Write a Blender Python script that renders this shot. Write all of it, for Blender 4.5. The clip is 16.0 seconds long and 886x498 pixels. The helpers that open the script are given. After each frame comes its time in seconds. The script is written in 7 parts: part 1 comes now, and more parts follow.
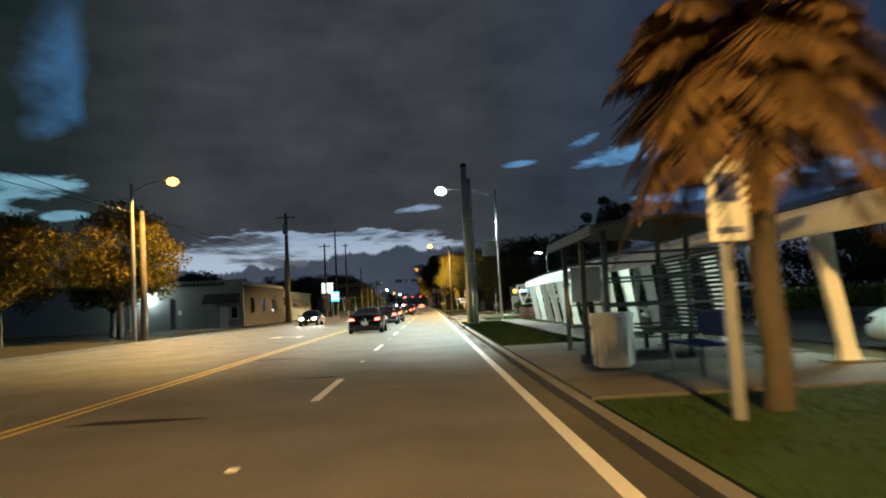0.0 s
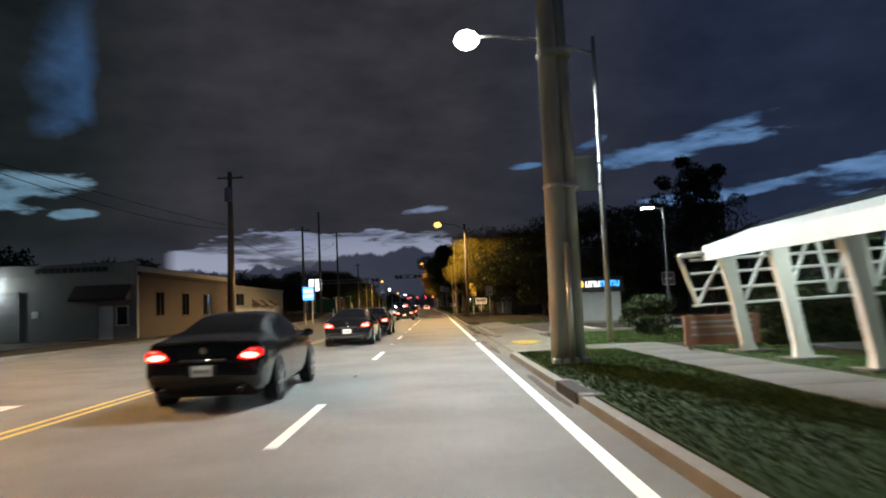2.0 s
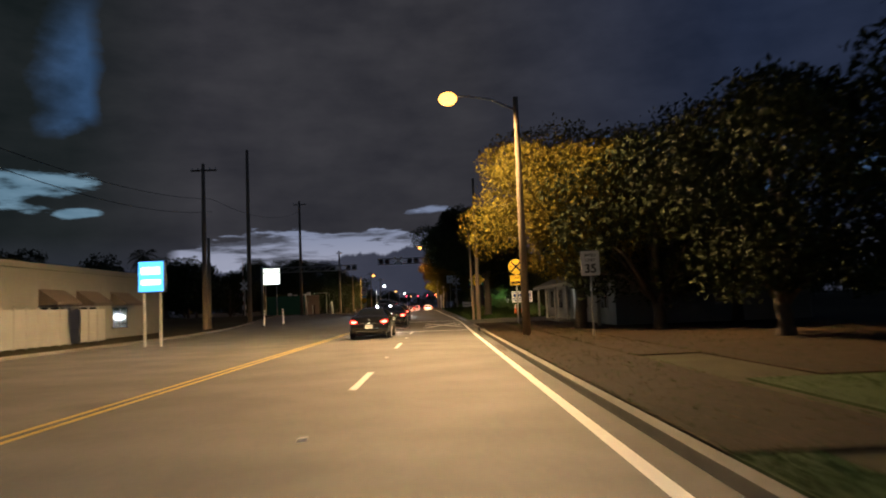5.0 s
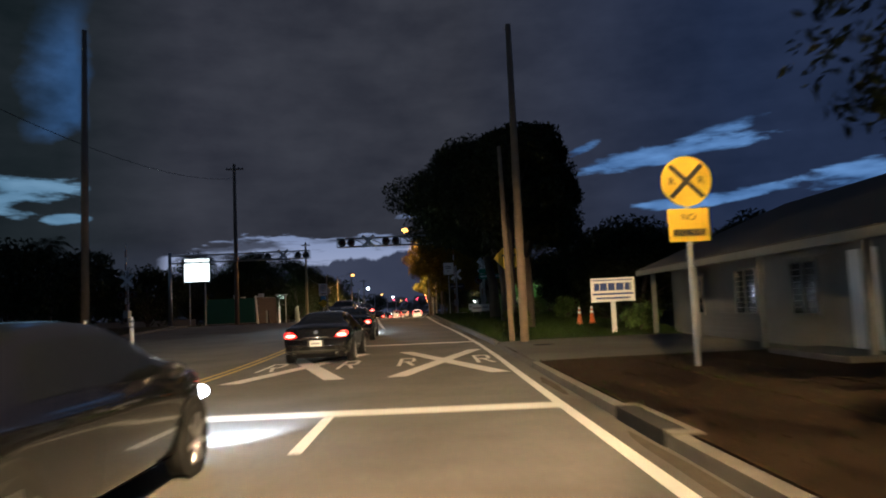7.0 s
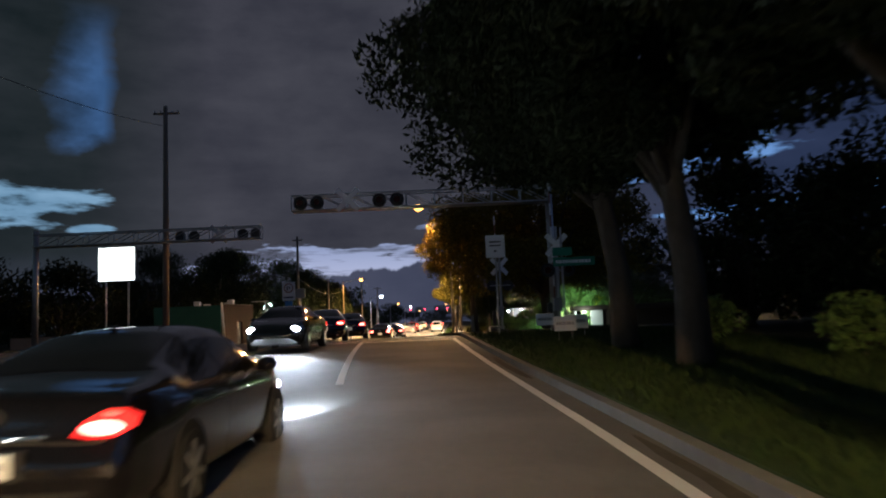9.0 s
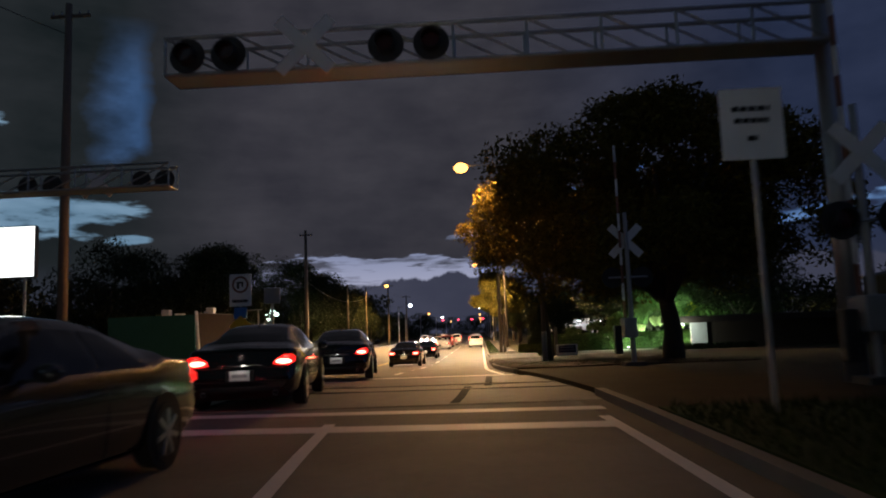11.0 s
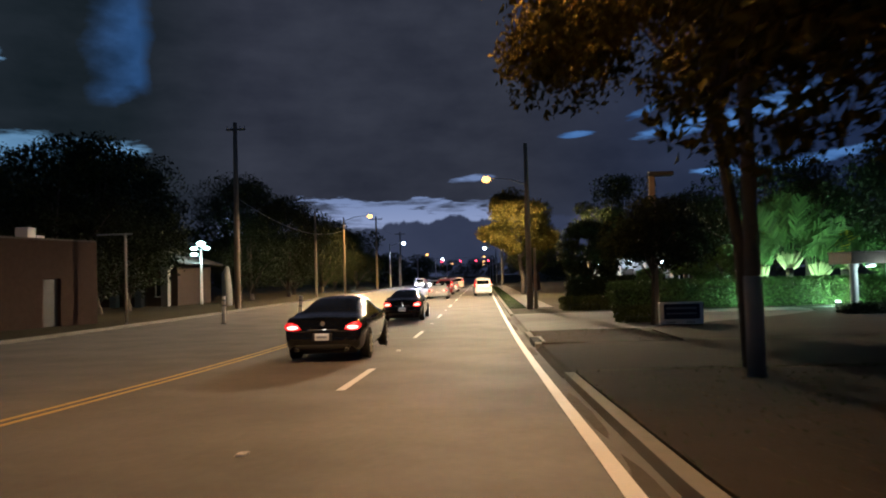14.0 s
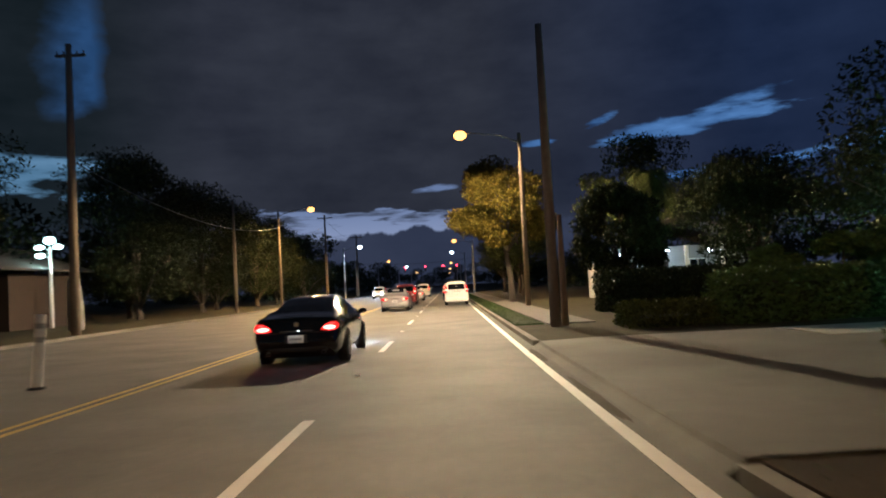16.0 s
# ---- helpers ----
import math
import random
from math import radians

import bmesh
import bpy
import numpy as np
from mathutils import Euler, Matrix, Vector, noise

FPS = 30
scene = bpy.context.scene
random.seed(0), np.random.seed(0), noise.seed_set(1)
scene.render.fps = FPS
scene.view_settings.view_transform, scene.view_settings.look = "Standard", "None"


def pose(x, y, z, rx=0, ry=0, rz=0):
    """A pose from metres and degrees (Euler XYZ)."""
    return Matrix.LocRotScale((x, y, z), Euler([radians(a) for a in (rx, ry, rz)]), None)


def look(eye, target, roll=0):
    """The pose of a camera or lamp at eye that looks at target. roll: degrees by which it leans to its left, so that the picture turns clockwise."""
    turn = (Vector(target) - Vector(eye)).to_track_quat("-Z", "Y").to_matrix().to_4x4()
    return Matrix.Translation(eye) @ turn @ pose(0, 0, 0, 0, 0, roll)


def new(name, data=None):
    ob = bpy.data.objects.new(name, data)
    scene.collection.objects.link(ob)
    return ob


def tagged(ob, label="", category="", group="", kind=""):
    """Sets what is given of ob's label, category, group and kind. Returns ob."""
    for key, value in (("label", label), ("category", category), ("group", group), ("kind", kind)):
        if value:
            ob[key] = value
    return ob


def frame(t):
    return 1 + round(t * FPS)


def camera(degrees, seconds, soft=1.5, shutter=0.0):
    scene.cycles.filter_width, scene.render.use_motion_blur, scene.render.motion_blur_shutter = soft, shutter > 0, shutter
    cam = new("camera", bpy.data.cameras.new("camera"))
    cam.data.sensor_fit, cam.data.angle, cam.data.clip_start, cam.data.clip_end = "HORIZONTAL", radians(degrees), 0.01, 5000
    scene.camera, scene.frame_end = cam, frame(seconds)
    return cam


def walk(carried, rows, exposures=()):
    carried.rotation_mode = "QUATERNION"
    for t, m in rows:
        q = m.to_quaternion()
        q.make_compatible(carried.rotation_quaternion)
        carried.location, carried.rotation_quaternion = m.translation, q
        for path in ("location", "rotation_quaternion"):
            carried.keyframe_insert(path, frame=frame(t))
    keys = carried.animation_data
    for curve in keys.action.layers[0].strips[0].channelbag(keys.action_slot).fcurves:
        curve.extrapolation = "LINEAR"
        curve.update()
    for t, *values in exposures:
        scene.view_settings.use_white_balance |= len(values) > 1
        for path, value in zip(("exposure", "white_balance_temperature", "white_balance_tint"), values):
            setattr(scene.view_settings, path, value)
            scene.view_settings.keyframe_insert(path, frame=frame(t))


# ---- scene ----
cam = camera(63.09, 16.0, soft=1.9, shutter=0.4)
PATH = [
    (0, pose(-0.00, -8.45, 1.370, 94.37, 2.99, -1.01)),
    (0.5, pose(0.01, -1.75, 1.370, 94.36, 2.97, -0.63)),
    (1, pose(-0.01, 5.13, 1.370, 94.43, 3.18, -0.43)),
    (1.5, pose(-0.05, 12.14, 1.370, 94.48, 3.07, -0.47)),
    (2, pose(-0.09, 19.62, 1.370, 94.51, 2.43, -0.51)),
    (2.5, pose(-0.09, 26.66, 1.370, 94.49, 2.54, -0.26)),
    (3, pose(-0.12, 33.62, 1.370, 94.52, 2.83, 0.09)),
    (3.5, pose(-0.19, 40.80, 1.370, 94.52, 2.52, 0.10)),
    (4, pose(-0.22, 48.23, 1.370, 94.50, 2.29, -0.12)),
    (6.5, pose(-0.39, 86.00, 1.371, 94.62, 2.65, -0.68)),
    (7, pose(-0.42, 93.23, 1.371, 94.85, 2.57, -0.99)),
    (7.5, pose(-0.57, 99.90, 1.372, 94.98, 2.73, -0.88)),
    (8, pose(-0.51, 106.23, 1.417, 94.77, 2.66, -0.37)),
    (8.5, pose(-0.64, 112.24, 1.479, 94.88, 2.37, -0.11)),
    (9, pose(-0.80, 118.05, 1.600, 95.74, 2.38, 0.60)),
    (9.2, pose(-0.88, 120.34, 1.655, 96.04, 2.46, 0.89)),
    (10.3, pose(-1.55, 131.20, 1.900, 96.60, 2.25, 2.90)),
    (11.5, pose(-2.47, 140.99, 2.178, 96.77, 2.11, 3.09)),
    (12, pose(-2.37, 145.44, 2.275, 97.72, 1.43, 3.20)),
    (12.5, pose(-2.49, 149.40, 2.307, 96.08, 1.39, 2.78)),
    (13, pose(-2.71, 154.05, 2.269, 95.12, 1.37, 2.73)),
    (13.5, pose(-2.85, 158.16, 2.184, 93.19, 1.17, 3.25)),
    (14, pose(-3.08, 162.15, 2.064, 92.15, 1.56, 3.12)),
    (14.5, pose(-3.29, 166.23, 1.924, 91.71, 1.98, 3.17)),
    (15, pose(-3.47, 170.38, 1.787, 91.84, 2.95, 2.91)),
    (15.5, pose(-3.58, 175.16, 1.648, 92.76, 3.44, 1.72)),
    (16, pose(-3.66, 180.47, 1.529, 92.85, 3.03, 0.38)),
]
EXPOSURE = [(0, 0.62, 6300, -12), (0.5, 0.68, 7300, -4), (1, 0.4, 6900, -4), (2, 0.05, 6500, 4), (3, 0.0, 6400, 8), (4, -0.05, 6500, 8), (6.5, 0.38, 6600, 0), (7, 0.2, 5700, 4), (7.5, 0.05, 5400, 4), (8, 0.2, 4900, -12), (8.5, 0.42, 4700, -12),
            (9, 0.6, 6000, 8), (11.5, 0.18, 6600, 12), (12.5, 0.55, 7200, 18), (13, 0.05, 6400, 8), (13.5, 0.42, 5500, 8), (14, 0.08, 5300, 6), (14.5, -0.12, 4550, -3), (15, 0.3, 5800, 7), (16, -0.1, 5300, 4)]
walk(cam, PATH, EXPOSURE)

# ---- light: street lamps along the road, dusk sky ----
SODIUM, LED = (1.0, 0.53, 0.17), (0.86, 0.95, 1.0)
STREET_LIGHT = 620.0
# plots behind the railway (y over 160 in this plan) are laid out from their own origin
PLAN_BREAK, PLAN_X, PLAN_Y = 160.0, -3.5, -9.4


def place(x, y):
    """From the plan to the world."""
    return (x + PLAN_X, y + PLAN_Y) if y > PLAN_BREAK else (x, y)


def placed(p):
    return Vector((*place(p[0], p[1]), p[2]))


def street_light(p, color, power=1.0, cone=172, falloff="Linear"):
    """Wide street luminaire: its optics spread the light along the road, so that it falls off more slowly."""
    d = bpy.data.lights.new("street_light", "SPOT")
    d.color, d.energy, d.shadow_soft_size = color, STREET_LIGHT * power, 0.2
    d.spot_size, d.spot_blend = radians(cone), 0.2
    d.use_nodes = True
    nt = d.node_tree
    em = next(n for n in nt.nodes if n.type == "EMISSION")
    fo = nt.nodes.new("ShaderNodeLightFalloff")
    fo.inputs["Strength"].default_value = 1.0
    fo.inputs["Smooth"].default_value = 0.0
    nt.links.new(fo.outputs[falloff], em.inputs["Strength"])
    ob = new("street_light", d)
    ob.location = placed(p)
    return ob


def point_light(name, p, color, watts, size=0.15):
    d = bpy.data.lights.new(name, "POINT")
    d.color, d.energy, d.shadow_soft_size = color, watts, size
    ob = new(name, d)
    ob.location = placed(p)
    return ob


def spot_light(name, p, target, color, watts, angle=50):
    d = bpy.data.lights.new(name, "SPOT")
    d.color, d.energy, d.shadow_soft_size, d.spot_size, d.spot_blend = color, watts, 0.08, radians(angle), 0.8
    ob = new(name, d)
    ob.matrix_world = look(placed(p), placed(p) + Vector(target) - Vector(p))
    return ob


HILL_TOP, HILL_Y, HILL_WIDTH = 0.94, 149.51, 23.34
# sideways drift of the road towards the left, over the railway
DRIFT_Y = (113, 118.5, 121.5, 124.5, 126.4, 129.5, 134, 138.5, 143, 149, 153, 157, 160, 163.5, 167)
DRIFT_X = (0, -0.12, -0.27, -0.45, -0.58, -0.84, -1.24, -1.58, -1.85, -2.14, -2.55, -2.98, -3.25, -3.42, -3.5)


def hill(y):
    """Height of the road in the world: it climbs over the railway."""
    return HILL_TOP * math.exp(-((y - HILL_Y) / HILL_WIDTH) ** 2)


def gz(y):
    """The same by the plan."""
    return hill(place(0, y)[1])


def drift(y):
    return float(np.interp(y, DRIFT_Y, DRIFT_X))


# ---- dusk sky with torn clouds ----
world = bpy.data.worlds.new("dusk_sky")
scene.world = world
world.use_nodes = True
W = world.node_tree


def wn(kind, **kw):
    n = W.nodes.new(kind)
    for k, v in kw.items():
        if k == "op":
            n.operation = v
    return n


def wmath(op, a, b=None, c=None):
    n = wn("ShaderNodeMath", op=op)
    for i, v in enumerate((a, b, c)):
        if v is None:
            continue
        if isinstance(v, (int, float)):
            n.inputs[i].default_value = v
        else:
            W.links.new(v, n.inputs[i])
    return n.outputs[0]


def wmix(fac, a, b):
    n = wn("ShaderNodeMix")
    n.data_type = "RGBA"
    W.links.new(fac, n.inputs[0])
    for i, v in ((6, a), (7, b)):
        if isinstance(v, tuple):
            n.inputs[i].default_value = (*v, 1)
        else:
            W.links.new(v, n.inputs[i])
    return n.outputs[2]


coord = wn("ShaderNodeTexCoord").outputs["Generated"]
sep = wn("ShaderNodeSeparateXYZ")
W.links.new(coord, sep.inputs[0])
az = wmath("MULTIPLY", wmath("ARCTAN2", sep.outputs[0], sep.outputs[1]), 57.2958)
el = wmath("MULTIPLY", wmath("ARCSINE", sep.outputs[2]), 57.2958)


def wnoise(scale, detail=6, rough=0.6, sz=1.0):
    v = wn("ShaderNodeCombineXYZ")
    W.links.new(az, v.inputs[0])
    W.links.new(wmath("MULTIPLY", el, sz), v.inputs[1])
    n = wn("ShaderNodeTexNoise")
    n.inputs["Scale"].default_value, n.inputs["Detail"].default_value, n.inputs["Roughness"].default_value = scale, detail, rough
    W.links.new(v.outputs[0], n.inputs["Vector"])
    return n.outputs[0]


ripple = wmath("SUBTRACT", wnoise(0.15, 7, 0.56, 4.4), 0.5)
billow = wmath("SUBTRACT", wnoise(0.12, 5, 0.55, 1.6), 0.5)


def clamped(x):
    x.node.use_clamp = True
    return x


def slope(x, zero, one):
    """0 to 1 as x goes from zero to one."""
    return clamped(wmath("MULTIPLY", wmath("SUBTRACT", x, zero), 1.0 / (one - zero)))


def product(*xs):
    out = xs[0]
    for x in xs[1:]:
        out = wmath("MULTIPLY", out, x)
    return out


def gap(a0, e0, wa, we, tilt, sharp=1.5, torn=1.0):
    """A torn gap in the clouds, at azimuth a0 and elevation e0 in degrees."""
    da, de = wmath("SUBTRACT", az, a0), wmath("SUBTRACT", el, e0)
    c, s = math.cos(radians(tilt)), math.sin(radians(tilt))
    u = wmath("DIVIDE", wmath("ADD", wmath("MULTIPLY", da, c), wmath("MULTIPLY", de, s)), wa)
    v = wmath("DIVIDE", wmath("SUBTRACT", wmath("MULTIPLY", de, c), wmath("MULTIPLY", da, s)), we)
    r = wmath("SUBTRACT", 1.0, wmath("ADD", wmath("MULTIPLY", u, u), wmath("MULTIPLY", v, v)))
    r = wmath("ADD", r, wmath("ADD", wmath("MULTIPLY", ripple, 6.5 * torn), wmath("MULTIPLY", billow, 2.2 * torn)))
    return clamped(wmath("MULTIPLY", r, sharp))


def union(gaps):
    out = None
    for g in gaps:
        out = g if out is None else wmath("MAXIMUM", out, g)
    return out


lump = wn("ShaderNodeMapRange")
lump.inputs[1].default_value, lump.inputs[2].default_value = -0.3, 0.34
W.links.new(wmath("ADD", billow, wmath("MULTIPLY", ripple, 0.35)), lump.inputs[0])
cloud = wmix(lump.outputs[0], (0.018, 0.018, 0.025), (0.046, 0.044, 0.053))
navy = wmix(lump.outputs[0], (0.009, 0.014, 0.032), (0.023, 0.031, 0.064))
cloud = wmix(slope(az, 3.0, 24.0), cloud, navy)
murk = wmix(lump.outputs[0], (0.005, 0.008, 0.009), (0.020, 0.023, 0.026))
cloud = wmix(slope(az, -18.0, -27.0), cloud, murk)
cloud = wmix(wmath("MULTIPLY", slope(el, 6.0, 2.0), 0.7), cloud, (0.036, 0.039, 0.060))
# blue streaks to the east
blue = wmix(slope(ripple, -0.12, 0.2), (0.028, 0.060, 0.145), (0.13, 0.24, 0.46))
streaks = union([gap(18.2, 11.0, 6.6, 0.85, 5), gap(12.0, 11.7, 1.9, 0.42, 22), gap(7.8, 10.7, 1.7, 0.28, 3), gap(23.0, 12.4, 4.0, 0.5, 9, 0.8), gap(22.5, 7.5, 5.4, 0.5, 3), gap(32.0, 7.7, 3.6, 1.3, 2),
                 gap(42.0, 10.0, 7.0, 1.8, 4), gap(52.0, 15.0, 9.0, 3.0, 10), gap(75.0, 25.0, 14.0, 4.0, 10), gap(130.0, 18.0, 20.0, 4.0, 5)])
sky = wmix(streaks, cloud, blue)
# tall blue rift to the west, with a hard cloud edge
rift = product(slope(wmath("ADD", az, wmath("MULTIPLY", billow, 4.0)), -24.9, -25.9), slope(wmath("ADD", az, wmath("MULTIPLY", billow, 7.0)), -29.6, -26.4), slope(wmath("ADD", wmath("ADD", el, wmath("MULTIPLY", billow, 5.0)), wmath("MULTIPLY", az, -0.35)), 22.3, 23.4), slope(el, 23.5, 19.0))
sky = wmix(rift, sky, wmix(slope(billow, -0.25, 0.25), (0.010, 0.028, 0.064), (0.052, 0.106, 0.23)))
teal = wmix(slope(ripple, -0.2, 0.2), (0.05, 0.11, 0.17), (0.17, 0.27, 0.37))
west_gaps = union([gap(-31.5, 9.3, 5.6, 1.7, 2, 1.6), gap(-26.5, 7.6, 1.4, 0.4, 3), gap(-42.0, 13.0, 6.0, 3.0, 6), gap(-55.0, 14.0, 10.0, 4.0, -5), gap(-80.0, 22.0, 16.0, 5.0, -8), gap(-140.0, 20.0, 22.0, 5.0, 0)])
sky = wmix(west_gaps, sky, teal)
# the clear band under the ragged edge of the cloud deck
mid = wmath("ADD", az, 9.0)
deck = wmath("SUBTRACT", wmath("ADD", 6.3, wmath("MULTIPLY", ripple, 8.0)), wmath("MULTIPLY", wmath("MULTIPLY", mid, mid), 0.009))
band = clamped(wmath("MULTIPLY", wmath("SUBTRACT", deck, el), 2.6))
bars_of_cloud = clamped(wmath("MULTIPLY", wmath("SUBTRACT", wnoise(0.11, 6, 0.55, 6.0), 0.52), 12.0))
band = product(band, slope(az, -20.6, -19.6), slope(az, 8.0, 1.0), wmath("SUBTRACT", 1.0, wmath("MULTIPLY", bars_of_cloud, 0.85)))
pale = wmix(slope(el, 4.0, 6.8), (0.30, 0.31, 0.42), (0.17, 0.20, 0.31))
sky = wmix(union([band, gap(-0.6, 7.7, 2.0, 0.33, 5)]), sky, pale)
# cumulus heads along the horizon
head = wmath("ADD", wmath("ADD", 3.35, wmath("MULTIPLY", slope(az, -15.0, -1.0), 1.3)), wmath("MULTIPLY", wmath("SUBTRACT", wnoise(0.34, 5, 0.6, 0.25), 0.5), 3.0))
bank = clamped(wmath("MULTIPLY", wmath("SUBTRACT", head, el), 5.0))
sky = wmix(bank, sky, wmix(lump.outputs[0], (0.028, 0.031, 0.052), (0.050, 0.052, 0.078)))
bg = next(n for n in W.nodes if n.type == "BACKGROUND")
W.links.new(sky, bg.inputs["Color"])
bg.inputs["Strength"].default_value = 1.0

# ---- materials ----
def mat(name, color, rough=0.7, metal=0.0, vary=0.25, scale=6.0, bump=0.2, bump_scale=None, emit=None, strength=0.0, big=0.0, random_hue=0.0, coat=0.0, spec=0.5, color2=None):
    m = bpy.data.materials.new(name)
    m.use_nodes = True
    nt = m.node_tree
    b = nt.nodes["Principled BSDF"]
    b.inputs["Roughness"].default_value, b.inputs["Metallic"].default_value = rough, metal
    b.inputs["Specular IOR Level"].default_value = spec
    if coat:
        b.inputs["Coat Weight"].default_value, b.inputs["Coat Roughness"].default_value = coat, 0.04
    tc = nt.nodes.new("ShaderNodeTexCoord").outputs["Object"]

    def noise_node(s, detail=5):
        n = nt.nodes.new("ShaderNodeTexNoise")
        n.inputs["Scale"].default_value, n.inputs["Detail"].default_value = s, detail
        nt.links.new(tc, n.inputs["Vector"])
        return n.outputs[0]

    base = (*color, 1)
    if vary:
        r = nt.nodes.new("ShaderNodeMix")
        r.data_type = "RGBA"
        r.inputs[6].default_value = tuple(c * (1 - vary) for c in color) + (1,)
        r.inputs[7].default_value = (*color2, 1) if color2 else tuple(min(1, c * (1 + vary)) for c in color) + (1,)
        nt.links.new(noise_node(scale), r.inputs[0])
        out = r.outputs[2]
        if big:
            r2 = nt.nodes.new("ShaderNodeMix")
            r2.data_type, r2.blend_type = "RGBA", "MULTIPLY"
            mr = nt.nodes.new("ShaderNodeMapRange")
            mr.inputs[1].default_value, mr.inputs[2].default_value = 0.35, 0.65
            mr.inputs[3].default_value, mr.inputs[4].default_value = 0.0, big
            nt.links.new(noise_node(scale * 0.06, 4), mr.inputs[0])
            nt.links.new(mr.outputs[0], r2.inputs[0])
            nt.links.new(out, r2.inputs[6])
            r2.inputs[7].default_value = (0.42, 0.4, 0.38, 1)
            out = r2.outputs[2]
        if random_hue:
            hsv = nt.nodes.new("ShaderNodeHueSaturation")
            g = nt.nodes.new("ShaderNodeNewGeometry")
            mr = nt.nodes.new("ShaderNodeMapRange")
            mr.inputs[3].default_value, mr.inputs[4].default_value = 1 - random_hue, 1 + random_hue
            nt.links.new(g.outputs["Random Per Island"], mr.inputs[0])
            nt.links.new(mr.outputs[0], hsv.inputs["Value"])
            nt.links.new(out, hsv.inputs["Color"])
            out = hsv.outputs[0]
        nt.links.new(out, b.inputs["Base Color"])
    else:
        b.inputs["Base Color"].default_value = base
    if bump:
        bn = nt.nodes.new("ShaderNodeBump")
        bn.inputs["Strength"].default_value = bump
        bn.inputs["Distance"].default_value = 0.02
        nt.links.new(noise_node(bump_scale or scale * 5), bn.inputs["Height"])
        nt.links.new(bn.outputs[0], b.inputs["Normal"])
    if emit:
        b.inputs["Emission Color"].default_value = (*emit, 1)
        b.inputs["Emission Strength"].default_value = strength
    return m


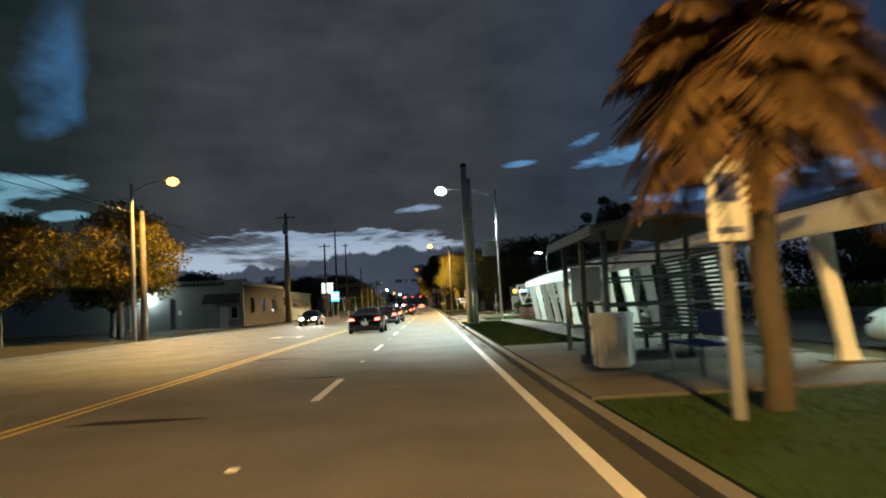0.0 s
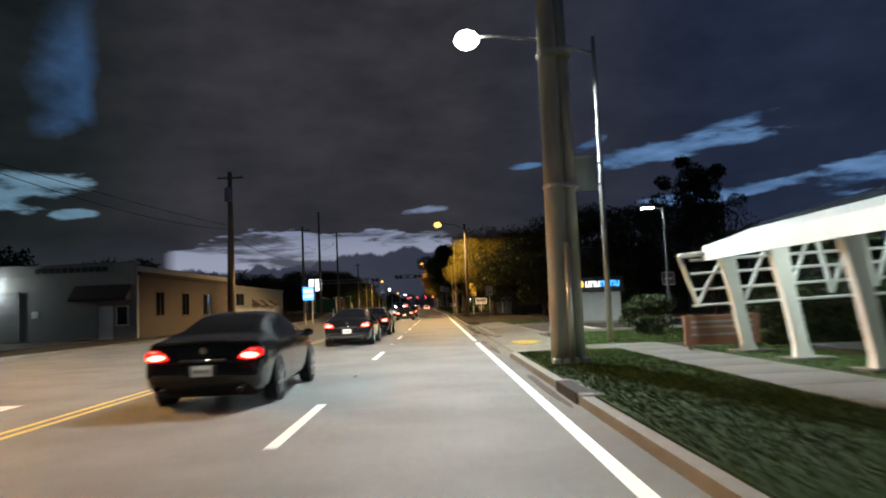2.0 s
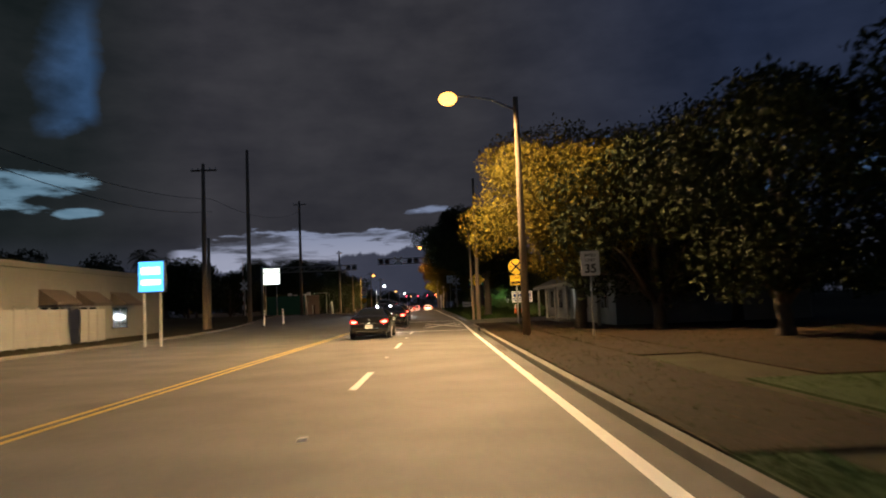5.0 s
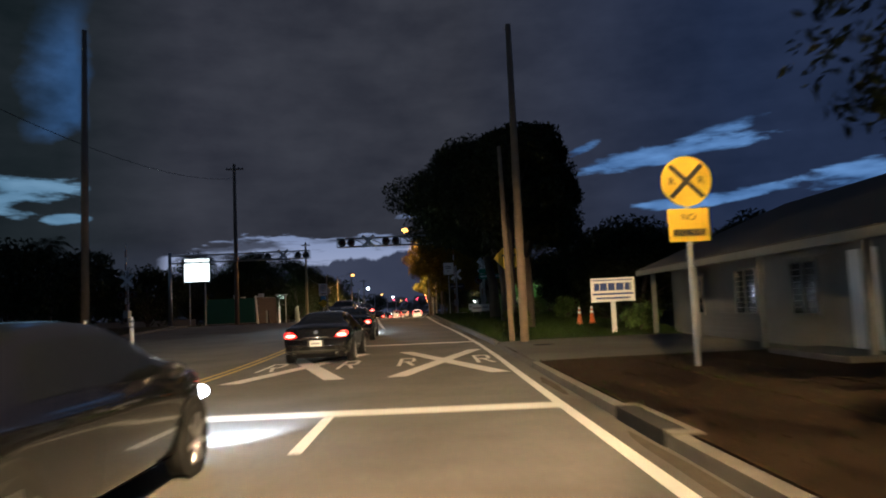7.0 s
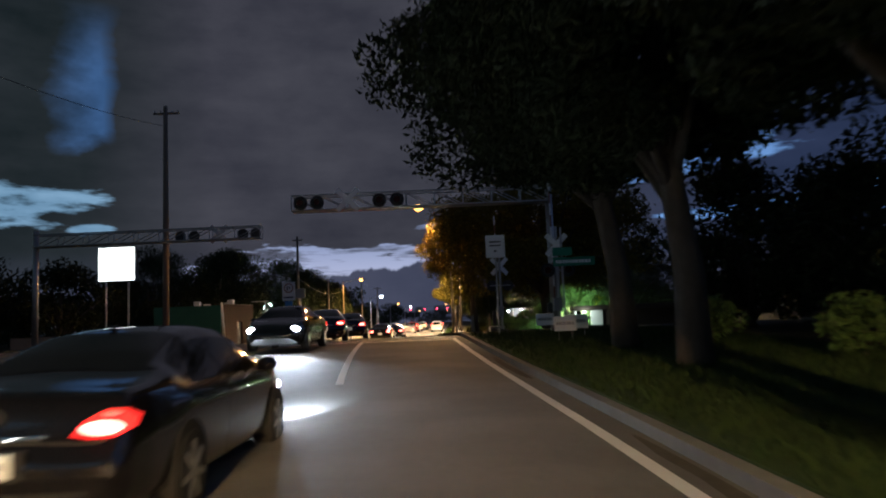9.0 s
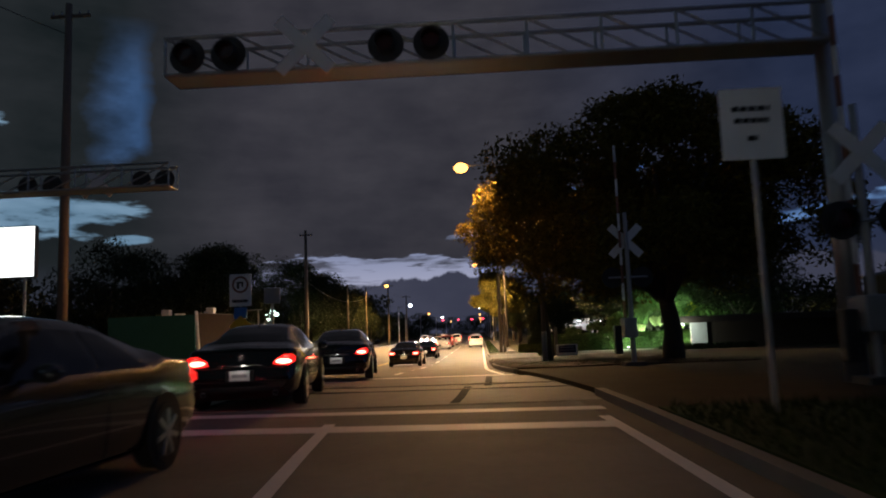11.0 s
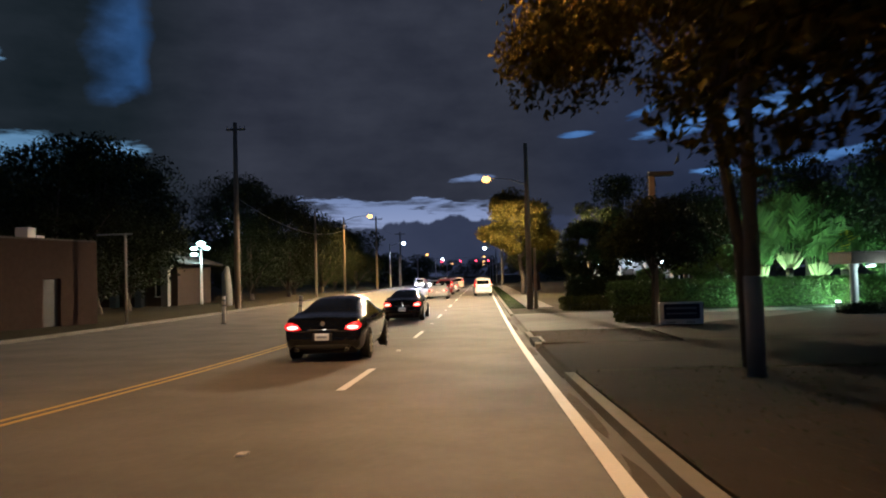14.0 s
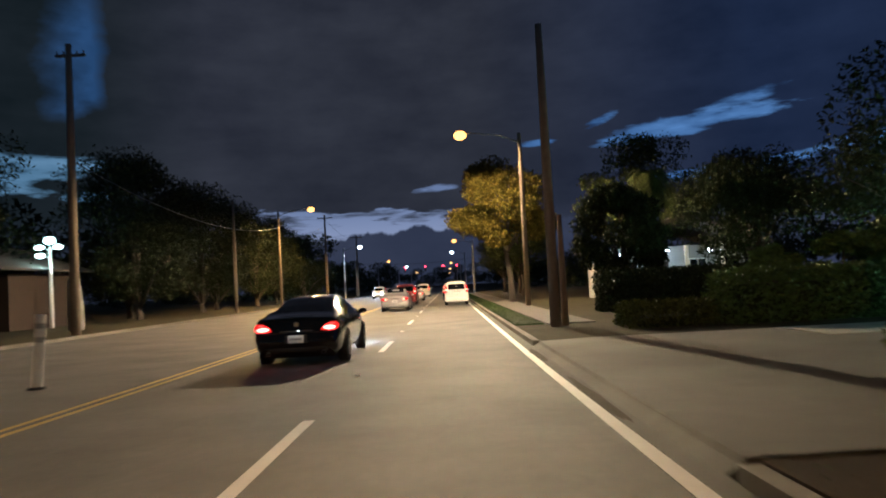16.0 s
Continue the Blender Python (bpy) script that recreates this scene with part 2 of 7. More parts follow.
M = dict(
    asphalt=mat("asphalt", (0.14, 0.138, 0.132), 0.8, vary=0.22, scale=9, bump=0.35, bump_scale=70, big=0.55),
    dark_asphalt=mat("fresh_dark_asphalt", (0.035, 0.035, 0.036), 0.85, vary=0.3, scale=5, bump=0.35, bump_scale=70, big=0.5, spec=0.2),
    crossing=mat("crossing_concrete", (0.2, 0.2, 0.19), 0.75, vary=0.25, scale=4, bump=0.3, bump_scale=40, big=0.6),
    paint=mat("white_road_paint", (0.7, 0.7, 0.69), 0.6, vary=0.12, scale=14, bump=0.15, big=0.15),
    yellow_paint=mat("yellow_road_paint", (0.55, 0.4, 0.08), 0.6, vary=0.18, scale=14, bump=0.15, big=0.2),
    dull_yellow=mat("worn_tactile_yellow", (0.3, 0.21, 0.03), 0.8, vary=0.3, scale=8, bump=0.4, bump_scale=40, big=0.5),
    concrete=mat("concrete", (0.113, 0.107, 0.098), 0.85, vary=0.2, scale=3, bump=0.3, bump_scale=40, big=0.9),
    stain=mat("damp_concrete_stain", (0.085, 0.078, 0.062), 0.8, vary=0.3, scale=4, bump=0.2),
    apron=mat("beige_concrete", (0.15, 0.138, 0.112), 0.85, vary=0.22, scale=2.5, bump=0.3, bump_scale=40, big=0.8),
    # driveway concrete with the brightness of the floodlights put into its colour
    floodlit_concrete=mat("floodlit_concrete", (0.34, 0.33, 0.3), 0.85, vary=0.15, scale=3, bump=0.2, bump_scale=40, big=0.4),
    kerbstone=mat("kerb_concrete", (0.17, 0.157, 0.135), 0.85, vary=0.25, scale=5, bump=0.3, bump_scale=40, big=0.5),
    earth=mat("dry_earth_and_grass", (0.045, 0.04, 0.02), 0.95, spec=0.1, vary=0.4, scale=1.2, bump=0.6, bump_scale=30, big=0.6),
    bare=mat("bare_brown_earth", (0.036, 0.023, 0.013), 0.95, vary=0.4, scale=1.5, bump=0.7, bump_scale=35, big=0.8, spec=0.1),
    litter=mat("fallen_dry_leaves", (0.06, 0.038, 0.018), 0.9, vary=0.3, scale=3, bump=0, random_hue=0.5, spec=0.1),
    # foliage near street lamps, with their yellow light put into the leaf colour
    leaf_lamplit=mat("lamp_tinted_leaf", (0.115, 0.092, 0.015), 0.8, vary=0.3, scale=1.5, bump=0, spec=0.08, random_hue=0.45),
    grass=mat("mown_grass", (0.026, 0.045, 0.011), 0.9, vary=0.35, scale=1.6, spec=0.12, bump=0.6, bump_scale=60, random_hue=0.35),
    leaf=mat("green_leaf", (0.07, 0.085, 0.022), 0.7, vary=0.3, scale=1.5, bump=0, spec=0.15, random_hue=0.45),
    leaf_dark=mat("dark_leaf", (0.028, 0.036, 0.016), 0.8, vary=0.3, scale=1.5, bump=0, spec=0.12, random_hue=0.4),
    leaf_bright=mat("bright_leaf", (0.08, 0.13, 0.035), 0.6, vary=0.3, scale=1.5, bump=0, spec=0.2, random_hue=0.4),
    frond_dry=mat("dry_palm_frond", (0.105, 0.056, 0.016), 0.8, vary=0.3, scale=2, bump=0, random_hue=0.45),
    bark=mat("bark", (0.07, 0.056, 0.043), 0.95, vary=0.35, scale=5, bump=0.8, bump_scale=18),
    pole_wood=mat("weathered_pole_wood", (0.2, 0.155, 0.115), 0.9, vary=0.3, scale=6, bump=0.4, bump_scale=25),
    pole_concrete=mat("pole_concrete", (0.36, 0.34, 0.32), 0.8, vary=0.12, scale=3, bump=0.2, big=0.3),
    steel=mat("galvanized_steel", (0.42, 0.42, 0.42), 0.45, 0.8, vary=0.12, scale=5, bump=0.05),
    dark_metal=mat("dark_painted_metal", (0.03, 0.03, 0.032), 0.5, 0.3, vary=0.2, bump=0.05),
    white_paint=mat("white_painted_metal", (0.72, 0.72, 0.7), 0.5, vary=0.06, scale=3, bump=0.05, big=0.15),
    white_wall=mat("white_stucco", (0.28, 0.275, 0.26), 0.9, vary=0.08, scale=2, bump=0.3, bump_scale=30, big=0.25),
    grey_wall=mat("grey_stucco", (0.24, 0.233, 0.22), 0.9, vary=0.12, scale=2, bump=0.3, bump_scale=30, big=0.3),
    shop_wall=mat("dull_shop_stucco", (0.15, 0.143, 0.13), 0.9, vary=0.15, scale=2, bump=0.3, bump_scale=30, big=0.4),
    brown_wall=mat("brown_plaster", (0.05, 0.035, 0.026), 0.9, vary=0.15, scale=2, bump=0.3, bump_scale=30, big=0.35),
    brick=mat("red_brick", (0.05, 0.034, 0.028), 0.95, spec=0.05, vary=0.2, scale=4, bump=0.4, bump_scale=20),
    roof=mat("roof_shingle", (0.06, 0.052, 0.045), 0.9, vary=0.25, scale=3, bump=0.5, bump_scale=15),
    solar=mat("dark_roof_panel", (0.02, 0.024, 0.03), 0.25, vary=0.15, scale=2, bump=0.03),
    awning=mat("brown_canvas", (0.07, 0.055, 0.045), 0.9, vary=0.2, bump=0.2),
    glass=mat("dark_window_glass", (0.006, 0.007, 0.008), 0.06, vary=0, bump=0, spec=0.35),
    shutter=mat("grey_roll_shutter", (0.3, 0.3, 0.3), 0.6, vary=0.1, bump=0.1),
    sign_white=mat("white_sign_sheeting", (0.8, 0.8, 0.8), 0.5, vary=0.04, bump=0),
    sign_yellow=mat("yellow_sign_sheeting", (0.75, 0.5, 0.02), 0.5, vary=0.05, bump=0),
    sign_green=mat("green_sign_sheeting", (0.01, 0.2, 0.12), 0.5, vary=0.05, bump=0),
    sign_black=mat("black_sign_ink", (0.012, 0.012, 0.012), 0.6, vary=0, bump=0),
    sign_grey=mat("grey_sign_back", (0.3, 0.31, 0.32), 0.5, 0.5, vary=0.08, bump=0),
    route_blue=mat("blue_route_marker", (0.05, 0.22, 0.6), 0.5, vary=0.05, bump=0),
    blue_ink=mat("blue_sign_ink", (0.03, 0.06, 0.25), 0.6, vary=0, bump=0),
    sign_navy=mat("dark_navy_sign_panel", (0.012, 0.016, 0.04), 0.5, vary=0.1, bump=0),
    teal_wall=mat("teal_painted_stucco", (0.03, 0.115, 0.1), 0.9, spec=0.1, vary=0.12, scale=1.5, bump=0.2, bump_scale=25, big=0.35),
    orange=mat("orange_plastic", (0.75, 0.16, 0.03), 0.5, vary=0.08, bump=0),
    red_board=mat("red_brown_board", (0.24, 0.11, 0.075), 0.8, vary=0.15, bump=0.1),
    rail=mat("worn_rail_steel", (0.12, 0.1, 0.09), 0.4, 0.8, vary=0.2, bump=0.1),
    silt=mat("damp_gutter_silt", (0.07, 0.06, 0.048), 0.9, vary=0.35, scale=6, bump=0.4, spec=0.1),
    tar=mat("tar_seam", (0.03, 0.03, 0.03), 0.95, vary=0.2, bump=0.2, spec=0.1),
    tyre=mat("tyre_rubber", (0.018, 0.018, 0.018), 0.85, vary=0.15, bump=0.2),
    rim=mat("alloy_rim", (0.45, 0.45, 0.46), 0.3, 0.9, vary=0.08, bump=0),
    car_black=mat("black_car_paint", (0.007, 0.007, 0.009), 0.17, 0.2, vary=0.05, bump=0, coat=0.9),
    car_grey=mat("dark_grey_car_paint", (0.022, 0.022, 0.023), 0.2, 0.4, vary=0.05, bump=0, coat=0.8),
    car_silver=mat("silver_car_paint", (0.48, 0.48, 0.47), 0.32, 0.6, vary=0.04, bump=0, coat=0.8),
    car_white=mat("white_car_paint", (0.7, 0.7, 0.68), 0.35, 0.0, vary=0.04, bump=0, coat=0.8),
    car_red=mat("dark_red_car_paint", (0.2, 0.02, 0.02), 0.3, 0.2, vary=0.04, bump=0, coat=0.8),
    chrome=mat("chrome", (0.6, 0.6, 0.6), 0.12, 1.0, vary=0, bump=0),
    plate=mat("licence_plate", (0.75, 0.75, 0.72), 0.5, vary=0.04, bump=0),
    tail=mat("lit_tail_lamp", (0.5, 0.01, 0.01), 0.25, vary=0, bump=0, emit=(1.0, 0.022, 0.016), strength=1.0),
    tail_core=mat("tail_lamp_core", (0.8, 0.2, 0.15), 0.25, vary=0, bump=0, emit=(1.0, 0.12, 0.085), strength=13.0),
    head=mat("lit_head_lamp", (0.9, 0.9, 0.9), 0.2, vary=0, bump=0, emit=(0.85, 0.93, 1.0), strength=160.0),
    sodium=mat("lit_sodium_lamp", (0.9, 0.7, 0.4), 0.3, vary=0, bump=0, emit=(1.0, 0.42, 0.08), strength=4.5),
    led=mat("lit_white_lamp", (0.9, 0.9, 0.9), 0.3, vary=0, bump=0, emit=(0.9, 1.0, 0.97), strength=26.0),
    led_green=mat("lit_greenish_lamp", (0.9, 0.9, 0.9), 0.3, vary=0, bump=0, emit=(0.68, 1.0, 0.86), strength=9.0),
    red_lens=mat("lit_red_signal", (0.6, 0.02, 0.02), 0.3, vary=0, bump=0, emit=(1.0, 0.03, 0.06), strength=14.0),
    dead_lens=mat("unlit_red_lens", (0.06, 0.012, 0.01), 0.2, vary=0, bump=0),
    lightbox=mat("lit_sign_face", (0.85, 0.85, 0.85), 0.5, vary=0, bump=0, emit=(0.95, 1.0, 0.93), strength=2.2),
    blue_glow=mat("lit_blue_letters", (0.1, 0.3, 0.8), 0.4, vary=0, bump=0, emit=(0.05, 0.35, 1.0), strength=2.6),
    white_glow=mat("lit_white_letters", (0.9, 0.9, 0.9), 0.4, vary=0, bump=0, emit=(0.9, 0.95, 1.0), strength=2.2),
    orange_glow=mat("lit_orange_disc", (0.9, 0.4, 0.05), 0.4, vary=0, bump=0, emit=(1.0, 0.4, 0.06), strength=2.2),
    shelter=mat("grey_green_shelter_paint", (0.1, 0.11, 0.1), 0.6, vary=0.2, scale=4, bump=0.1, big=0.4, spec=0.3),
    bin=mat("white_plastic_bin", (0.75, 0.77, 0.78), 0.6, vary=0.08, bump=0.05, big=0.2),
    leaf_yellow=mat("yellowed_leaf", (0.4, 0.34, 0.03), 0.6, vary=0.2, scale=2, bump=0, spec=0.2),
    stem=mat("pale_palm_stem", (0.42, 0.42, 0.2), 0.6, vary=0.15, bump=0.1),
)


# ---- mesh helpers ----
def mesh_object(name, bm, material, parent=None, smooth=False):
    me = bpy.data.meshes.new(name)
    bm.to_mesh(me)
    bm.free()
    me.materials.append(material)
    if smooth:
        me.shade_smooth()
    ob = new(name, me)
    ob.parent = parent
    return ob


def part(name, bm, material, parent, label="", smooth=False):
    ob = mesh_object(name, bm, material, parent, smooth)
    return tagged(ob, label) if label else ob


def thing(name, x, y, z, label, category, group="", rz=0):
    ob = new(name)
    ob.matrix_world = pose(*place(x, y), z, 0, 0, rz)
    return tagged(ob, label, category, group)


def bx(bm, x0, x1, y0, y1, z0, z1):
    v = [bm.verts.new((x, y, z)) for z in (z0, z1) for y in (y0, y1) for x in (x0, x1)]
    for f in ((0, 2, 3, 1), (4, 5, 7, 6), (0, 1, 5, 4), (2, 6, 7, 3), (0, 4, 6, 2), (1, 3, 7, 5)):
        bm.faces.new([v[i] for i in f])
    return bm


def box(x0, x1, y0, y1, z0, z1, bevel=0.0):
    bm = bx(bmesh.new(), x0, x1, y0, y1, z0, z1)
    if bevel:
        bmesh.ops.bevel(bm, geom=bm.edges[:], offset=bevel, segments=2, affect="EDGES", profile=0.6)
    return bm


def tube(bm, p0, p1, r0, r1=None, n=10, caps=True):
    r1 = r0 if r1 is None else r1
    p0, p1 = Vector(p0), Vector(p1)
    d = (p1 - p0).normalized()
    a = d.orthogonal().normalized()
    b = d.cross(a)
    rings = []
    for p, r in ((p0, r0), (p1, r1)):
        rings.append([bm.verts.new(p + r * (math.cos(k * math.tau / n) * a + math.sin(k * math.tau / n) * b)) for k in range(n)])
    for k in range(n):
        bm.faces.new((rings[0][k], rings[0][(k + 1) % n], rings[1][(k + 1) % n], rings[1][k]))
    if caps:
        bm.faces.new(rings[0][::-1])
        bm.faces.new(rings[1])
    return bm


def pipe(points, radii, n=10):
    """A bent tapered tube through the points."""
    bm = bmesh.new()
    pts = [Vector(p) for p in points]
    rings, a = [], None
    for i, p in enumerate(pts):
        d = (pts[min(i + 1, len(pts) - 1)] - pts[max(i - 1, 0)]).normalized()
        a = d.orthogonal().normalized() if a is None else (a - a.dot(d) * d).normalized()
        b = d.cross(a)
        rings.append([bm.verts.new(p + radii[i] * (math.cos(k * math.tau / n) * a + math.sin(k * math.tau / n) * b)) for k in range(n)])
    for q, r in zip(rings, rings[1:]):
        for k in range(n):
            bm.faces.new((q[k], q[(k + 1) % n], r[(k + 1) % n], r[k]))
    bm.faces.new(rings[0][::-1])
    bm.faces.new(rings[-1])
    return bm


def ball(bm, c, rx, ry, rz, n=10):
    made = bmesh.ops.create_uvsphere(bm, u_segments=n, v_segments=max(5, n * 2 // 3), radius=1.0)["verts"]
    for v in made:
        v.co = Vector((v.co.x * rx + c[0], v.co.y * ry + c[1], v.co.z * rz + c[2]))
    return bm


def prism(points, y0, y1, axis="y"):
    """A flat outline (a, z) drawn out along an axis."""
    bm = bmesh.new()
    mk = (lambda a, z, t: (a, t, z)) if axis == "y" else (lambda a, z, t: (t, a, z))
    f = [bm.verts.new(mk(a, z, y0)) for a, z in points]
    g = [bm.verts.new(mk(a, z, y1)) for a, z in points]
    bm.faces.new(f)
    bm.faces.new(g[::-1])
    for i in range(len(points)):
        j = (i + 1) % len(points)
        bm.faces.new((f[j], f[i], g[i], g[j]))
    bmesh.ops.recalc_face_normals(bm, faces=bm.faces[:])
    return bm


def pydata(name, verts, faces, material, parent=None, smooth=False):
    me = bpy.data.meshes.new(name)
    me.from_pydata([tuple(map(float, v)) for v in verts], [], [tuple(map(int, f)) for f in faces])
    me.materials.append(material)
    if smooth:
        me.shade_smooth()
    ob = new(name, me)
    ob.parent = parent
    return ob


# ---- ground: one sheet, with the road bed sunk between the kerbs ----
ROAD_L, ROAD_R = -16.6, 1.72
KERB = 0.13


def steps(a, b, d):
    n = max(1, round((b - a) / d))
    return [a + (b - a) * i / n for i in range(n + 1)]


YS = [-400, -150, -60] + steps(-30, 100, 10) + steps(104, 120, 4) + steps(121, 175, 1) + steps(178, 214, 4) + steps(222, 400, 14) + [500, 700, 1200, 3000]


def strip(columns, ys, dz=0.0):
    """A sheet that follows the road's height. columns: (x, z)."""
    verts = [(x + drift(y), y, hill(y) + z + dz) for y in ys for x, z in columns]
    n = len(columns)
    faces = [(r * n + c, r * n + c + 1, (r + 1) * n + c + 1, (r + 1) * n + c) for r in range(len(ys) - 1) for c in range(n - 1)]
    return verts, faces


cols = [(-3000, 0.3), (-300, 0.3), (-60, 0.3), (-30, 0.22), (-20, 0.17), (ROAD_L - 0.12, KERB - 0.03), (ROAD_L - 0.1, -0.06), (ROAD_R + 0.1, -0.06), (ROAD_R + 0.12, KERB - 0.03), (6, 0.12), (20, 0.14), (60, 0.16), (300, 0.16), (3000, 0.16)]
ground = pydata("ground", *strip(cols, YS), M["earth"])
tagged(ground, "dry earth and sparse grass along the road", "ground", kind="structure")
road = pydata("road", *strip([(ROAD_L, 0.0), (-9, 0.0), (-2, 0), (ROAD_R, 0.0)], YS[1:-2]), M["asphalt"])
tagged(road, "worn grey asphalt road with painted lane lines", "road", kind="structure")


def slab(name, x0, x1, ys, z0, z1, material, label, category, parent=None):
    v, f = strip([(x0, z0), (x0, z1), (x1, z1), (x1, z0)], ys)
    n = len(v)
    f += [(0, 1, 2, 3), (n - 1, n - 2, n - 3, n - 4)]
    ob = pydata(name, v, f, material, parent)
    if label:
        tagged(ob, label, category, kind="structure")
    return ob


def span(a, b, d=3.0):
    """Rows of a strip, from the plan to the world."""
    return steps(place(0, a)[1], place(0, b)[1], d if place(0, b)[1] < 118 or place(0, a)[1] > 170 else min(d, 1.5))


# right kerbs between the driveways, with a gutter along the road
RIGHT_KERBS = [(-60, 38.0), (63.9, 109.0), (117.0, 149.0), (167.5, 183.5), (190.0, 194.8), (206.5, 420)]
for a, b in RIGHT_KERBS:
    slab("kerb", ROAD_R, ROAD_R + 0.16, span(a, b, 1.0 if a == 167.5 else 3.0), -0.05, KERB, M["kerbstone"], "pale concrete kerb beside the asphalt", "kerb")
slab("gutter", ROAD_R - 0.38, ROAD_R - 0.002, span(-60, 150), -0.02, 0.004, M["concrete"], "concrete gutter strip along the kerb", "gutter")
slab("gutter", ROAD_R - 0.38, ROAD_R - 0.002, span(167.5, 420, 1.5), -0.02, 0.004, M["concrete"], "concrete gutter strip along the kerb", "gutter")
for a, b in ((-60, 148), (168, 420)):
    slab("kerb", ROAD_L - 0.16, ROAD_L, span(a, b, 6), -0.05, KERB, M["kerbstone"], "pale concrete kerb beside the asphalt", "kerb")


def joints_slab(name, x0, x1, y0, y1, size, z1, label):
    """Pavement of cast slabs, each a piece of its own, over a bed."""
    bed = slab(name, x0, x1, span(y0, y1, 4), 0.02, z1 - 0.012, M["concrete"], label, "pavement")
    n = max(1, round((y1 - y0) / size))
    d = (y1 - y0) / n
    me = None
    for i in range(n):
        yc = y0 + (i + 0.5) * d
        if me is None:
            bm = box(-(x1 - x0) / 2 + 0.01, (x1 - x0) / 2 - 0.01, -d / 2 + 0.012, d / 2 - 0.012, -0.03, 0.0)
            ob = part("paving_slab", bm, M["concrete"], bed)
            me = ob.data
        else:
            ob = new("paving_slab", me)
            ob.parent = bed
        s = (gz(yc + 0.5) - gz(yc - 0.5))
        ob.matrix_world = pose((x0 + x1) / 2 + place(0, yc)[0], place(0, yc)[1], gz(yc) + z1, math.degrees(math.atan(s)), 0, 0)
    return bed


joints_slab("sidewalk", 4.35, 5.85, 11.5, 39.4, 1.5, 0.15, "pale concrete sidewalk of cast slabs")
joints_slab("sidewalk", 1.9, 6.9, 0.4, 11.4, 2.2, 0.15, "wide concrete paving round the bus shelter")
joints_slab("sidewalk", 2.62, 4.1, 62.6, 67.1, 1.5, 0.15, "pale concrete sidewalk of cast slabs")
joints_slab("sidewalk", 2.9, 4.4, 212.5, 300.0, 1.6, 0.15, "pale concrete sidewalk of cast slabs")


def driveway(x1, y0, y1, label, material="concrete"):
    """A concrete apron from the gutter up to the pavement."""
    ys = span(y0, y1, 2)
    v, f = strip([(ROAD_R - 0.02, 0.006), (ROAD_R + 0.1, 0.075), (ROAD_R + 0.14, 0.125), (ROAD_R + 1.4, 0.15), (x1, 0.155), (x1, 0.0)], ys)
    return tagged(pydata("driveway", v, f, M[material]), label, "driveway", kind="structure")


driveway(3.72, 38.1, 47.2, "wide beige concrete apron with worn stains", "apron")
driveway(4.2, 47.22, 62.5, "beige concrete apron before the access road", "apron")
slab("sidewalk", 3.74, 4.33, span(37.4, 39.4, 1), 0.05, 0.152, M["apron"], "beige concrete path onto the apron", "pavement")
driveway(12, 109.1, 116.9, "concrete driveway beside the house")
driveway(9, 183.7, 189.8, "broad worn dirty apron beside the road", "bare")
driveway(22, 195.0, 206.4, "pale concrete driveway past the hedge")
def planting_bed(outline, x1, z, label):
    """A flat bed of earth between a slanted edge (x, y) and x1."""
    v, f = [], []
    for i, y in enumerate(steps(outline[0][1], outline[-1][1], 1.0)):
        yw = place(0, y)[1]
        x = float(np.interp(y, [b for a, b in outline], [a for a, b in outline]))
        v += [(x + drift(yw), yw, hill(yw) + z - 0.06), (x + drift(yw), yw, hill(yw) + z), (x1 + drift(yw), yw, hill(yw) + z)]
        if i:
            n = 3 * i
            f += [(n - 3, n - 2, n + 1, n), (n - 2, n - 1, n + 2, n + 1)]
    return tagged(pydata("planting_bed", v, f, M["bare"]), label, "planting bed", kind="structure")


# floodlit end of the driveway, painted lighter than the rest
slab("floodlit_strip", 7.2, 14.9, span(203.9, 206.3, 1), 0.1, 0.166, M["floodlit_concrete"], "driveway strip before the hedge, its floodlight put into the pale colour", "path")
planting_bed([(5.4, 190.0), (5.6, 194.6), (6.4, 196.2), (8.4, 197.3), (11.6, 199.8), (14.6, 203.0), (15.0, 205.4)], 23.0, 0.17, "bare brown planting bed beside the driveway")
slab("access_road", 4.22, 46, span(47.85, 58.0, 3), 0.1, 0.148, M["dark_asphalt"], "dark asphalt access road to the bank", "access road")
slab("kerb", 4.6, 46, [58.05, 58.25], 0.1, 0.25, M["kerbstone"], "pale concrete kerb of the access road", "kerb")
slab("kerb", 5.6, 46, [47.6, 47.78], 0.1, 0.25, M["kerbstone"], "pale concrete kerb of the access road", "kerb")
slab("edge_band", 4.0, 4.2, span(49.2, 57.6, 3), 0.1, 0.162, M["kerbstone"], "pale concrete band beside the asphalt", "kerb")
slab("stop_marking", 6.4, 6.8, span(49, 57, 3), 0.14, 0.156, M["paint"], "worn white line on the access road", "road marking")


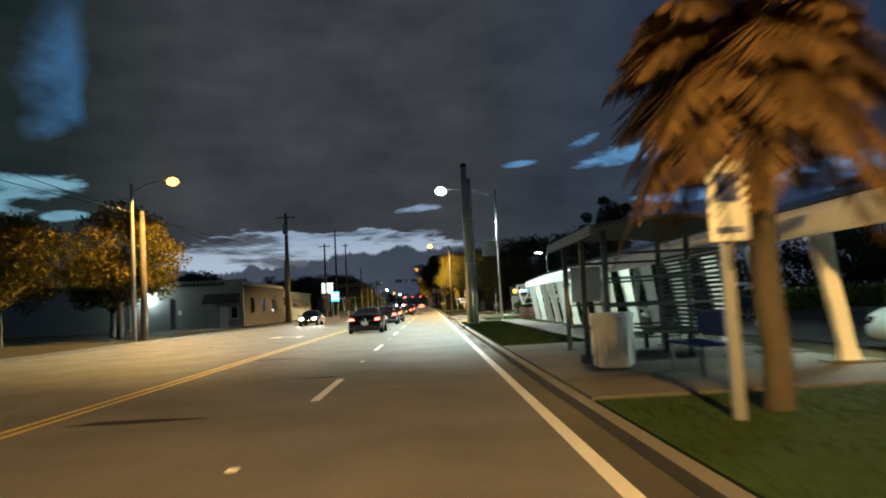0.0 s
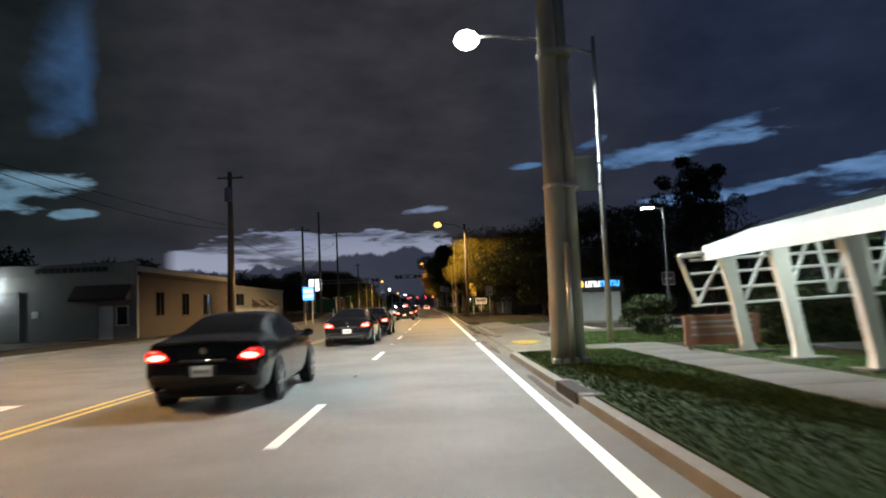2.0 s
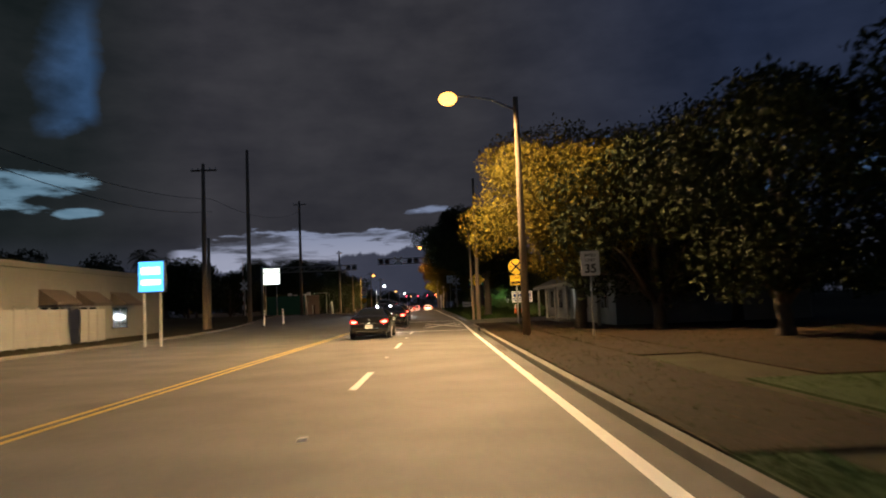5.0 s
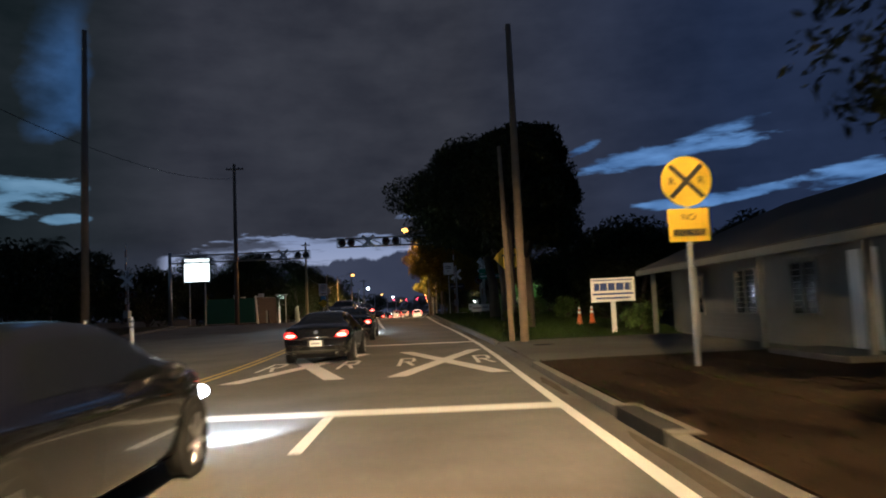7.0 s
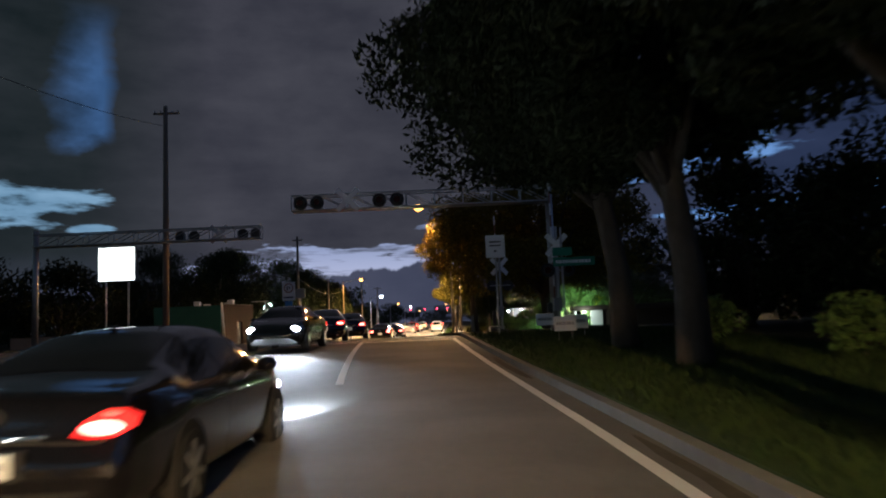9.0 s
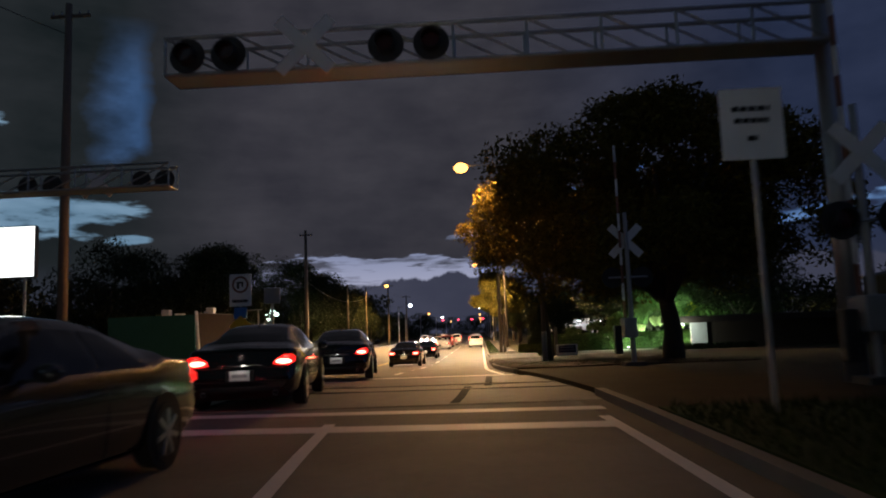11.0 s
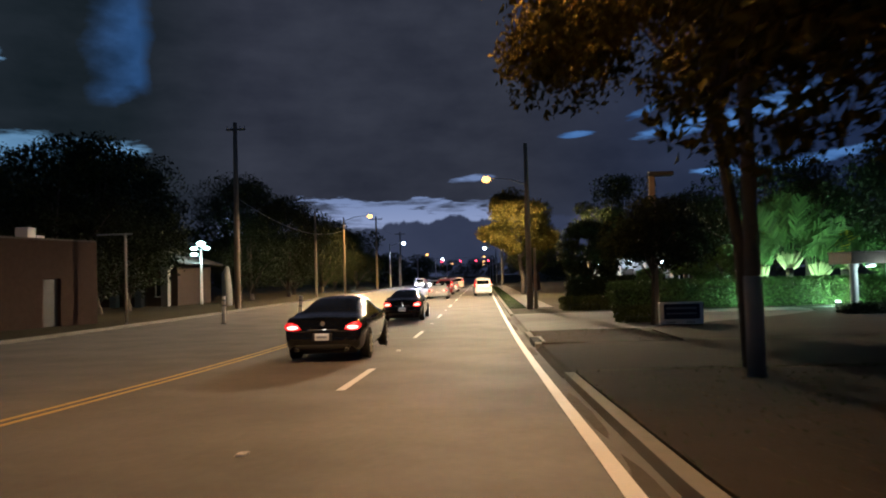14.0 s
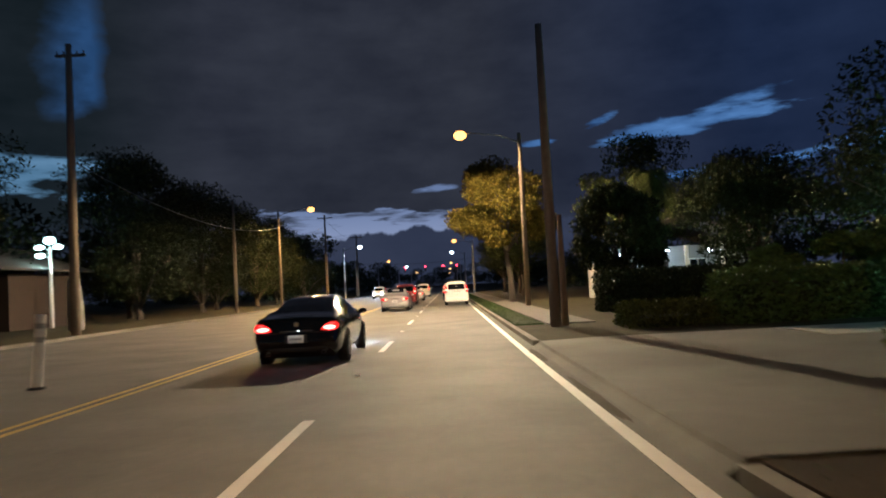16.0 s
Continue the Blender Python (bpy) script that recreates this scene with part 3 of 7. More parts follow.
def curved_kerb(points, width, z0, z1, label):
    """A kerb along a bent line of (x, y)."""
    v, f = [], []
    for i, q in enumerate(points):
        a, b = points[max(i - 1, 0)], points[min(i + 1, len(points) - 1)]
        d = Vector((b[0] - a[0], b[1] - a[1])).normalized() * width / 2
        for sx, z in ((1, z0), (1, z1 - 0.02), (0.8, z1), (-0.8, z1), (-1, z1 - 0.02), (-1, z0)):
            v.append((q[0] - d.y * sx, q[1] + d.x * sx, hill(q[1]) + z))
    for i in range(len(points) - 1):
        f += [(6 * i + k, 6 * i + (k + 1) % 6, 6 * i + 6 + (k + 1) % 6, 6 * i + 6 + k) for k in range(6)]
    n = 6 * len(points)
    f += [(0, 1, 2, 3, 4, 5), tuple(range(n - 1, n - 7, -1))]
    return tagged(pydata("kerb", v, f, M["kerbstone"]), label, "kerb", kind="structure")


def arc(cx, cy, r, a0, a1, n=8):
    return [(cx + r * math.cos(radians(a0 + (a1 - a0) * k / n)), cy + r * math.sin(radians(a0 + (a1 - a0) * k / n))) for k in range(n + 1)]


curved_kerb([(1.8, 63.9), (1.8, 63.4)] + arc(2.4, 63.1, 0.6, 180, 330, 8), 0.17, 0.0, 0.19, "rounded concrete kerb nose at the corner")
curved_kerb([(3.78, 45.6)] + arc(5.1, 46.4, 1.3, 180, 95, 8) + [(5.6, 47.69)], 0.16, 0.08, 0.24, "curved concrete kerb round the lawn")
curved_kerb([(4.3, 59.6)] + arc(5.0, 58.9, 0.75, 170, 265, 6), 0.15, 0.08, 0.22, "curved concrete kerb at the bank lawn")
# flush concrete strip and worn yellow patch on the apron
slab("gutter_strip", 2.02, 2.26, span(46.6, 60.6, 2), 0.1, 0.171, M["kerbstone"], "pale flush concrete strip along the apron", "kerb")


def patch(name, cx, cy, rx, ry, material, label, z=0.166, seed=1, category="stain"):
    """An uneven flat patch."""
    rng = random.Random(seed)
    v = [(cx + rx * math.cos(k * math.tau / 22) * rng.uniform(0.72, 1.05), cy + ry * math.sin(k * math.tau / 22) * rng.uniform(0.72, 1.05)) for k in range(22)]
    bm = bmesh.new()
    top = [bm.verts.new((x, y, hill(y) + z)) for x, y in v]
    low = [bm.verts.new((x, y, hill(y) + z - 0.05)) for x, y in v]
    bm.faces.new(top)
    for k in range(22):
        bm.faces.new((top[k - 1], low[k - 1], low[k], top[k]))
    bmesh.ops.recalc_face_normals(bm, faces=bm.faces[:])
    return tagged(mesh_object(name, bm, M[material]), label, category, kind="structure")


patch("tactile_paving", 2.62, 42.0, 0.5, 1.15, "dull_yellow", "worn yellow tactile paving patch", seed=3, category="tactile paving")
for k, (cx, cy, rx, ry) in enumerate(((1.72, 53.2, 0.14, 1.9), (1.7, 58.0, 0.16, 2.6), (2.75, 55.3, 0.42, 1.3), (2.5, 58.6, 0.2, 0.8), (3.3, 50.6, 0.3, 1.1), (1.98, 49.6, 0.18, 1.5), (3.75, 47.6, 0.12, 0.35), (3.4, 60.9, 0.3, 0.4))):
    patch("dark_stain", cx, cy, rx, ry, "silt" if k < 2 else "stain", "dark damp stain on the concrete", 0.16 if cx > 1.9 else 0.13, 40 + k)
slab("parking_lot", 8.2, 60, span(-20, 36, 4), 0.14, 0.168, M["dark_asphalt"], "dark asphalt lot behind the white arcade", "parking lot")
slab("forecourt", -60, -19.5, span(36, 62, 4), 0.1, 0.21, M["dark_asphalt"], "dark asphalt forecourt of the white workshop", "forecourt")


def bare_verge(x0, x1, y0, y1, count, label):
    """Trodden earth with fallen leaves and a little grass."""
    bed = slab("bare_verge", x0, x1, span(y0, y1, 1 if y0 == 168.0 else 2), 0.02, 0.142, M["bare"], label, "ground")
    rng = np.random.default_rng(int(x0 * 17 + y0))
    for name, material, n, s in (("fallen_leaves", "litter", count, 0.03), ("grass_tufts", "grass", count // 3, 0.05)):
        k = rng.integers(0, 40, n)
        cx, cy = rng.uniform(x0, x1, 40), rng.uniform(y0, y1, 40)
        xs = np.clip(cx[k] + rng.normal(0, 0.7, n), x0, x1)
        ys = np.clip(cy[k] + rng.normal(0, 1.8, n), y0, y1)
        yw = np.array([place(0, q)[1] for q in ys])
        xs = xs + np.array([drift(q) for q in yw])
        c = np.stack([xs, yw, np.array([hill(q) for q in yw]) + 0.155], 1)
        a = rng.uniform(0, math.tau, n)
        u = np.stack([np.cos(a), np.sin(a), rng.normal(0, 0.25, n) + (0.9 if material == "grass" else 0)], 1) * s * rng.uniform(0.5, 1.3, n)[:, None]
        w = np.stack([-np.sin(a), np.cos(a), rng.normal(0, 0.3, n)], 1) * (0.008 if material == "grass" else 0.016)
        v = np.stack([c - u * 0.3, c + w, c + u, c - w], 1).reshape(-1, 3)
        ob = pydata(name, v, np.arange(n * 4).reshape(-1, 4), M[material], bed)
        tagged(ob, "dry brown fallen leaves" if material == "litter" else "thin tufts of dark grass", kind="stuff")
    return bed


# grass verges: turf sheets with blades
def turf(x0, x1, y0, y1, count, label, blade=0.04):
    bed = slab("grass_verge", x0, x1, span(y0, y1, 2), 0.02, 0.145, M["grass"], label, "grass")
    rng = np.random.default_rng(int(abs(x0 * 31 + y0 * 7)))
    xs, ys = rng.uniform(x0, x1, count), rng.uniform(y0, y1, count)
    a, h, lean = rng.uniform(0, math.tau, count), blade * rng.uniform(0.5, 1.5, count), rng.normal(0, 0.5, (count, 2))
    w = 0.012
    ys = np.array([place(0, y)[1] for y in ys])
    xs = xs + np.array([drift(y) for y in ys])
    zs = np.array([hill(y) for y in ys]) + 0.14
    verts = np.empty((count, 3, 3))
    verts[:, 0] = np.stack([xs - w * np.cos(a), ys - w * np.sin(a), zs], 1)
    verts[:, 1] = np.stack([xs + w * np.cos(a), ys + w * np.sin(a), zs], 1)
    verts[:, 2] = np.stack([xs + lean[:, 0] * h, ys + lean[:, 1] * h, zs + h], 1)
    ob = pydata("grass_blades", verts.reshape(-1, 3), np.arange(count * 3).reshape(-1, 3), M["grass"], bed)
    tagged(ob, "short uneven blades of mown grass", kind="stuff")
    return bed


turf(1.9, 4.33, 11.6, 37.4, 42000, "mown green grass between kerb and sidewalk")
turf(1.9, 8.0, -16.0, 0.2, 22000, "mown grass round the palm and the bus stop")
turf(5.9, 7.6, 11.6, 37.5, 8000, "thin grass under the white arcade")
turf(1.9, 2.58, 63.6, 69.0, 2400, "green grass corner inside the kerb nose")
bare_verge(1.9, 3.85, 69.1, 108.8, 5000, "bare brown earth strip with dry leaves and thin grass")
bare_verge(3.87, 5.33, 79.2, 108.8, 3000, "bare brown earth beside the house with dry leaves")
bare_verge(5.35, 14.0, 74.2, 108.8, 9000, "bare shaded earth under the trees with dry leaves")
turf(3.88, 16.0, 39.5, 47.5, 22000, "mown grass beside the access road")
turf(4.15, 14.0, 58.4, 74.0, 16000, "grass round the bank sign")
turf(1.9, 9.0, 117.2, 146.0, 26000, "rough grass under the roadside trees", 0.11)
bare_verge(1.9, 9.0, 168.0, 183.5, 4000, "trodden brown earth beside the kerb")
bare_verge(1.9, 5.2, 190.0, 194.8, 700, "bare earth corner beside the driveway")
turf(1.9, 2.85, 213.0, 290.0, 7000, "narrow grass strip between kerb and sidewalk")

# ---- road markings: pieces laid on the road ----
def marking(name, outline, material, z=0.006):
    """A flat painted shape on the road from its outline (x, y)."""
    bm = bmesh.new()
    pts = [(x, place(0, y)[1]) for x, y in outline]
    bm.faces.new([bm.verts.new((x + drift(y), y, hill(y) + z)) for x, y in pts])
    bmesh.ops.recalc_face_normals(bm, faces=bm.faces[:])
    if bm.faces[:][0].normal.z < 0:
        bmesh.ops.reverse_faces(bm, faces=bm.faces[:])
    return part(name, bm, M[material], road)


def line_strip(name, x, y0, y1, w, material, z=0.006, d=4, x1=None):
    x1 = x if x1 is None else x1
    ys = steps(y0, y1, d)
    v, f = [], []
    for i, y in enumerate(ys):
        yw = place(0, y)[1]
        xx = x + (x1 - x) * i / (len(ys) - 1) + drift(yw)
        v += [(xx - w / 2, yw, hill(yw) + z), (xx + w / 2, yw, hill(yw) + z)]
    f = [(2 * i, 2 * i + 1, 2 * i + 3, 2 * i + 2) for i in range(len(ys) - 1)]
    return pydata(name, v, f, M[material], road)


LANE = -1.83
dash_ys = [2.69 + 12.192 * k for k in range(-3, 8)] + [170.52 + 12.192 * k for k in range(0, 16)]
for y in dash_ys:
    line_strip("lane_dash", LANE, y, y + 3.3, 0.14, "paint")
    if y < 100 or y > 165:
        bm = box(-0.05, 0.05, -0.05, 0.05, 0, 0.02, 0.008)
        ob = part("lane_reflector", bm, M["sign_white"], road)
        ob.location = (*place(LANE + 0.02, y + 7.56), gz(y + 7.56) + 0.004)
line_strip("lane_dash", LANE, 100.56, 103.0, 0.14, "paint")
line_strip("lane_line", -1.88, 131.5, 146.4, 0.15, "paint", d=2, x1=-2.25)
# right edge line
line_strip("edge_line", 1.31, -60, 45.5, 0.15, "paint")
line_strip("edge_line", 1.31, 47.0, 146.4, 0.15, "paint", d=2)
line_strip("edge_line", 1.36, 166.9, 177.5, 0.15, "paint", d=1, x1=1.42)
line_strip("edge_line", 1.42, 177.5, 420, 0.15, "paint")
# double yellow line
for dx in (-0.12, 0.12):
    line_strip("yellow_line", -5.5 + dx, -60, 145.0, 0.11, "yellow_paint", d=2)
    line_strip("yellow_line", -5.5 + dx, 168.0, 420, 0.11, "yellow_paint", d=2)
# railway warning: two cross lines and an X with letters in each lane
for y in (103.2, 119.7):
    marking("cross_line", [(-5.3, y - 0.02), (1.3, y - 0.3), (1.3, y + 0.25), (-5.3, y + 0.53)], "paint")
for xc in (-0.1, -3.55):
    ya, yb, hw, t = 108.3, 115.9, 1.08, 0.42
    for s in (-1, 1):
        marking("painted_cross", [(xc - s * hw - t / 2, ya), (xc - s * hw + t / 2, ya), (xc + s * hw + t / 2, yb), (xc + s * hw - t / 2, yb)], "paint", 0.006 if s > 0 else 0.0085)
    for s in (-1, 1):
        x0, y0, y1 = xc + s * 0.98 - 0.22, 110.9, 113.3
        for seg in ([(0, 0), (0.1, 0), (0.1, 1), (0, 1)], [(0.1, 0.9), (0.4, 0.9), (0.4, 1), (0.1, 1)], [(0.1, 0.46), (0.4, 0.46), (0.4, 0.56), (0.1, 0.56)], [(0.34, 0.56), (0.44, 0.56), (0.44, 0.9), (0.34, 0.9)], [(0.18, 0.46), (0.28, 0.46), (0.46, 0), (0.36, 0)]):
            marking("painted_letter_r", [(x0 + a, y0 + (y1 - y0) * b) for a, b in seg], "paint", 0.0105)
marking("stop_line", [(-5.9, 145.9), (1.35, 145.4), (1.35, 145.9), (-5.9, 146.4)], "paint")
marking("stop_line", [(-5.9, 147.6), (1.5, 147.1), (1.5, 147.5), (-5.9, 148.0)], "paint")
marking("stop_line", [(-7.2, 166.8), (1.6, 166.3), (1.6, 166.8), (-7.2, 167.3)], "paint")
# turn arrow in the middle lane
marking("turn_arrow", [(-7.2, 30.0), (-7.05, 30.0), (-7.05, 31.6), (-7.2, 31.6)], "paint")
marking("turn_arrow", [(-8.4, 31.6), (-7.05, 31.6), (-7.05, 31.9), (-8.4, 31.9)], "paint", 0.0085)
marking("turn_arrow", [(-9.0, 31.75), (-8.3, 31.0), (-8.3, 32.5)], "paint", 0.0105)
# railway crossing: concrete panels, rails and their gaps
crossing = slab("railway_crossing", -18, 4.6, steps(148.3, 156.2, 0.8), -0.03, 0.012, M["crossing"], "worn concrete crossing panels with sunk rails", "railway crossing")
for y in (151.3, 152.74):
    ob = part("rail", box(-24, 22, -0.035, 0.035, -0.05, 0.02), M["rail"], crossing)
    ob.matrix_world = pose(-1.8, y, hill(y) + 0.004, 0, 0, -2.5)
    for d in (-0.09, 0.09):
        ob = part("rail_gap", box(-18, 8, -0.04, 0.04, 0.0, 0.006), M["tar"], crossing)
        ob.matrix_world = pose(-1.8, y + d, hill(y + d) + 0.011, 0, 0, -2.5)
for x, y0, y1 in ((-0.6, 148.4, 152), (0.3, 152, 156), (-4.8, 148.6, 155), (3.4, 149, 155), (-9, 149, 155.5)):
    line_strip("tar_seam", x, y0, y1, 0.16, "tar", 0.018, 0.8, x + 0.5)
# storm drain openings under the kerb
def drain_inlet(x, y, w, label="dark storm drain opening in the kerb"):
    d = thing("storm_drain", x, y, gz(y), label, "storm drain", "storm drains")
    # solid dark box stands for the shade inside the opening
    part("opening", box(-0.03, 0.2, -w / 2, w / 2, 0.0, 0.16, 0.01), M["tar"], d)
    part("lintel", box(-0.01, 0.3, -w / 2 - 0.2, w / 2 + 0.2, 0.105, 0.155, 0.015), M["kerbstone"], d)


drain_inlet(1.72, 30.0, 1.6)
drain_inlet(1.72, 100.9, 1.7)
drain_inlet(1.72, 191.2, 1.5)
dc = thing("drain_cover", 2.85, 114.4, gz(114.4) + 0.14, "dark iron drain cover in the driveway", "drain cover")
part("lid", tube(bmesh.new(), (0, 0, 0), (0, 0, 0.012), 0.32, 0.31, 24), M["tar"], dc)
# dark silt along the gutter
silt_rng = random.Random(4)
for yy, ln in ((12.5, 3.0), (18.0, 5.0), (28.6, 5.0), (39.4, 3.8), (44.6, 2.2), (50.5, 3.0), (62.0, 4.0), (84.0, 4.0), (96.0, 5.0), (104.0, 3.0), (120.0, 6.0), (131.0, 5.0), (173.0, 5.0), (178.5, 3.5), (188.0, 2.5), (197.0, 4.0), (203.0, 3.0)):
    outline = []
    for k in range(18):
        a = k * math.tau / 18
        outline.append((1.59 + (0.09 if math.cos(a) > 0 else 0.13) * math.cos(a) * silt_rng.uniform(0.5, 1.0), yy + ln / 2 + ln / 2 * math.sin(a) * silt_rng.uniform(0.85, 1.0)))
    marking("gutter_silt", outline, "silt", 0.0075)
# worn patches, manhole covers and stains on the road
for x, y, r, s in ((-7.6, 44, 0.34, 1), (-12.0, 38, 0.34, 1), (-9.5, 24, 0.4, 1), (-3.6, 52, 0.3, 1)):
    bm = bmesh.new()
    bmesh.ops.create_cone(bm, cap_ends=True, segments=24, radius1=r, radius2=r, depth=0.01)
    ob = part("manhole_cover", bm, M["rail"], road)
    ob.location = (x, y, gz(y) + 0.006)
for x, y, sx, sy in ((-2.3, 6.5, 0.4, 0.12), (-4.1, 1.5, 0.9, 0.2), (-4.6, 13, 0.7, 0.15), (0.5, 62, 0.6, 0.12), (-2.8, 61, 0.5, 0.1)):
    marking("tar_patch", [(x + sx * math.cos(k) * (1 + 0.3 * math.sin(3 * k + x)), y + sy * math.sin(k)) for k in [i * math.tau / 12 for i in range(12)]], "tar")


# ---- poles, lamps and signs ----
def wood_pole(x, y, h, r=0.16, crossarm=0.0, lean=0.0, label="weathered wooden utility pole beside the road", transformer=False):
    p = thing("utility_pole", x, y, gz(y) + 0.08, label, "utility pole", "utility poles")
    part("pole", pipe([(0, 0, -0.3), (lean * 0.5, 0, h * 0.5), (lean, 0, h)], [r * 1.15, r, r * 0.7]), M["pole_wood"], p, smooth=True)
    if crossarm:
        part("crossarm", box(lean - crossarm, lean + crossarm, 0.1, 0.22, h - 0.55, h - 0.42, 0.01), M["pole_wood"], p)
        for k in (-0.9, -0.45, 0.45, 0.9):
            part("insulator", tube(bmesh.new(), (lean + k * crossarm, 0.16, h - 0.42), (lean + k * crossarm, 0.16, h - 0.26), 0.04, 0.03, 8), M["sign_grey"], p)
    if transformer:
        can = part("transformer", tube(bmesh.new(), (lean * 0.8 - 0.05, -0.42, h - 2.6), (lean * 0.8 - 0.05, -0.42, h - 1.5), 0.3, 0.3, 18), M["sign_grey"], p, "grey pole transformer")
        part("transformer_lid", tube(bmesh.new(), (lean * 0.8 - 0.05, -0.42, h - 1.5), (lean * 0.8 - 0.05, -0.42, h - 1.42), 0.31, 0.2, 18), M["sign_grey"], can)
    return p


def luminaire(parent, x, y, z, lamp, side=-1):
    """A street lamp head with its glowing bowl."""
    head = part("lamp_head", ball(bmesh.new(), (x, y, z + 0.1), 0.36, 0.17, 0.1, 12), M["sign_grey"], parent, smooth=True)
    part("bowl", ball(bmesh.new(), (x + side * 0.05, y, z - 0.02), 0.36, 0.3, 0.26, 28), M[lamp], head, "glowing lamp bowl", True)
    return head


def street_lamp(x, y, h, reach, lamp, kind="concrete", light=None, r=0.13, label="", tone=None, cone=172, falloff="Linear"):
    """A pole with a curved arm and a lit head. reach: along x."""
    g = gz(y) + 0.1
    p = thing("street_lamp", x, y, g, label, "street lamp", "street lamps")
    part("pole", pipe([(0, 0, -0.2), (0, 0, h * 0.5), (0, 0, h)], [r * 1.2, r, r * 0.75], 14), M["pole_concrete" if kind == "concrete" else "pole_wood" if kind == "wood" else "steel"], p, smooth=True)
    s = 1 if reach > 0 else -1
    part("arm", pipe([(0, 0, h - 0.5), (reach * 0.4, 0, h - 0.05), (reach * 0.8, 0, h + 0.12), (reach, 0, h + 0.12)], [0.04, 0.035, 0.03, 0.03], 8), M["steel"], p, smooth=True)
    luminaire(p, reach + s * 0.2, 0, h + 0.05, lamp, s)
    if light:
        street_light((x + reach + s * 0.2, y, g + h - 0.32), tone or (SODIUM if lamp == "sodium" else LED), light, cone, falloff)
    return p


street_lamp(-17.5, 34.66, 9.4, 2.2, "sodium", "concrete", 1.6, label="pale concrete street lamp with glowing orange head", cone=150)
wood_pole(-17.5, 36.2, 8.0, 0.2, label="short wooden pole beside the street lamp")
street_lamp(3.2, -15.5, 9.0, -2.2, "sodium", "concrete", 1.6, label="concrete street lamp with glowing orange head", cone=160)
street_lamp(4.74, 39.9, 8.85, -3.4, "led", "steel", 1.9, 0.07, label="thin steel pole with a bright white street lamp", cone=154)
lp = thing("concrete_pole", 2.36, 33.9, 0.12, "thick concrete utility pole in the grass strip", "utility pole")
part("shaft", pipe([(0, 0, -0.2), (0, 0, 5), (0, 0, 9.3)], [0.24, 0.2, 0.17], 16), M["pole_concrete"], lp, smooth=True)
part("conduit", pipe([(0.3, 0.05, -0.2), (0.3, 0.05, 5), (0.27, 0.05, 8.6)], [0.15, 0.13, 0.11], 12), M["pole_concrete"], lp, smooth=True)
part("cable_guard", pipe([(0.14, -0.2, -0.2), (0.14, -0.19, 2.4)], [0.07, 0.06], 8), M["steel"], lp, smooth=True)
for bxx in (-0.16, 0.02, 0.2, 0.42):
    part("base_clamp", box(bxx - 0.07, bxx + 0.07, -0.24, -0.1, 0.0, 0.14, 0.02), M["steel"], lp)
for bz in (3.5, 6.2):
    part("band", tube(bmesh.new(), (0.13, 0, bz), (0.13, 0, bz + 0.06), 0.36, 0.36, 18), M["steel"], lp)
part("pole_cap", tube(bmesh.new(), (0, 0, 9.28), (0, 0, 9.5), 0.2, 0.15, 14), M["dark_metal"], lp)
street_lamp(3.0, 91.1, 9.3, -2.4, "sodium", "wood", 2.7, label="weathered wooden pole with glowing orange street lamp", tone=(1.0, 0.64, 0.3), cone=165)
lp = street_lamp(4.35, 182.3, 9.9, -3.5, "sodium", "wood", 6.8, r=0.1, label="wooden pole with glowing orange street lamp", tone=(1.0, 0.47, 0.13), cone=178, falloff="Quadratic")
# paler lower section of the pole
part("pale_foot", tube(bmesh.new(), (0, 0, 0.0), (0, 0, 1.5), 0.135, 0.13, 14), M["pole_concrete"], lp, "pale lower section of the pole", True)
street_lamp(4.2, 229.5, 9.6, -3.0, "sodium", "wood", 2.9, label="wooden pole street lamp with glowing orange head", tone=(1.0, 0.66, 0.34))
street_lamp(-17.5, 265.0, 10.0, 3.2, "sodium", "wood", 3.2, label="wooden pole with glowing orange street lamp", tone=(1.0, 0.55, 0.18))
for yy, xx, hh, reach, lit in ((300, 3.9, 8.0, -2.5, 0.8), (312, -17.5, 8.5, 2.5, 0.8), (350, 3.9, 8.5, -2.5, 0), (372, -17.5, 8, 2.5, 0), (410, 3.9, 8, -2.5, 0), (450, -17.5, 8.5, 2.5, 0), (490, 3.9, 8, -2.5, 0), (540, -17.5, 8, 2.5, 0), (620, 3.9, 8.5, -2.5, 0)):
    street_lamp(xx, yy, hh, reach, "led" if yy in (350, 450, 312) else "sodium", "concrete", lit, label="distant lit street lamp along the road")

# bare poles
wood_pole(-17.5, 81.5, 13.6, 0.26, 1.1, label="thick weathered utility pole with transformer beside the brown wall", transformer=True)
wood_pole(-17.9, 82.3, 7.8, 0.18, label="stub pole strapped beside the utility pole")
wood_pole(-18.1, 118.5, 12.8, 0.18, 1.0)
wood_pole(-18.4, 120.5, 7.2, 0.15)
wood_pole(-17.6, 129.6, 16.0, 0.18)
wood_pole(-16.4, 176.0, 16.6, 0.2, 0.9)
wood_pole(-17.3, 223.0, 13.6, 0.2, 0.7)
wood_pole(-17.8, 250.0, 9.5, 0.14)
wood_pole(-17.5, 294.0, 12.5, 0.17, 1.1)
wood_pole(-17.5, 330.0, 12.0, 0.17, 1.1)
wood_pole(3.0, 211.5, 9.2, 0.15, label="tall wooden utility pole in the grass strip")
wood_pole(3.35, 211.9, 3.4, 0.1, lean=0.0, label="short brace pole beside the utility pole")
wood_pole(2.2, 116.8, 6.5, 0.09, lean=-0.12, label="leaning wooden pole of a pair")
wood_pole(2.55, 116.4, 10.5, 0.13, label="wooden utility pole of a pair")
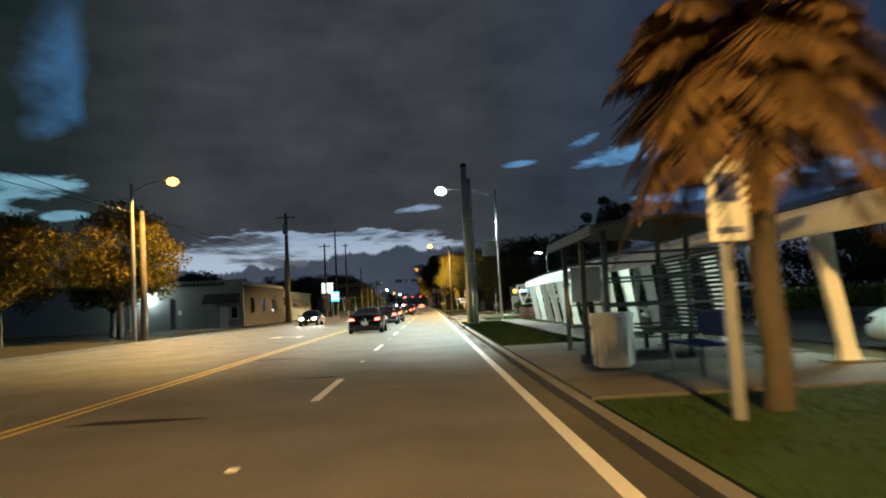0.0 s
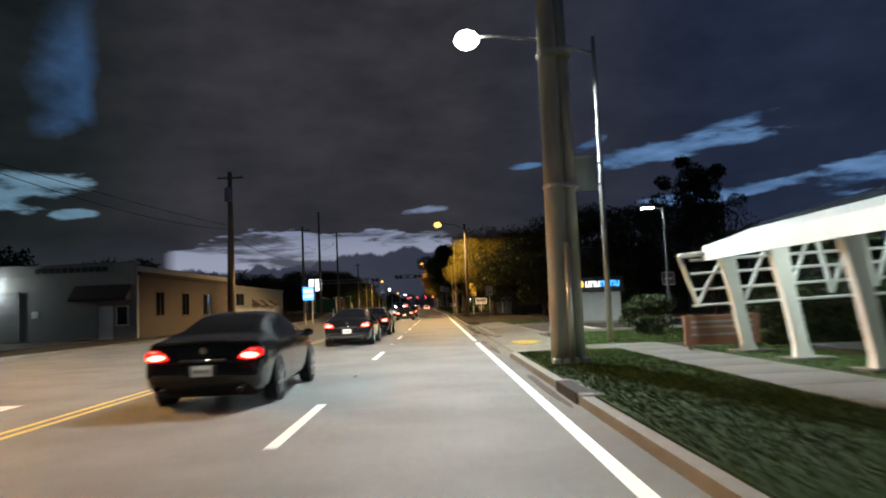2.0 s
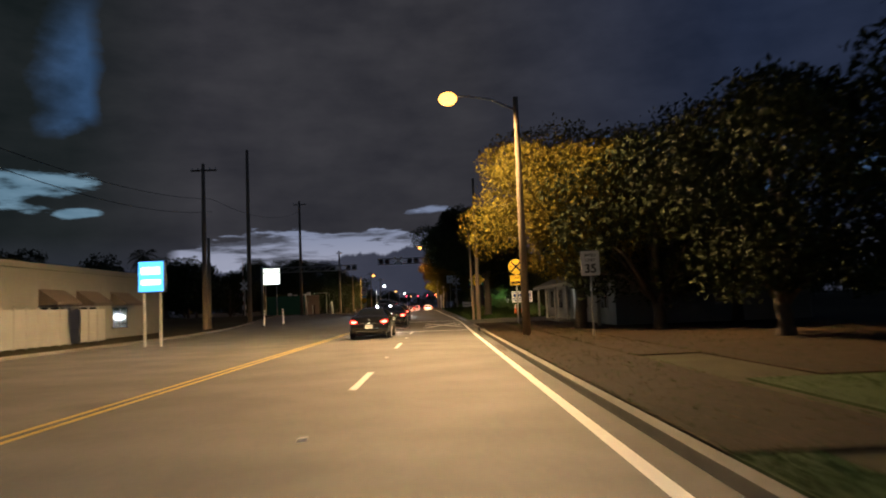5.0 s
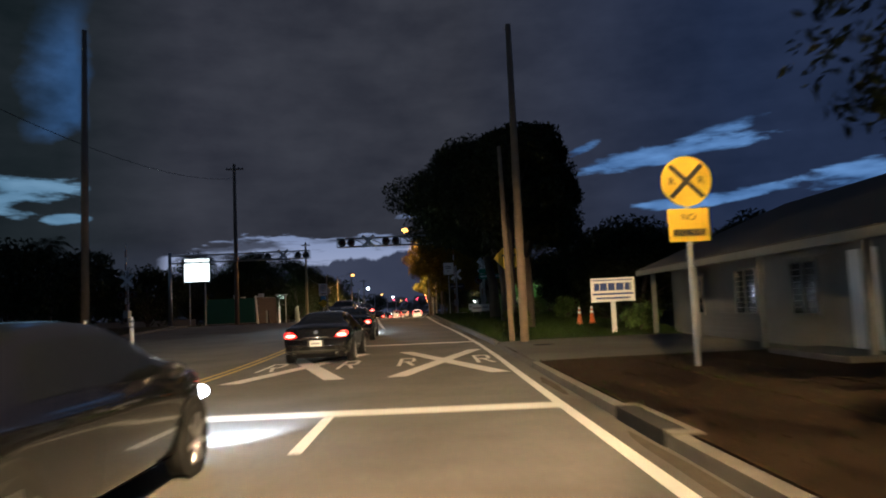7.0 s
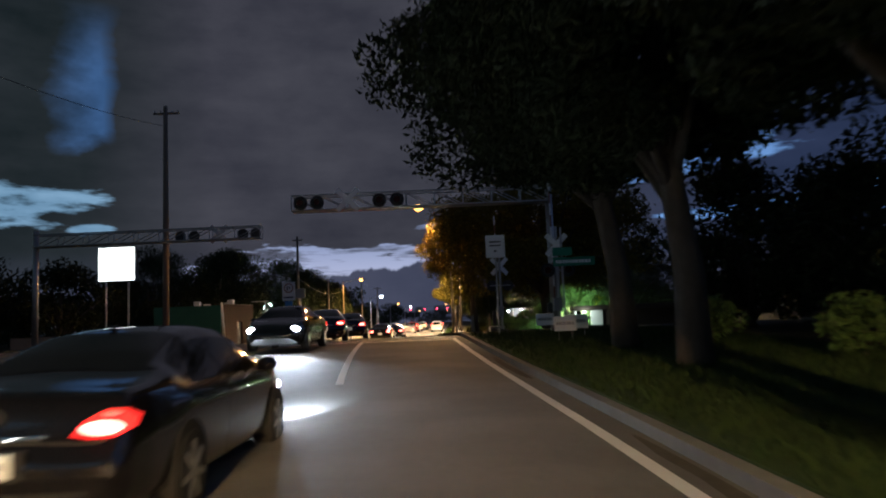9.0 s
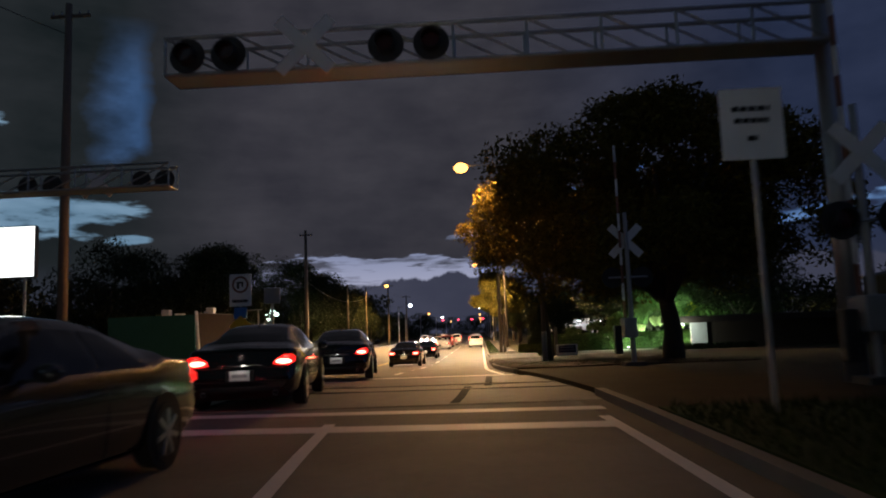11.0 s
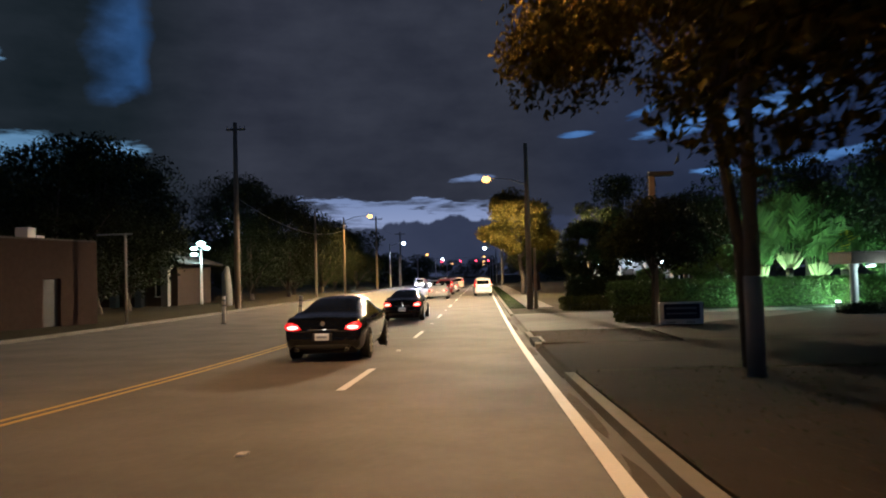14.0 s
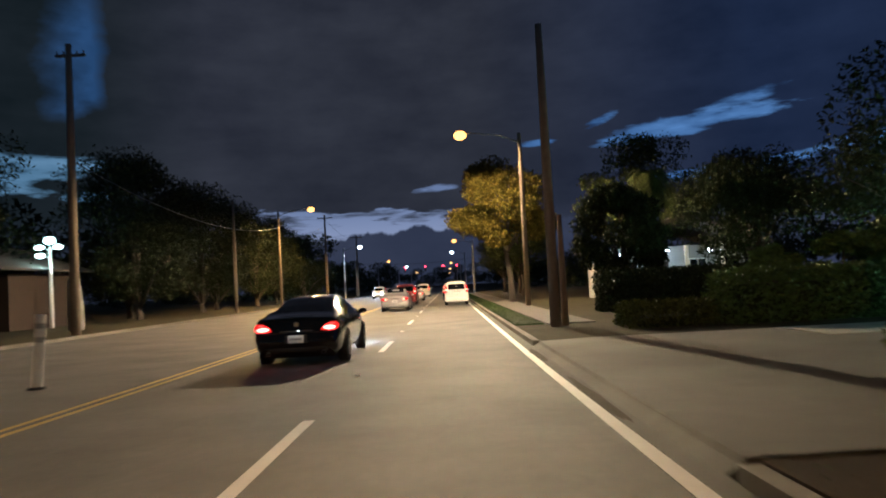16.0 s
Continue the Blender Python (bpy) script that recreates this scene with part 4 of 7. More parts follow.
st = thing("light_pole", 6.45, 197.2, gz(197) + 0.1, "pale square parking light pole with dark head", "light pole")
part("pole", box(-0.1, 0.1, -0.1, 0.1, 0, 5.2, 0.01), M["pole_wood"], st)
part("lamp_head", box(-0.12, 0.75, -0.16, 0.16, 5.2, 5.36, 0.03), M["dark_metal"], st)


def cable(p0, p1, sag, r=0.018):
    p0, p1 = placed(p0), placed(p1)
    pts = [tuple(p0[i] + (p1[i] - p0[i]) * t - (sag * 4 * t * (1 - t) if i == 2 else 0) for i in range(3)) for t in [k / 14 for k in range(15)]]
    ob = mesh_object("overhead_cable", pipe(pts, [r] * 15, 5), M["dark_metal"])
    return tagged(ob, "black sagging overhead cable between poles", "cable", "overhead cables")


cable((-17.5, 36.2, 8.0), (-17.5, 81.5, 8.7), 0.9)
cable((-17.5, 81.5, 8.7), (-17.5, 118.5, 10.3), 1.0)
cable((-17.5, 81.5, 8.2), (-17.5, 118.5, 9.3), 1.2)
cable((-17.5, -14, 8.6), (-17.5, 36.2, 7.9), 0.8)
cable((-17.5, -14, 9.4), (-17.5, 81.5, 9.0), 1.4)
cable((-17.5, 118.5, 10.3), (-16.4, 176.0, 15.8), 1.2)
cable((-17.3, 223, 8.2), (-17.5, 265, 8.4), 1.4, 0.03)
cable((-17.5, 265, 8.8), (-17.5, 294, 11), 1.0)
cable((-17.5, 294, 12), (-17.5, 330, 11.6), 1.0)



def post_sign(x, y, h, label, category="road sign", post=0.03, group=""):
    s = thing("road_sign", x, y, gz(y) + 0.1, label, category, group)
    part("post", box(-post, post, -post * 0.7, post * 0.7, -0.2, h, 0.006), M["steel"], s)
    return s


def text_part(word, size, x, y, z, material, parent, name="lettering", fat=0.0):
    cu = bpy.data.curves.new("lettering", "FONT")
    cu.body, cu.size, cu.align_x, cu.align_y, cu.extrude, cu.offset = word, size, "CENTER", "CENTER", 0.002, fat
    tmp = new("lettering", cu)
    bpy.context.view_layer.update()
    me = bpy.data.meshes.new_from_object(tmp.evaluated_get(bpy.context.evaluated_depsgraph_get()))
    bpy.data.objects.remove(tmp)
    me.materials.clear()
    me.materials.append(material)
    ob = new(name, me)
    ob.parent = parent
    ob.matrix_basis = pose(x, y, z, 90, 0, 0)
    return ob


def bars(parent, x0, x1, y, z, h, n, material, seed=1):
    """A row of plain bars in place of unreadable writing."""
    rng = random.Random(seed)
    x = x0
    while x < x1 - 0.01:
        w = min((x1 - x0) / n * rng.uniform(0.6, 1.3), x1 - x)
        part("writing_bar", box(x, x + w * 0.85, y - 0.003, y, z - h / 2, z + h / 2), material, parent)
        x += w


# speed limit sign
s = post_sign(4.95, 88.2, 2.95, "white speed limit 35 sign on a steel post")
part("sign_panel", box(-0.32, 0.32, -0.05, -0.03, 2.1, 2.95, 0.008), M["sign_white"], s)
text_part("SPEED", 0.15, 0, -0.054, 2.8, M["sign_black"], s)
text_part("LIMIT", 0.15, 0, -0.054, 2.63, M["sign_black"], s)
text_part("35", 0.42, 0, -0.054, 2.33, M["sign_black"], s, fat=0.008)
# railway advance sign
s = post_sign(4.33, 106.2, 3.75, "yellow round railway warning sign with plate below", post=0.045)
bm = bmesh.new()
bmesh.ops.create_cone(bm, cap_ends=True, segments=36, radius1=0.46, radius2=0.46, depth=0.02)
disc = part("sign_disc", bm, M["sign_yellow"], s)
disc.matrix_basis = pose(0, -0.06, 3.38, 90, 0, 0)
for a in (-45, 45):
    ob = part("cross_stroke", box(-0.42, 0.42, -0.004, 0, -0.045, 0.045), M["sign_black"], s)
    ob.matrix_basis = pose(0, -0.072 - 0.002 * (a > 0), 3.38, 0, a, 0)
text_part("R", 0.2, -0.27, -0.074, 3.38, M["sign_black"], s)
text_part("R", 0.2, 0.27, -0.074, 3.38, M["sign_black"], s)
part("sign_plate", box(-0.38, 0.38, -0.06, -0.04, 2.28, 2.88, 0.01), M["sign_yellow"], s)
text_part("NO", 0.17, 0, -0.064, 2.72, M["sign_black"], s)
bars(s, -0.3, 0.3, -0.062, 2.44, 0.13, 9, M["sign_black"], 4)
# yellow diamond
s = post_sign(2.84, 122.4, 3.0, "yellow diamond warning sign on a steel post", post=0.05)
ob = part("sign_panel", box(-0.45, 0.45, -0.01, 0.01, -0.45, 0.45, 0.008), M["sign_yellow"], s)
ob.matrix_basis = pose(0, -0.07, 3.02, 0, 45, 0)
bars(s, -0.28, 0.28, -0.083, 3.12, 0.09, 6, M["sign_black"], 2)
bars(s, -0.2, 0.2, -0.083, 2.95, 0.09, 4, M["sign_black"], 3)
# white square sign by the crossing
s = post_sign(1.0, 145.2, 3.6, "white square sign with small writing on a post")
part("sign_panel", box(-0.36, 0.36, -0.05, -0.03, 2.9, 3.75, 0.01), M["sign_white"], s)
bars(s, -0.22, 0.22, -0.053, 3.5, 0.06, 5, M["sign_black"], 5)
bars(s, -0.2, 0.2, -0.053, 3.36, 0.06, 5, M["sign_black"], 6)
bars(s, -0.06, 0.06, -0.053, 3.15, 0.06, 1, M["sign_black"], 7)
s = post_sign(13.7, 62.3, 2.7, "faded red do not enter sign on a post")
part("sign_panel", box(-0.38, 0.38, -0.05, -0.03, 1.95, 2.7, 0.01), M["sign_white"], s)
part("red_field", box(-0.34, 0.34, -0.056, -0.05, 2.0, 2.66), M["red_board"], s)
part("white_bar", box(-0.24, 0.24, -0.06, -0.056, 2.28, 2.38), M["sign_white"], s)
lt = thing("parking_lamp", 9.6, 49.7, 0.15, "dark pole with a bright white parking lamp", "parking lamp")
part("pole", tube(bmesh.new(), (0, 0, 0), (0, 0, 5.0), 0.07, 0.05, 10), M["dark_metal"], lt)
part("arm", tube(bmesh.new(), (0, 0, 4.9), (-0.6, 0, 5.0), 0.03, n=8), M["dark_metal"], lt)
part("lamp_head", box(-0.95, -0.35, -0.16, 0.16, 4.98, 5.1, 0.03), M["dark_metal"], lt)
part("lamp_glass", box(-0.9, -0.42, -0.13, 0.13, 4.93, 4.985, 0.01), M["led"], lt, "glowing lamp glass")
point_light("parking_light", (8.95, 49.7, 4.9), LED, 150)
lt = thing("parking_lamp", 28.5, 85.0, 0.15, "tall dark pole with two bright white parking lamps", "parking lamp")
part("pole", tube(bmesh.new(), (0, 0, 0), (0, 0, 5.6), 0.08, 0.06, 10), M["dark_metal"], lt)
for k in (-0.5, 0.5):
    part("arm", tube(bmesh.new(), (0, 0, 5.4), (k, 0, 5.5), 0.03, n=8), M["dark_metal"], lt)
    part("lamp_glass", ball(bmesh.new(), (k, -0.1, 5.45), 0.28, 0.15, 0.13, 10), M["led"], lt, "glowing lamp glass", True)
# green street name signs
s = post_sign(3.55, 145.6, 4.0, "green street name blades on a steel post", post=0.04)
part("name_blade", box(-0.35, 0.4, -0.05, -0.03, 2.9, 3.22), M["sign_green"], s)
part("name_blade", box(-0.35, 1.25, -0.055, -0.035, 2.5, 2.84), M["sign_green"], s)
bars(s, -0.25, 1.1, -0.058, 2.67, 0.12, 10, M["sign_white"], 8)
# small signs and posts
s = post_sign(6.25, 60.2, 2.45, "grey back of a small sign on a thin post", post=0.03)
part("sign_panel", box(-0.1, 0.1, -0.08, -0.06, 1.9, 2.45), M["dark_metal"], s)
s = thing("bus_stop_flag", 4.7, 39.8, 0.1, "grey bus stop flag on the thin lamp pole", "bus stop sign")
part("sign_panel", box(-1.02, -0.1, -0.03, 0.0, 4.33, 5.32, 0.01), M["sign_grey"], s)
for bz in (4.5, 5.1):
    part("bracket", box(-0.14, 0.04, -0.02, 0.02, bz, bz + 0.05), M["steel"], s)
# bus stop sign by the palm
s = post_sign(2.86, -1.6, 2.5, "bus stop sign on a thick steel post", "bus stop sign", 0.055)
part("sign_panel", box(-0.17, 0.22, -0.08, -0.05, 1.72, 2.55, 0.02), M["sign_white"], s)
bars(s, -0.1, 0.15, -0.083, 1.83, 0.06, 4, M["blue_ink"], 11)
part("sign_mark", box(-0.08, 0.12, -0.083, -0.08, 2.1, 2.38), M["blue_ink"], s)
# campaign board with lettering bars
s = thing("campaign_sign", 6.05, 118.7, gz(118) + 0.1, "white yard sign with dark blue bars on white posts", "yard sign")
part("post", box(-0.08, 0.08, 0, 0.09, -0.1, 1.3, 0.01), M["white_paint"], s)
part("panel", box(-0.78, 0.78, -0.04, 0.0, 1.15, 2.0, 0.01), M["sign_white"], s)
bars(s, -0.66, 0.66, -0.043, 1.68, 0.26, 5, M["blue_ink"], 13)
part("stripe", box(-0.72, 0.72, -0.043, -0.04, 1.4, 1.46), M["blue_ink"], s)
part("stripe", box(-0.72, 0.72, -0.043, -0.04, 1.9, 1.93), M["blue_ink"], s)
bars(s, -0.6, 0.6, -0.043, 1.28, 0.07, 10, M["blue_ink"], 14)
for x, y in ((3.1, 140.4), (2.6, 144.2), (2.5, 139.0)):
    s = thing("yard_sign", x, y, gz(y) + 0.12, "small white yard sign on wire legs in the grass", "yard sign", "yard signs")
    part("panel", box(-0.32, 0.32, -0.01, 0.01, 0.3, 0.72, 0.004), M["sign_white"], s)
    for k in (-0.2, 0.2):
        part("leg", tube(bmesh.new(), (k, 0, 0), (k, 0, 0.32), 0.008, n=6), M["steel"], s)
    bars(s, -0.26, 0.26, -0.012, 0.52, 0.1, 6, M["sign_grey"], int(x * 10))


def cone_marker(x, y):
    c = thing("traffic_cone", x, y, gz(y) + 0.12, "orange traffic cone with white collars on the grass", "traffic cone", "traffic cones")
    part("base", box(-0.17, 0.17, -0.17, 0.17, 0, 0.04, 0.01), M["orange"], c)
    part("cone", tube(bmesh.new(), (0, 0, 0.04), (0, 0, 0.82), 0.13, 0.03, 16), M["orange"], c, smooth=False)
    part("collar", tube(bmesh.new(), (0, 0, 0.5), (0, 0, 0.63), 0.076, 0.059, 16), M["sign_white"], c)
    part("collar", tube(bmesh.new(), (0, 0, 0.7), (0, 0, 0.8), 0.05, 0.038, 16), M["sign_white"], c)


cone_marker(6.2, 125.4)
cone_marker(6.8, 125.6)
for x, y, l in ((-7.7, 203.0, 0.12), (-12.3, 206.4, 0.02), (-15.0, 124.0, 0.08), (-13.8, 126.0, -0.05)):
    d = thing("delineator_post", x, y, gz(y), "white flexible delineator post with grey bands", "delineator", "delineator posts")
    part("post", tube(bmesh.new(), (0, 0, 0), (l * 1.0, 0, 1.35), 0.09, 0.08, 12), M["white_paint"], d)
    for k in (0.85, 1.1):
        part("band", tube(bmesh.new(), (l * k * 0.74, 0, k), (l * (k + 0.1) * 0.74, 0, k + 0.1), 0.086, 0.085, 12), M["sign_grey"], d)
    part("base", tube(bmesh.new(), (0, 0, 0), (0, 0, 0.05), 0.16, 0.14, 12), M["tyre"], d)


# ---- railway signals ----
def crossbuck(parent, x, y, z, size=1.2):
    for k, a in enumerate((-45, 45)):
        ob = part("crossbuck_board", box(-size / 2, size / 2, -0.012, 0.012, -0.11, 0.11, 0.006), M["sign_white"], parent)
        ob.matrix_basis = pose(x, y - 0.03 * k, z, 0, a, 0)


def flasher(parent, x, y, z, face=-1):
    f = part("flasher_head", tube(bmesh.new(), (x, y, z), (x, y + 0.02 * face, z), 0.3, 0.3, 24), M["dark_metal"], parent)
    part("lens", tube(bmesh.new(), (x, y + 0.021 * face, z), (x, y + 0.1 * face, z), 0.15, 0.15, 18), M["dead_lens"], f)
    part("visor", tube(bmesh.new(), (x, y + 0.02 * face, z), (x, y + 0.24 * face, z), 0.17, 0.16, 18, caps=False), M["dark_metal"], f)


def gantry(xp, xt, y, z, face):
    """A signal bridge arm over the road: mast at xp, tip at xt."""
    g = thing("railway_signal_gantry", xp, y, gz(y), "steel cantilever arm with railway flashers over the road", "railway signal")
    h, L = z - gz(y), xt - xp
    part("mast", pipe([(0, 0, -0.2), (0, 0, h + 0.6)], [0.17, 0.14], 14), M["steel"], g, smooth=True)
    s = 1 if L > 0 else -1
    for dz in (-0.32, 0.32):
        for dy in (-0.3, 0.3):
            part("chord", tube(bmesh.new(), (0, dy, h + dz), (L, dy, h + dz), 0.04, 0.035, 8), M["steel"], g)
    n = 9
    for k in range(n):
        xa, xb = L * k / n, L * (k + 1) / n
        for dy in (-0.3, 0.3):
            part("brace", tube(bmesh.new(), (xa, dy, h - 0.32), (xb, dy, h + 0.32), 0.022, n=6), M["steel"], g)
            part("upright", tube(bmesh.new(), (xb, dy, h - 0.32), (xb, dy, h + 0.32), 0.025, n=6), M["steel"], g)
    for off in (0.4, 1.1, 3.75, 4.5):
        flasher(g, L - s * off, 0.34 * face, h - 0.02, face)
    crossbuck(g, L - s * 2.4, 0.36 * face, h + 0.05, 1.25)
    part("walkway", box(min(0, L), max(0, L), -0.28, 0.28, h - 0.35, h - 0.32), M["steel"], g)
    return g


gantry(3.6, -7.35, 148.6, 6.85, -1)
gantry(-19.5, -7.3, 166.0, 6.8, 1)


def gate(x, y, face, label):
    g = thing("railway_gate", x, y, gz(y) + 0.05, label, "railway gate", "railway gates")
    part("foundation", box(-0.3, 0.3, -0.3, 0.3, 0, 0.18, 0.02), M["concrete"], g)
    part("mast", tube(bmesh.new(), (0, 0, 0.1), (0, 0, 4.4), 0.07, 0.06, 12), M["steel"], g)
    crossbuck(g, 0, 0.12 * face, 3.6)
    for k in (-0.42, 0.42):
        flasher(g, k, 0.14 * face, 2.55, face)
    part("crossbar", tube(bmesh.new(), (-0.55, 0.05 * face, 2.55), (0.55, 0.05 * face, 2.55), 0.03, n=8), M["steel"], g)
    part("gate_motor", box(-0.26, 0.1, -0.3, 0.3, 0.85, 1.4, 0.03), M["sign_grey"], g)
    part("counterweight", box(-0.5, -0.3, -0.12, 0.12, 0.4, 1.2, 0.03), M["dark_metal"], g)
    for i in range(10):
        part("gate_arm_band", box(-0.2, -0.14, -0.02 * 1, 0.06, 1.4 + i * 0.5, 1.88 + i * 0.5), M["sign_white" if i % 2 else "red_board"], g)
    return g


gate(5.5, 166.9, 1, "railway crossbuck mast with raised striped gate")
gate(3.75, 148.2, -1, "railway crossbuck mast with raised striped gate by the trees")
gate(-22.8, 147.3, -1, "railway crossbuck mast with raised striped gate across the road")
# back of signs on the far side
s = post_sign(-7.2, 175.4, 3.45, "grey back of a small road sign on a steel post", post=0.05)
part("sign_panel", box(-0.33, 0.33, -0.06, -0.03, 2.85, 3.5, 0.05), M["sign_grey"], s)
s = post_sign(-6.9, 170.6, 3.2, "white no turn sign over a white diamond marker", post=0.04)
part("sign_panel", box(-0.38, 0.38, -0.06, -0.03, 2.4, 3.5, 0.02), M["sign_white"], s)
bm = bmesh.new()
for k in range(24):
    a, b = k * math.tau / 24, (k + 1) * math.tau / 24
    bm.faces.new([bm.verts.new((r * math.cos(t), 0, r * math.sin(t))) for r, t in ((0.22, a), (0.29, a), (0.29, b), (0.22, b))])
ob = part("red_ring", bm, M["red_board"], s)
ob.location = (0, -0.064, 3.14)
part("turn_mark", box(-0.12, -0.04, -0.065, -0.062, 3.0, 3.24), M["sign_black"], s)
part("turn_mark", box(-0.04, 0.1, -0.065, -0.062, 3.18, 3.24), M["sign_black"], s)
part("turn_mark", box(0.04, 0.1, -0.065, -0.062, 3.06, 3.18), M["sign_black"], s)
bars(s, -0.28, 0.28, -0.063, 2.58, 0.1, 6, M["sign_black"], 21)
part("route_marker", box(-0.22, 0.22, -0.06, -0.03, 1.98, 2.36, 0.04), M["route_blue"], s, "blue route marker")
ob = part("diamond_panel", box(-0.27, 0.27, -0.01, 0.01, -0.27, 0.27), M["sign_yellow"], s, "yellow diamond marker")
ob.matrix_basis = pose(0, -0.05, 1.72, 0, 45, 0)


# ---- trees ----
def leaf_cloud(rng, centres, radii, count, size, hang=0.0):
    """Leaves as small bent blades in uneven clumps. Returns vertices and faces."""
    k = rng.integers(0, len(centres), count)
    d = rng.normal(size=(count, 3))
    d /= np.linalg.norm(d, axis=1)[:, None]
    rad = rng.uniform(0.25, 1.0, count) ** 0.45
    p = centres[k] + d * radii[k] * rad[:, None]
    p += rng.normal(0, 0.06, p.shape) * radii[k]
    a = rng.normal(size=(count, 3))
    a[:, 2] -= hang
    a /= np.linalg.norm(a, axis=1)[:, None]
    b = np.cross(a, rng.normal(size=(count, 3)))
    b /= np.maximum(np.linalg.norm(b, axis=1)[:, None], 1e-6)
    s = size * rng.uniform(0.55, 1.5, count)[:, None]
    v = np.empty((count, 4, 3))
    v[:, 0], v[:, 2] = p - a * s, p + a * s
    mid = p + np.cross(a, b) * s * 0.25
    v[:, 1], v[:, 3] = mid + b * s * 0.45, mid - b * s * 0.45
    return v.reshape(-1, 3), np.arange(count * 4).reshape(-1, 4)


def tree(x, y, h, r, label, leaves=5000, size=0.16, material="leaf", trunk=0.22, clear=0.32, seed=1, lean=0.0, squash=0.8, clumps=26, dense=0.36, flat=False):
    """A broadleaf tree: tapered trunk, limbs, and a crown of many small leaves in clumps."""
    rng = np.random.default_rng(seed)
    t = thing("tree", x, y, gz(y) + 0.1, label, "tree", "roadside trees")
    h0, hc = h * clear, h * (1 + clear) / 2
    centres, radii = [], []
    for i in range(clumps):
        a, e = rng.uniform(0, math.tau), rng.uniform(-0.85, 1.0)
        q = r * math.sqrt(max(0.0, 1 - e * e)) * rng.uniform(0.45, 0.95)
        if flat and e < 0.2:
            q = r * rng.uniform(0.25, 1.0)
        centres.append((lean + q * math.cos(a), q * math.sin(a), hc + e * (h - h0) / 2 * squash * 1.05))
        radii.append(np.array([1, 1, 0.75]) * r * dense * rng.uniform(0.7, 1.3))
    centres, radii = np.array(centres), np.array(radii)
    v, f = leaf_cloud(rng, centres, radii, leaves, size)
    top = (lean * 0.8, 0, hc + (h - h0) * 0.15)
    part("trunk", pipe([(0, 0, -0.3), (lean * 0.15 + trunk * 0.3, 0, h0 * 0.5), (lean * 0.4, 0, h0), (lean * 0.6, 0, hc), top], [trunk * 1.35, trunk, trunk * 0.85, trunk * 0.5, trunk * 0.2], 10), M["bark"], t, smooth=True)
    for i in range(min(9, clumps)):
        c = centres[i]
        s = Vector((lean * 0.4, 0, h0 * rng.uniform(0.85, 1.15)))
        m = s.lerp(Vector(c), 0.5) + Vector((0, 0, 0.06 * h))
        part("limb", pipe([s, m, Vector(c)], [trunk * 0.5, trunk * 0.3, trunk * 0.1], 7), M["bark"], t, smooth=True)
    crown = pydata("crown", v, f, M[material], t)
    return t


def palm(x, y, h, label, fronds=34, length=2.0, droop=0.9, material="leaf", trunk=0.2, seed=1, leaflets=26, category="palm tree", low=1.05):
    rng = np.random.default_rng(seed)
    t = thing("palm_tree", x, y, gz(y) + 0.1, label, category, "palms")
    n = 9
    part("trunk", pipe([(0.03 * math.sin(k), 0.03 * math.cos(2 * k), -0.2 + (h + 0.2) * k / n) for k in range(n + 1)], [trunk * (1.25 if k == 0 else 1.0 + 0.08 * (k % 2)) for k in range(n + 1)], 12), M["bark"], t, smooth=True)
    V, F = [], []
    for i in range(fronds):
        a = i * 2.399 + rng.uniform(-0.2, 0.2)
        up = 1.25 - (1.25 + low) * (i / fronds) + rng.uniform(-0.15, 0.15)
        L = length * rng.uniform(0.8, 1.15)
        d = np.array([math.cos(a), math.sin(a), 0.0])
        side = np.array([-math.sin(a), math.cos(a), 0.0])
        pts = []
        for k in range(9):
            s = k / 8
            pts.append(np.array([0, 0, h]) + d * L * s * math.cos(up * 0.6) * (1 - 0.15 * s) + np.array([0, 0, 1.0]) * L * (math.sin(up) * s - droop * s * s * 0.75))
        for k in range(8):
            w = 0.022 * (1 - k / 9)
            b = len(V)
            V += [pts[k] - side * w, pts[k] + side * w, pts[k + 1] + side * w * 0.9, pts[k + 1] - side * w * 0.9]
            F.append((b, b + 1, b + 2, b + 3))
        for k in range(leaflets):
            s = 0.12 + 0.88 * k / leaflets
            j = min(7, int(s * 8))
            p = pts[j] + (pts[j + 1] - pts[j]) * (s * 8 - j)
            g = (pts[j + 1] - pts[j])
            g = g / np.linalg.norm(g)
            ll = L * 0.32 * math.sin(math.pi * min(1.0, 0.15 + s * 0.85)) + 0.1
            for sg in (-1, 1):
                tip = p + side * sg * ll * 0.75 + g * ll * 0.6 + np.array([0, 0, -0.25 - 0.3 * rng.random()]) * ll
                b = len(V)
                V += [p - g * 0.02, (p + tip) / 2 + g * 0.03, tip, (p + tip) / 2 - g * 0.03]
                F.append((b, b + 1, b + 2, b + 3))
    pydata("crown", V, F, M[material], t)
    return t


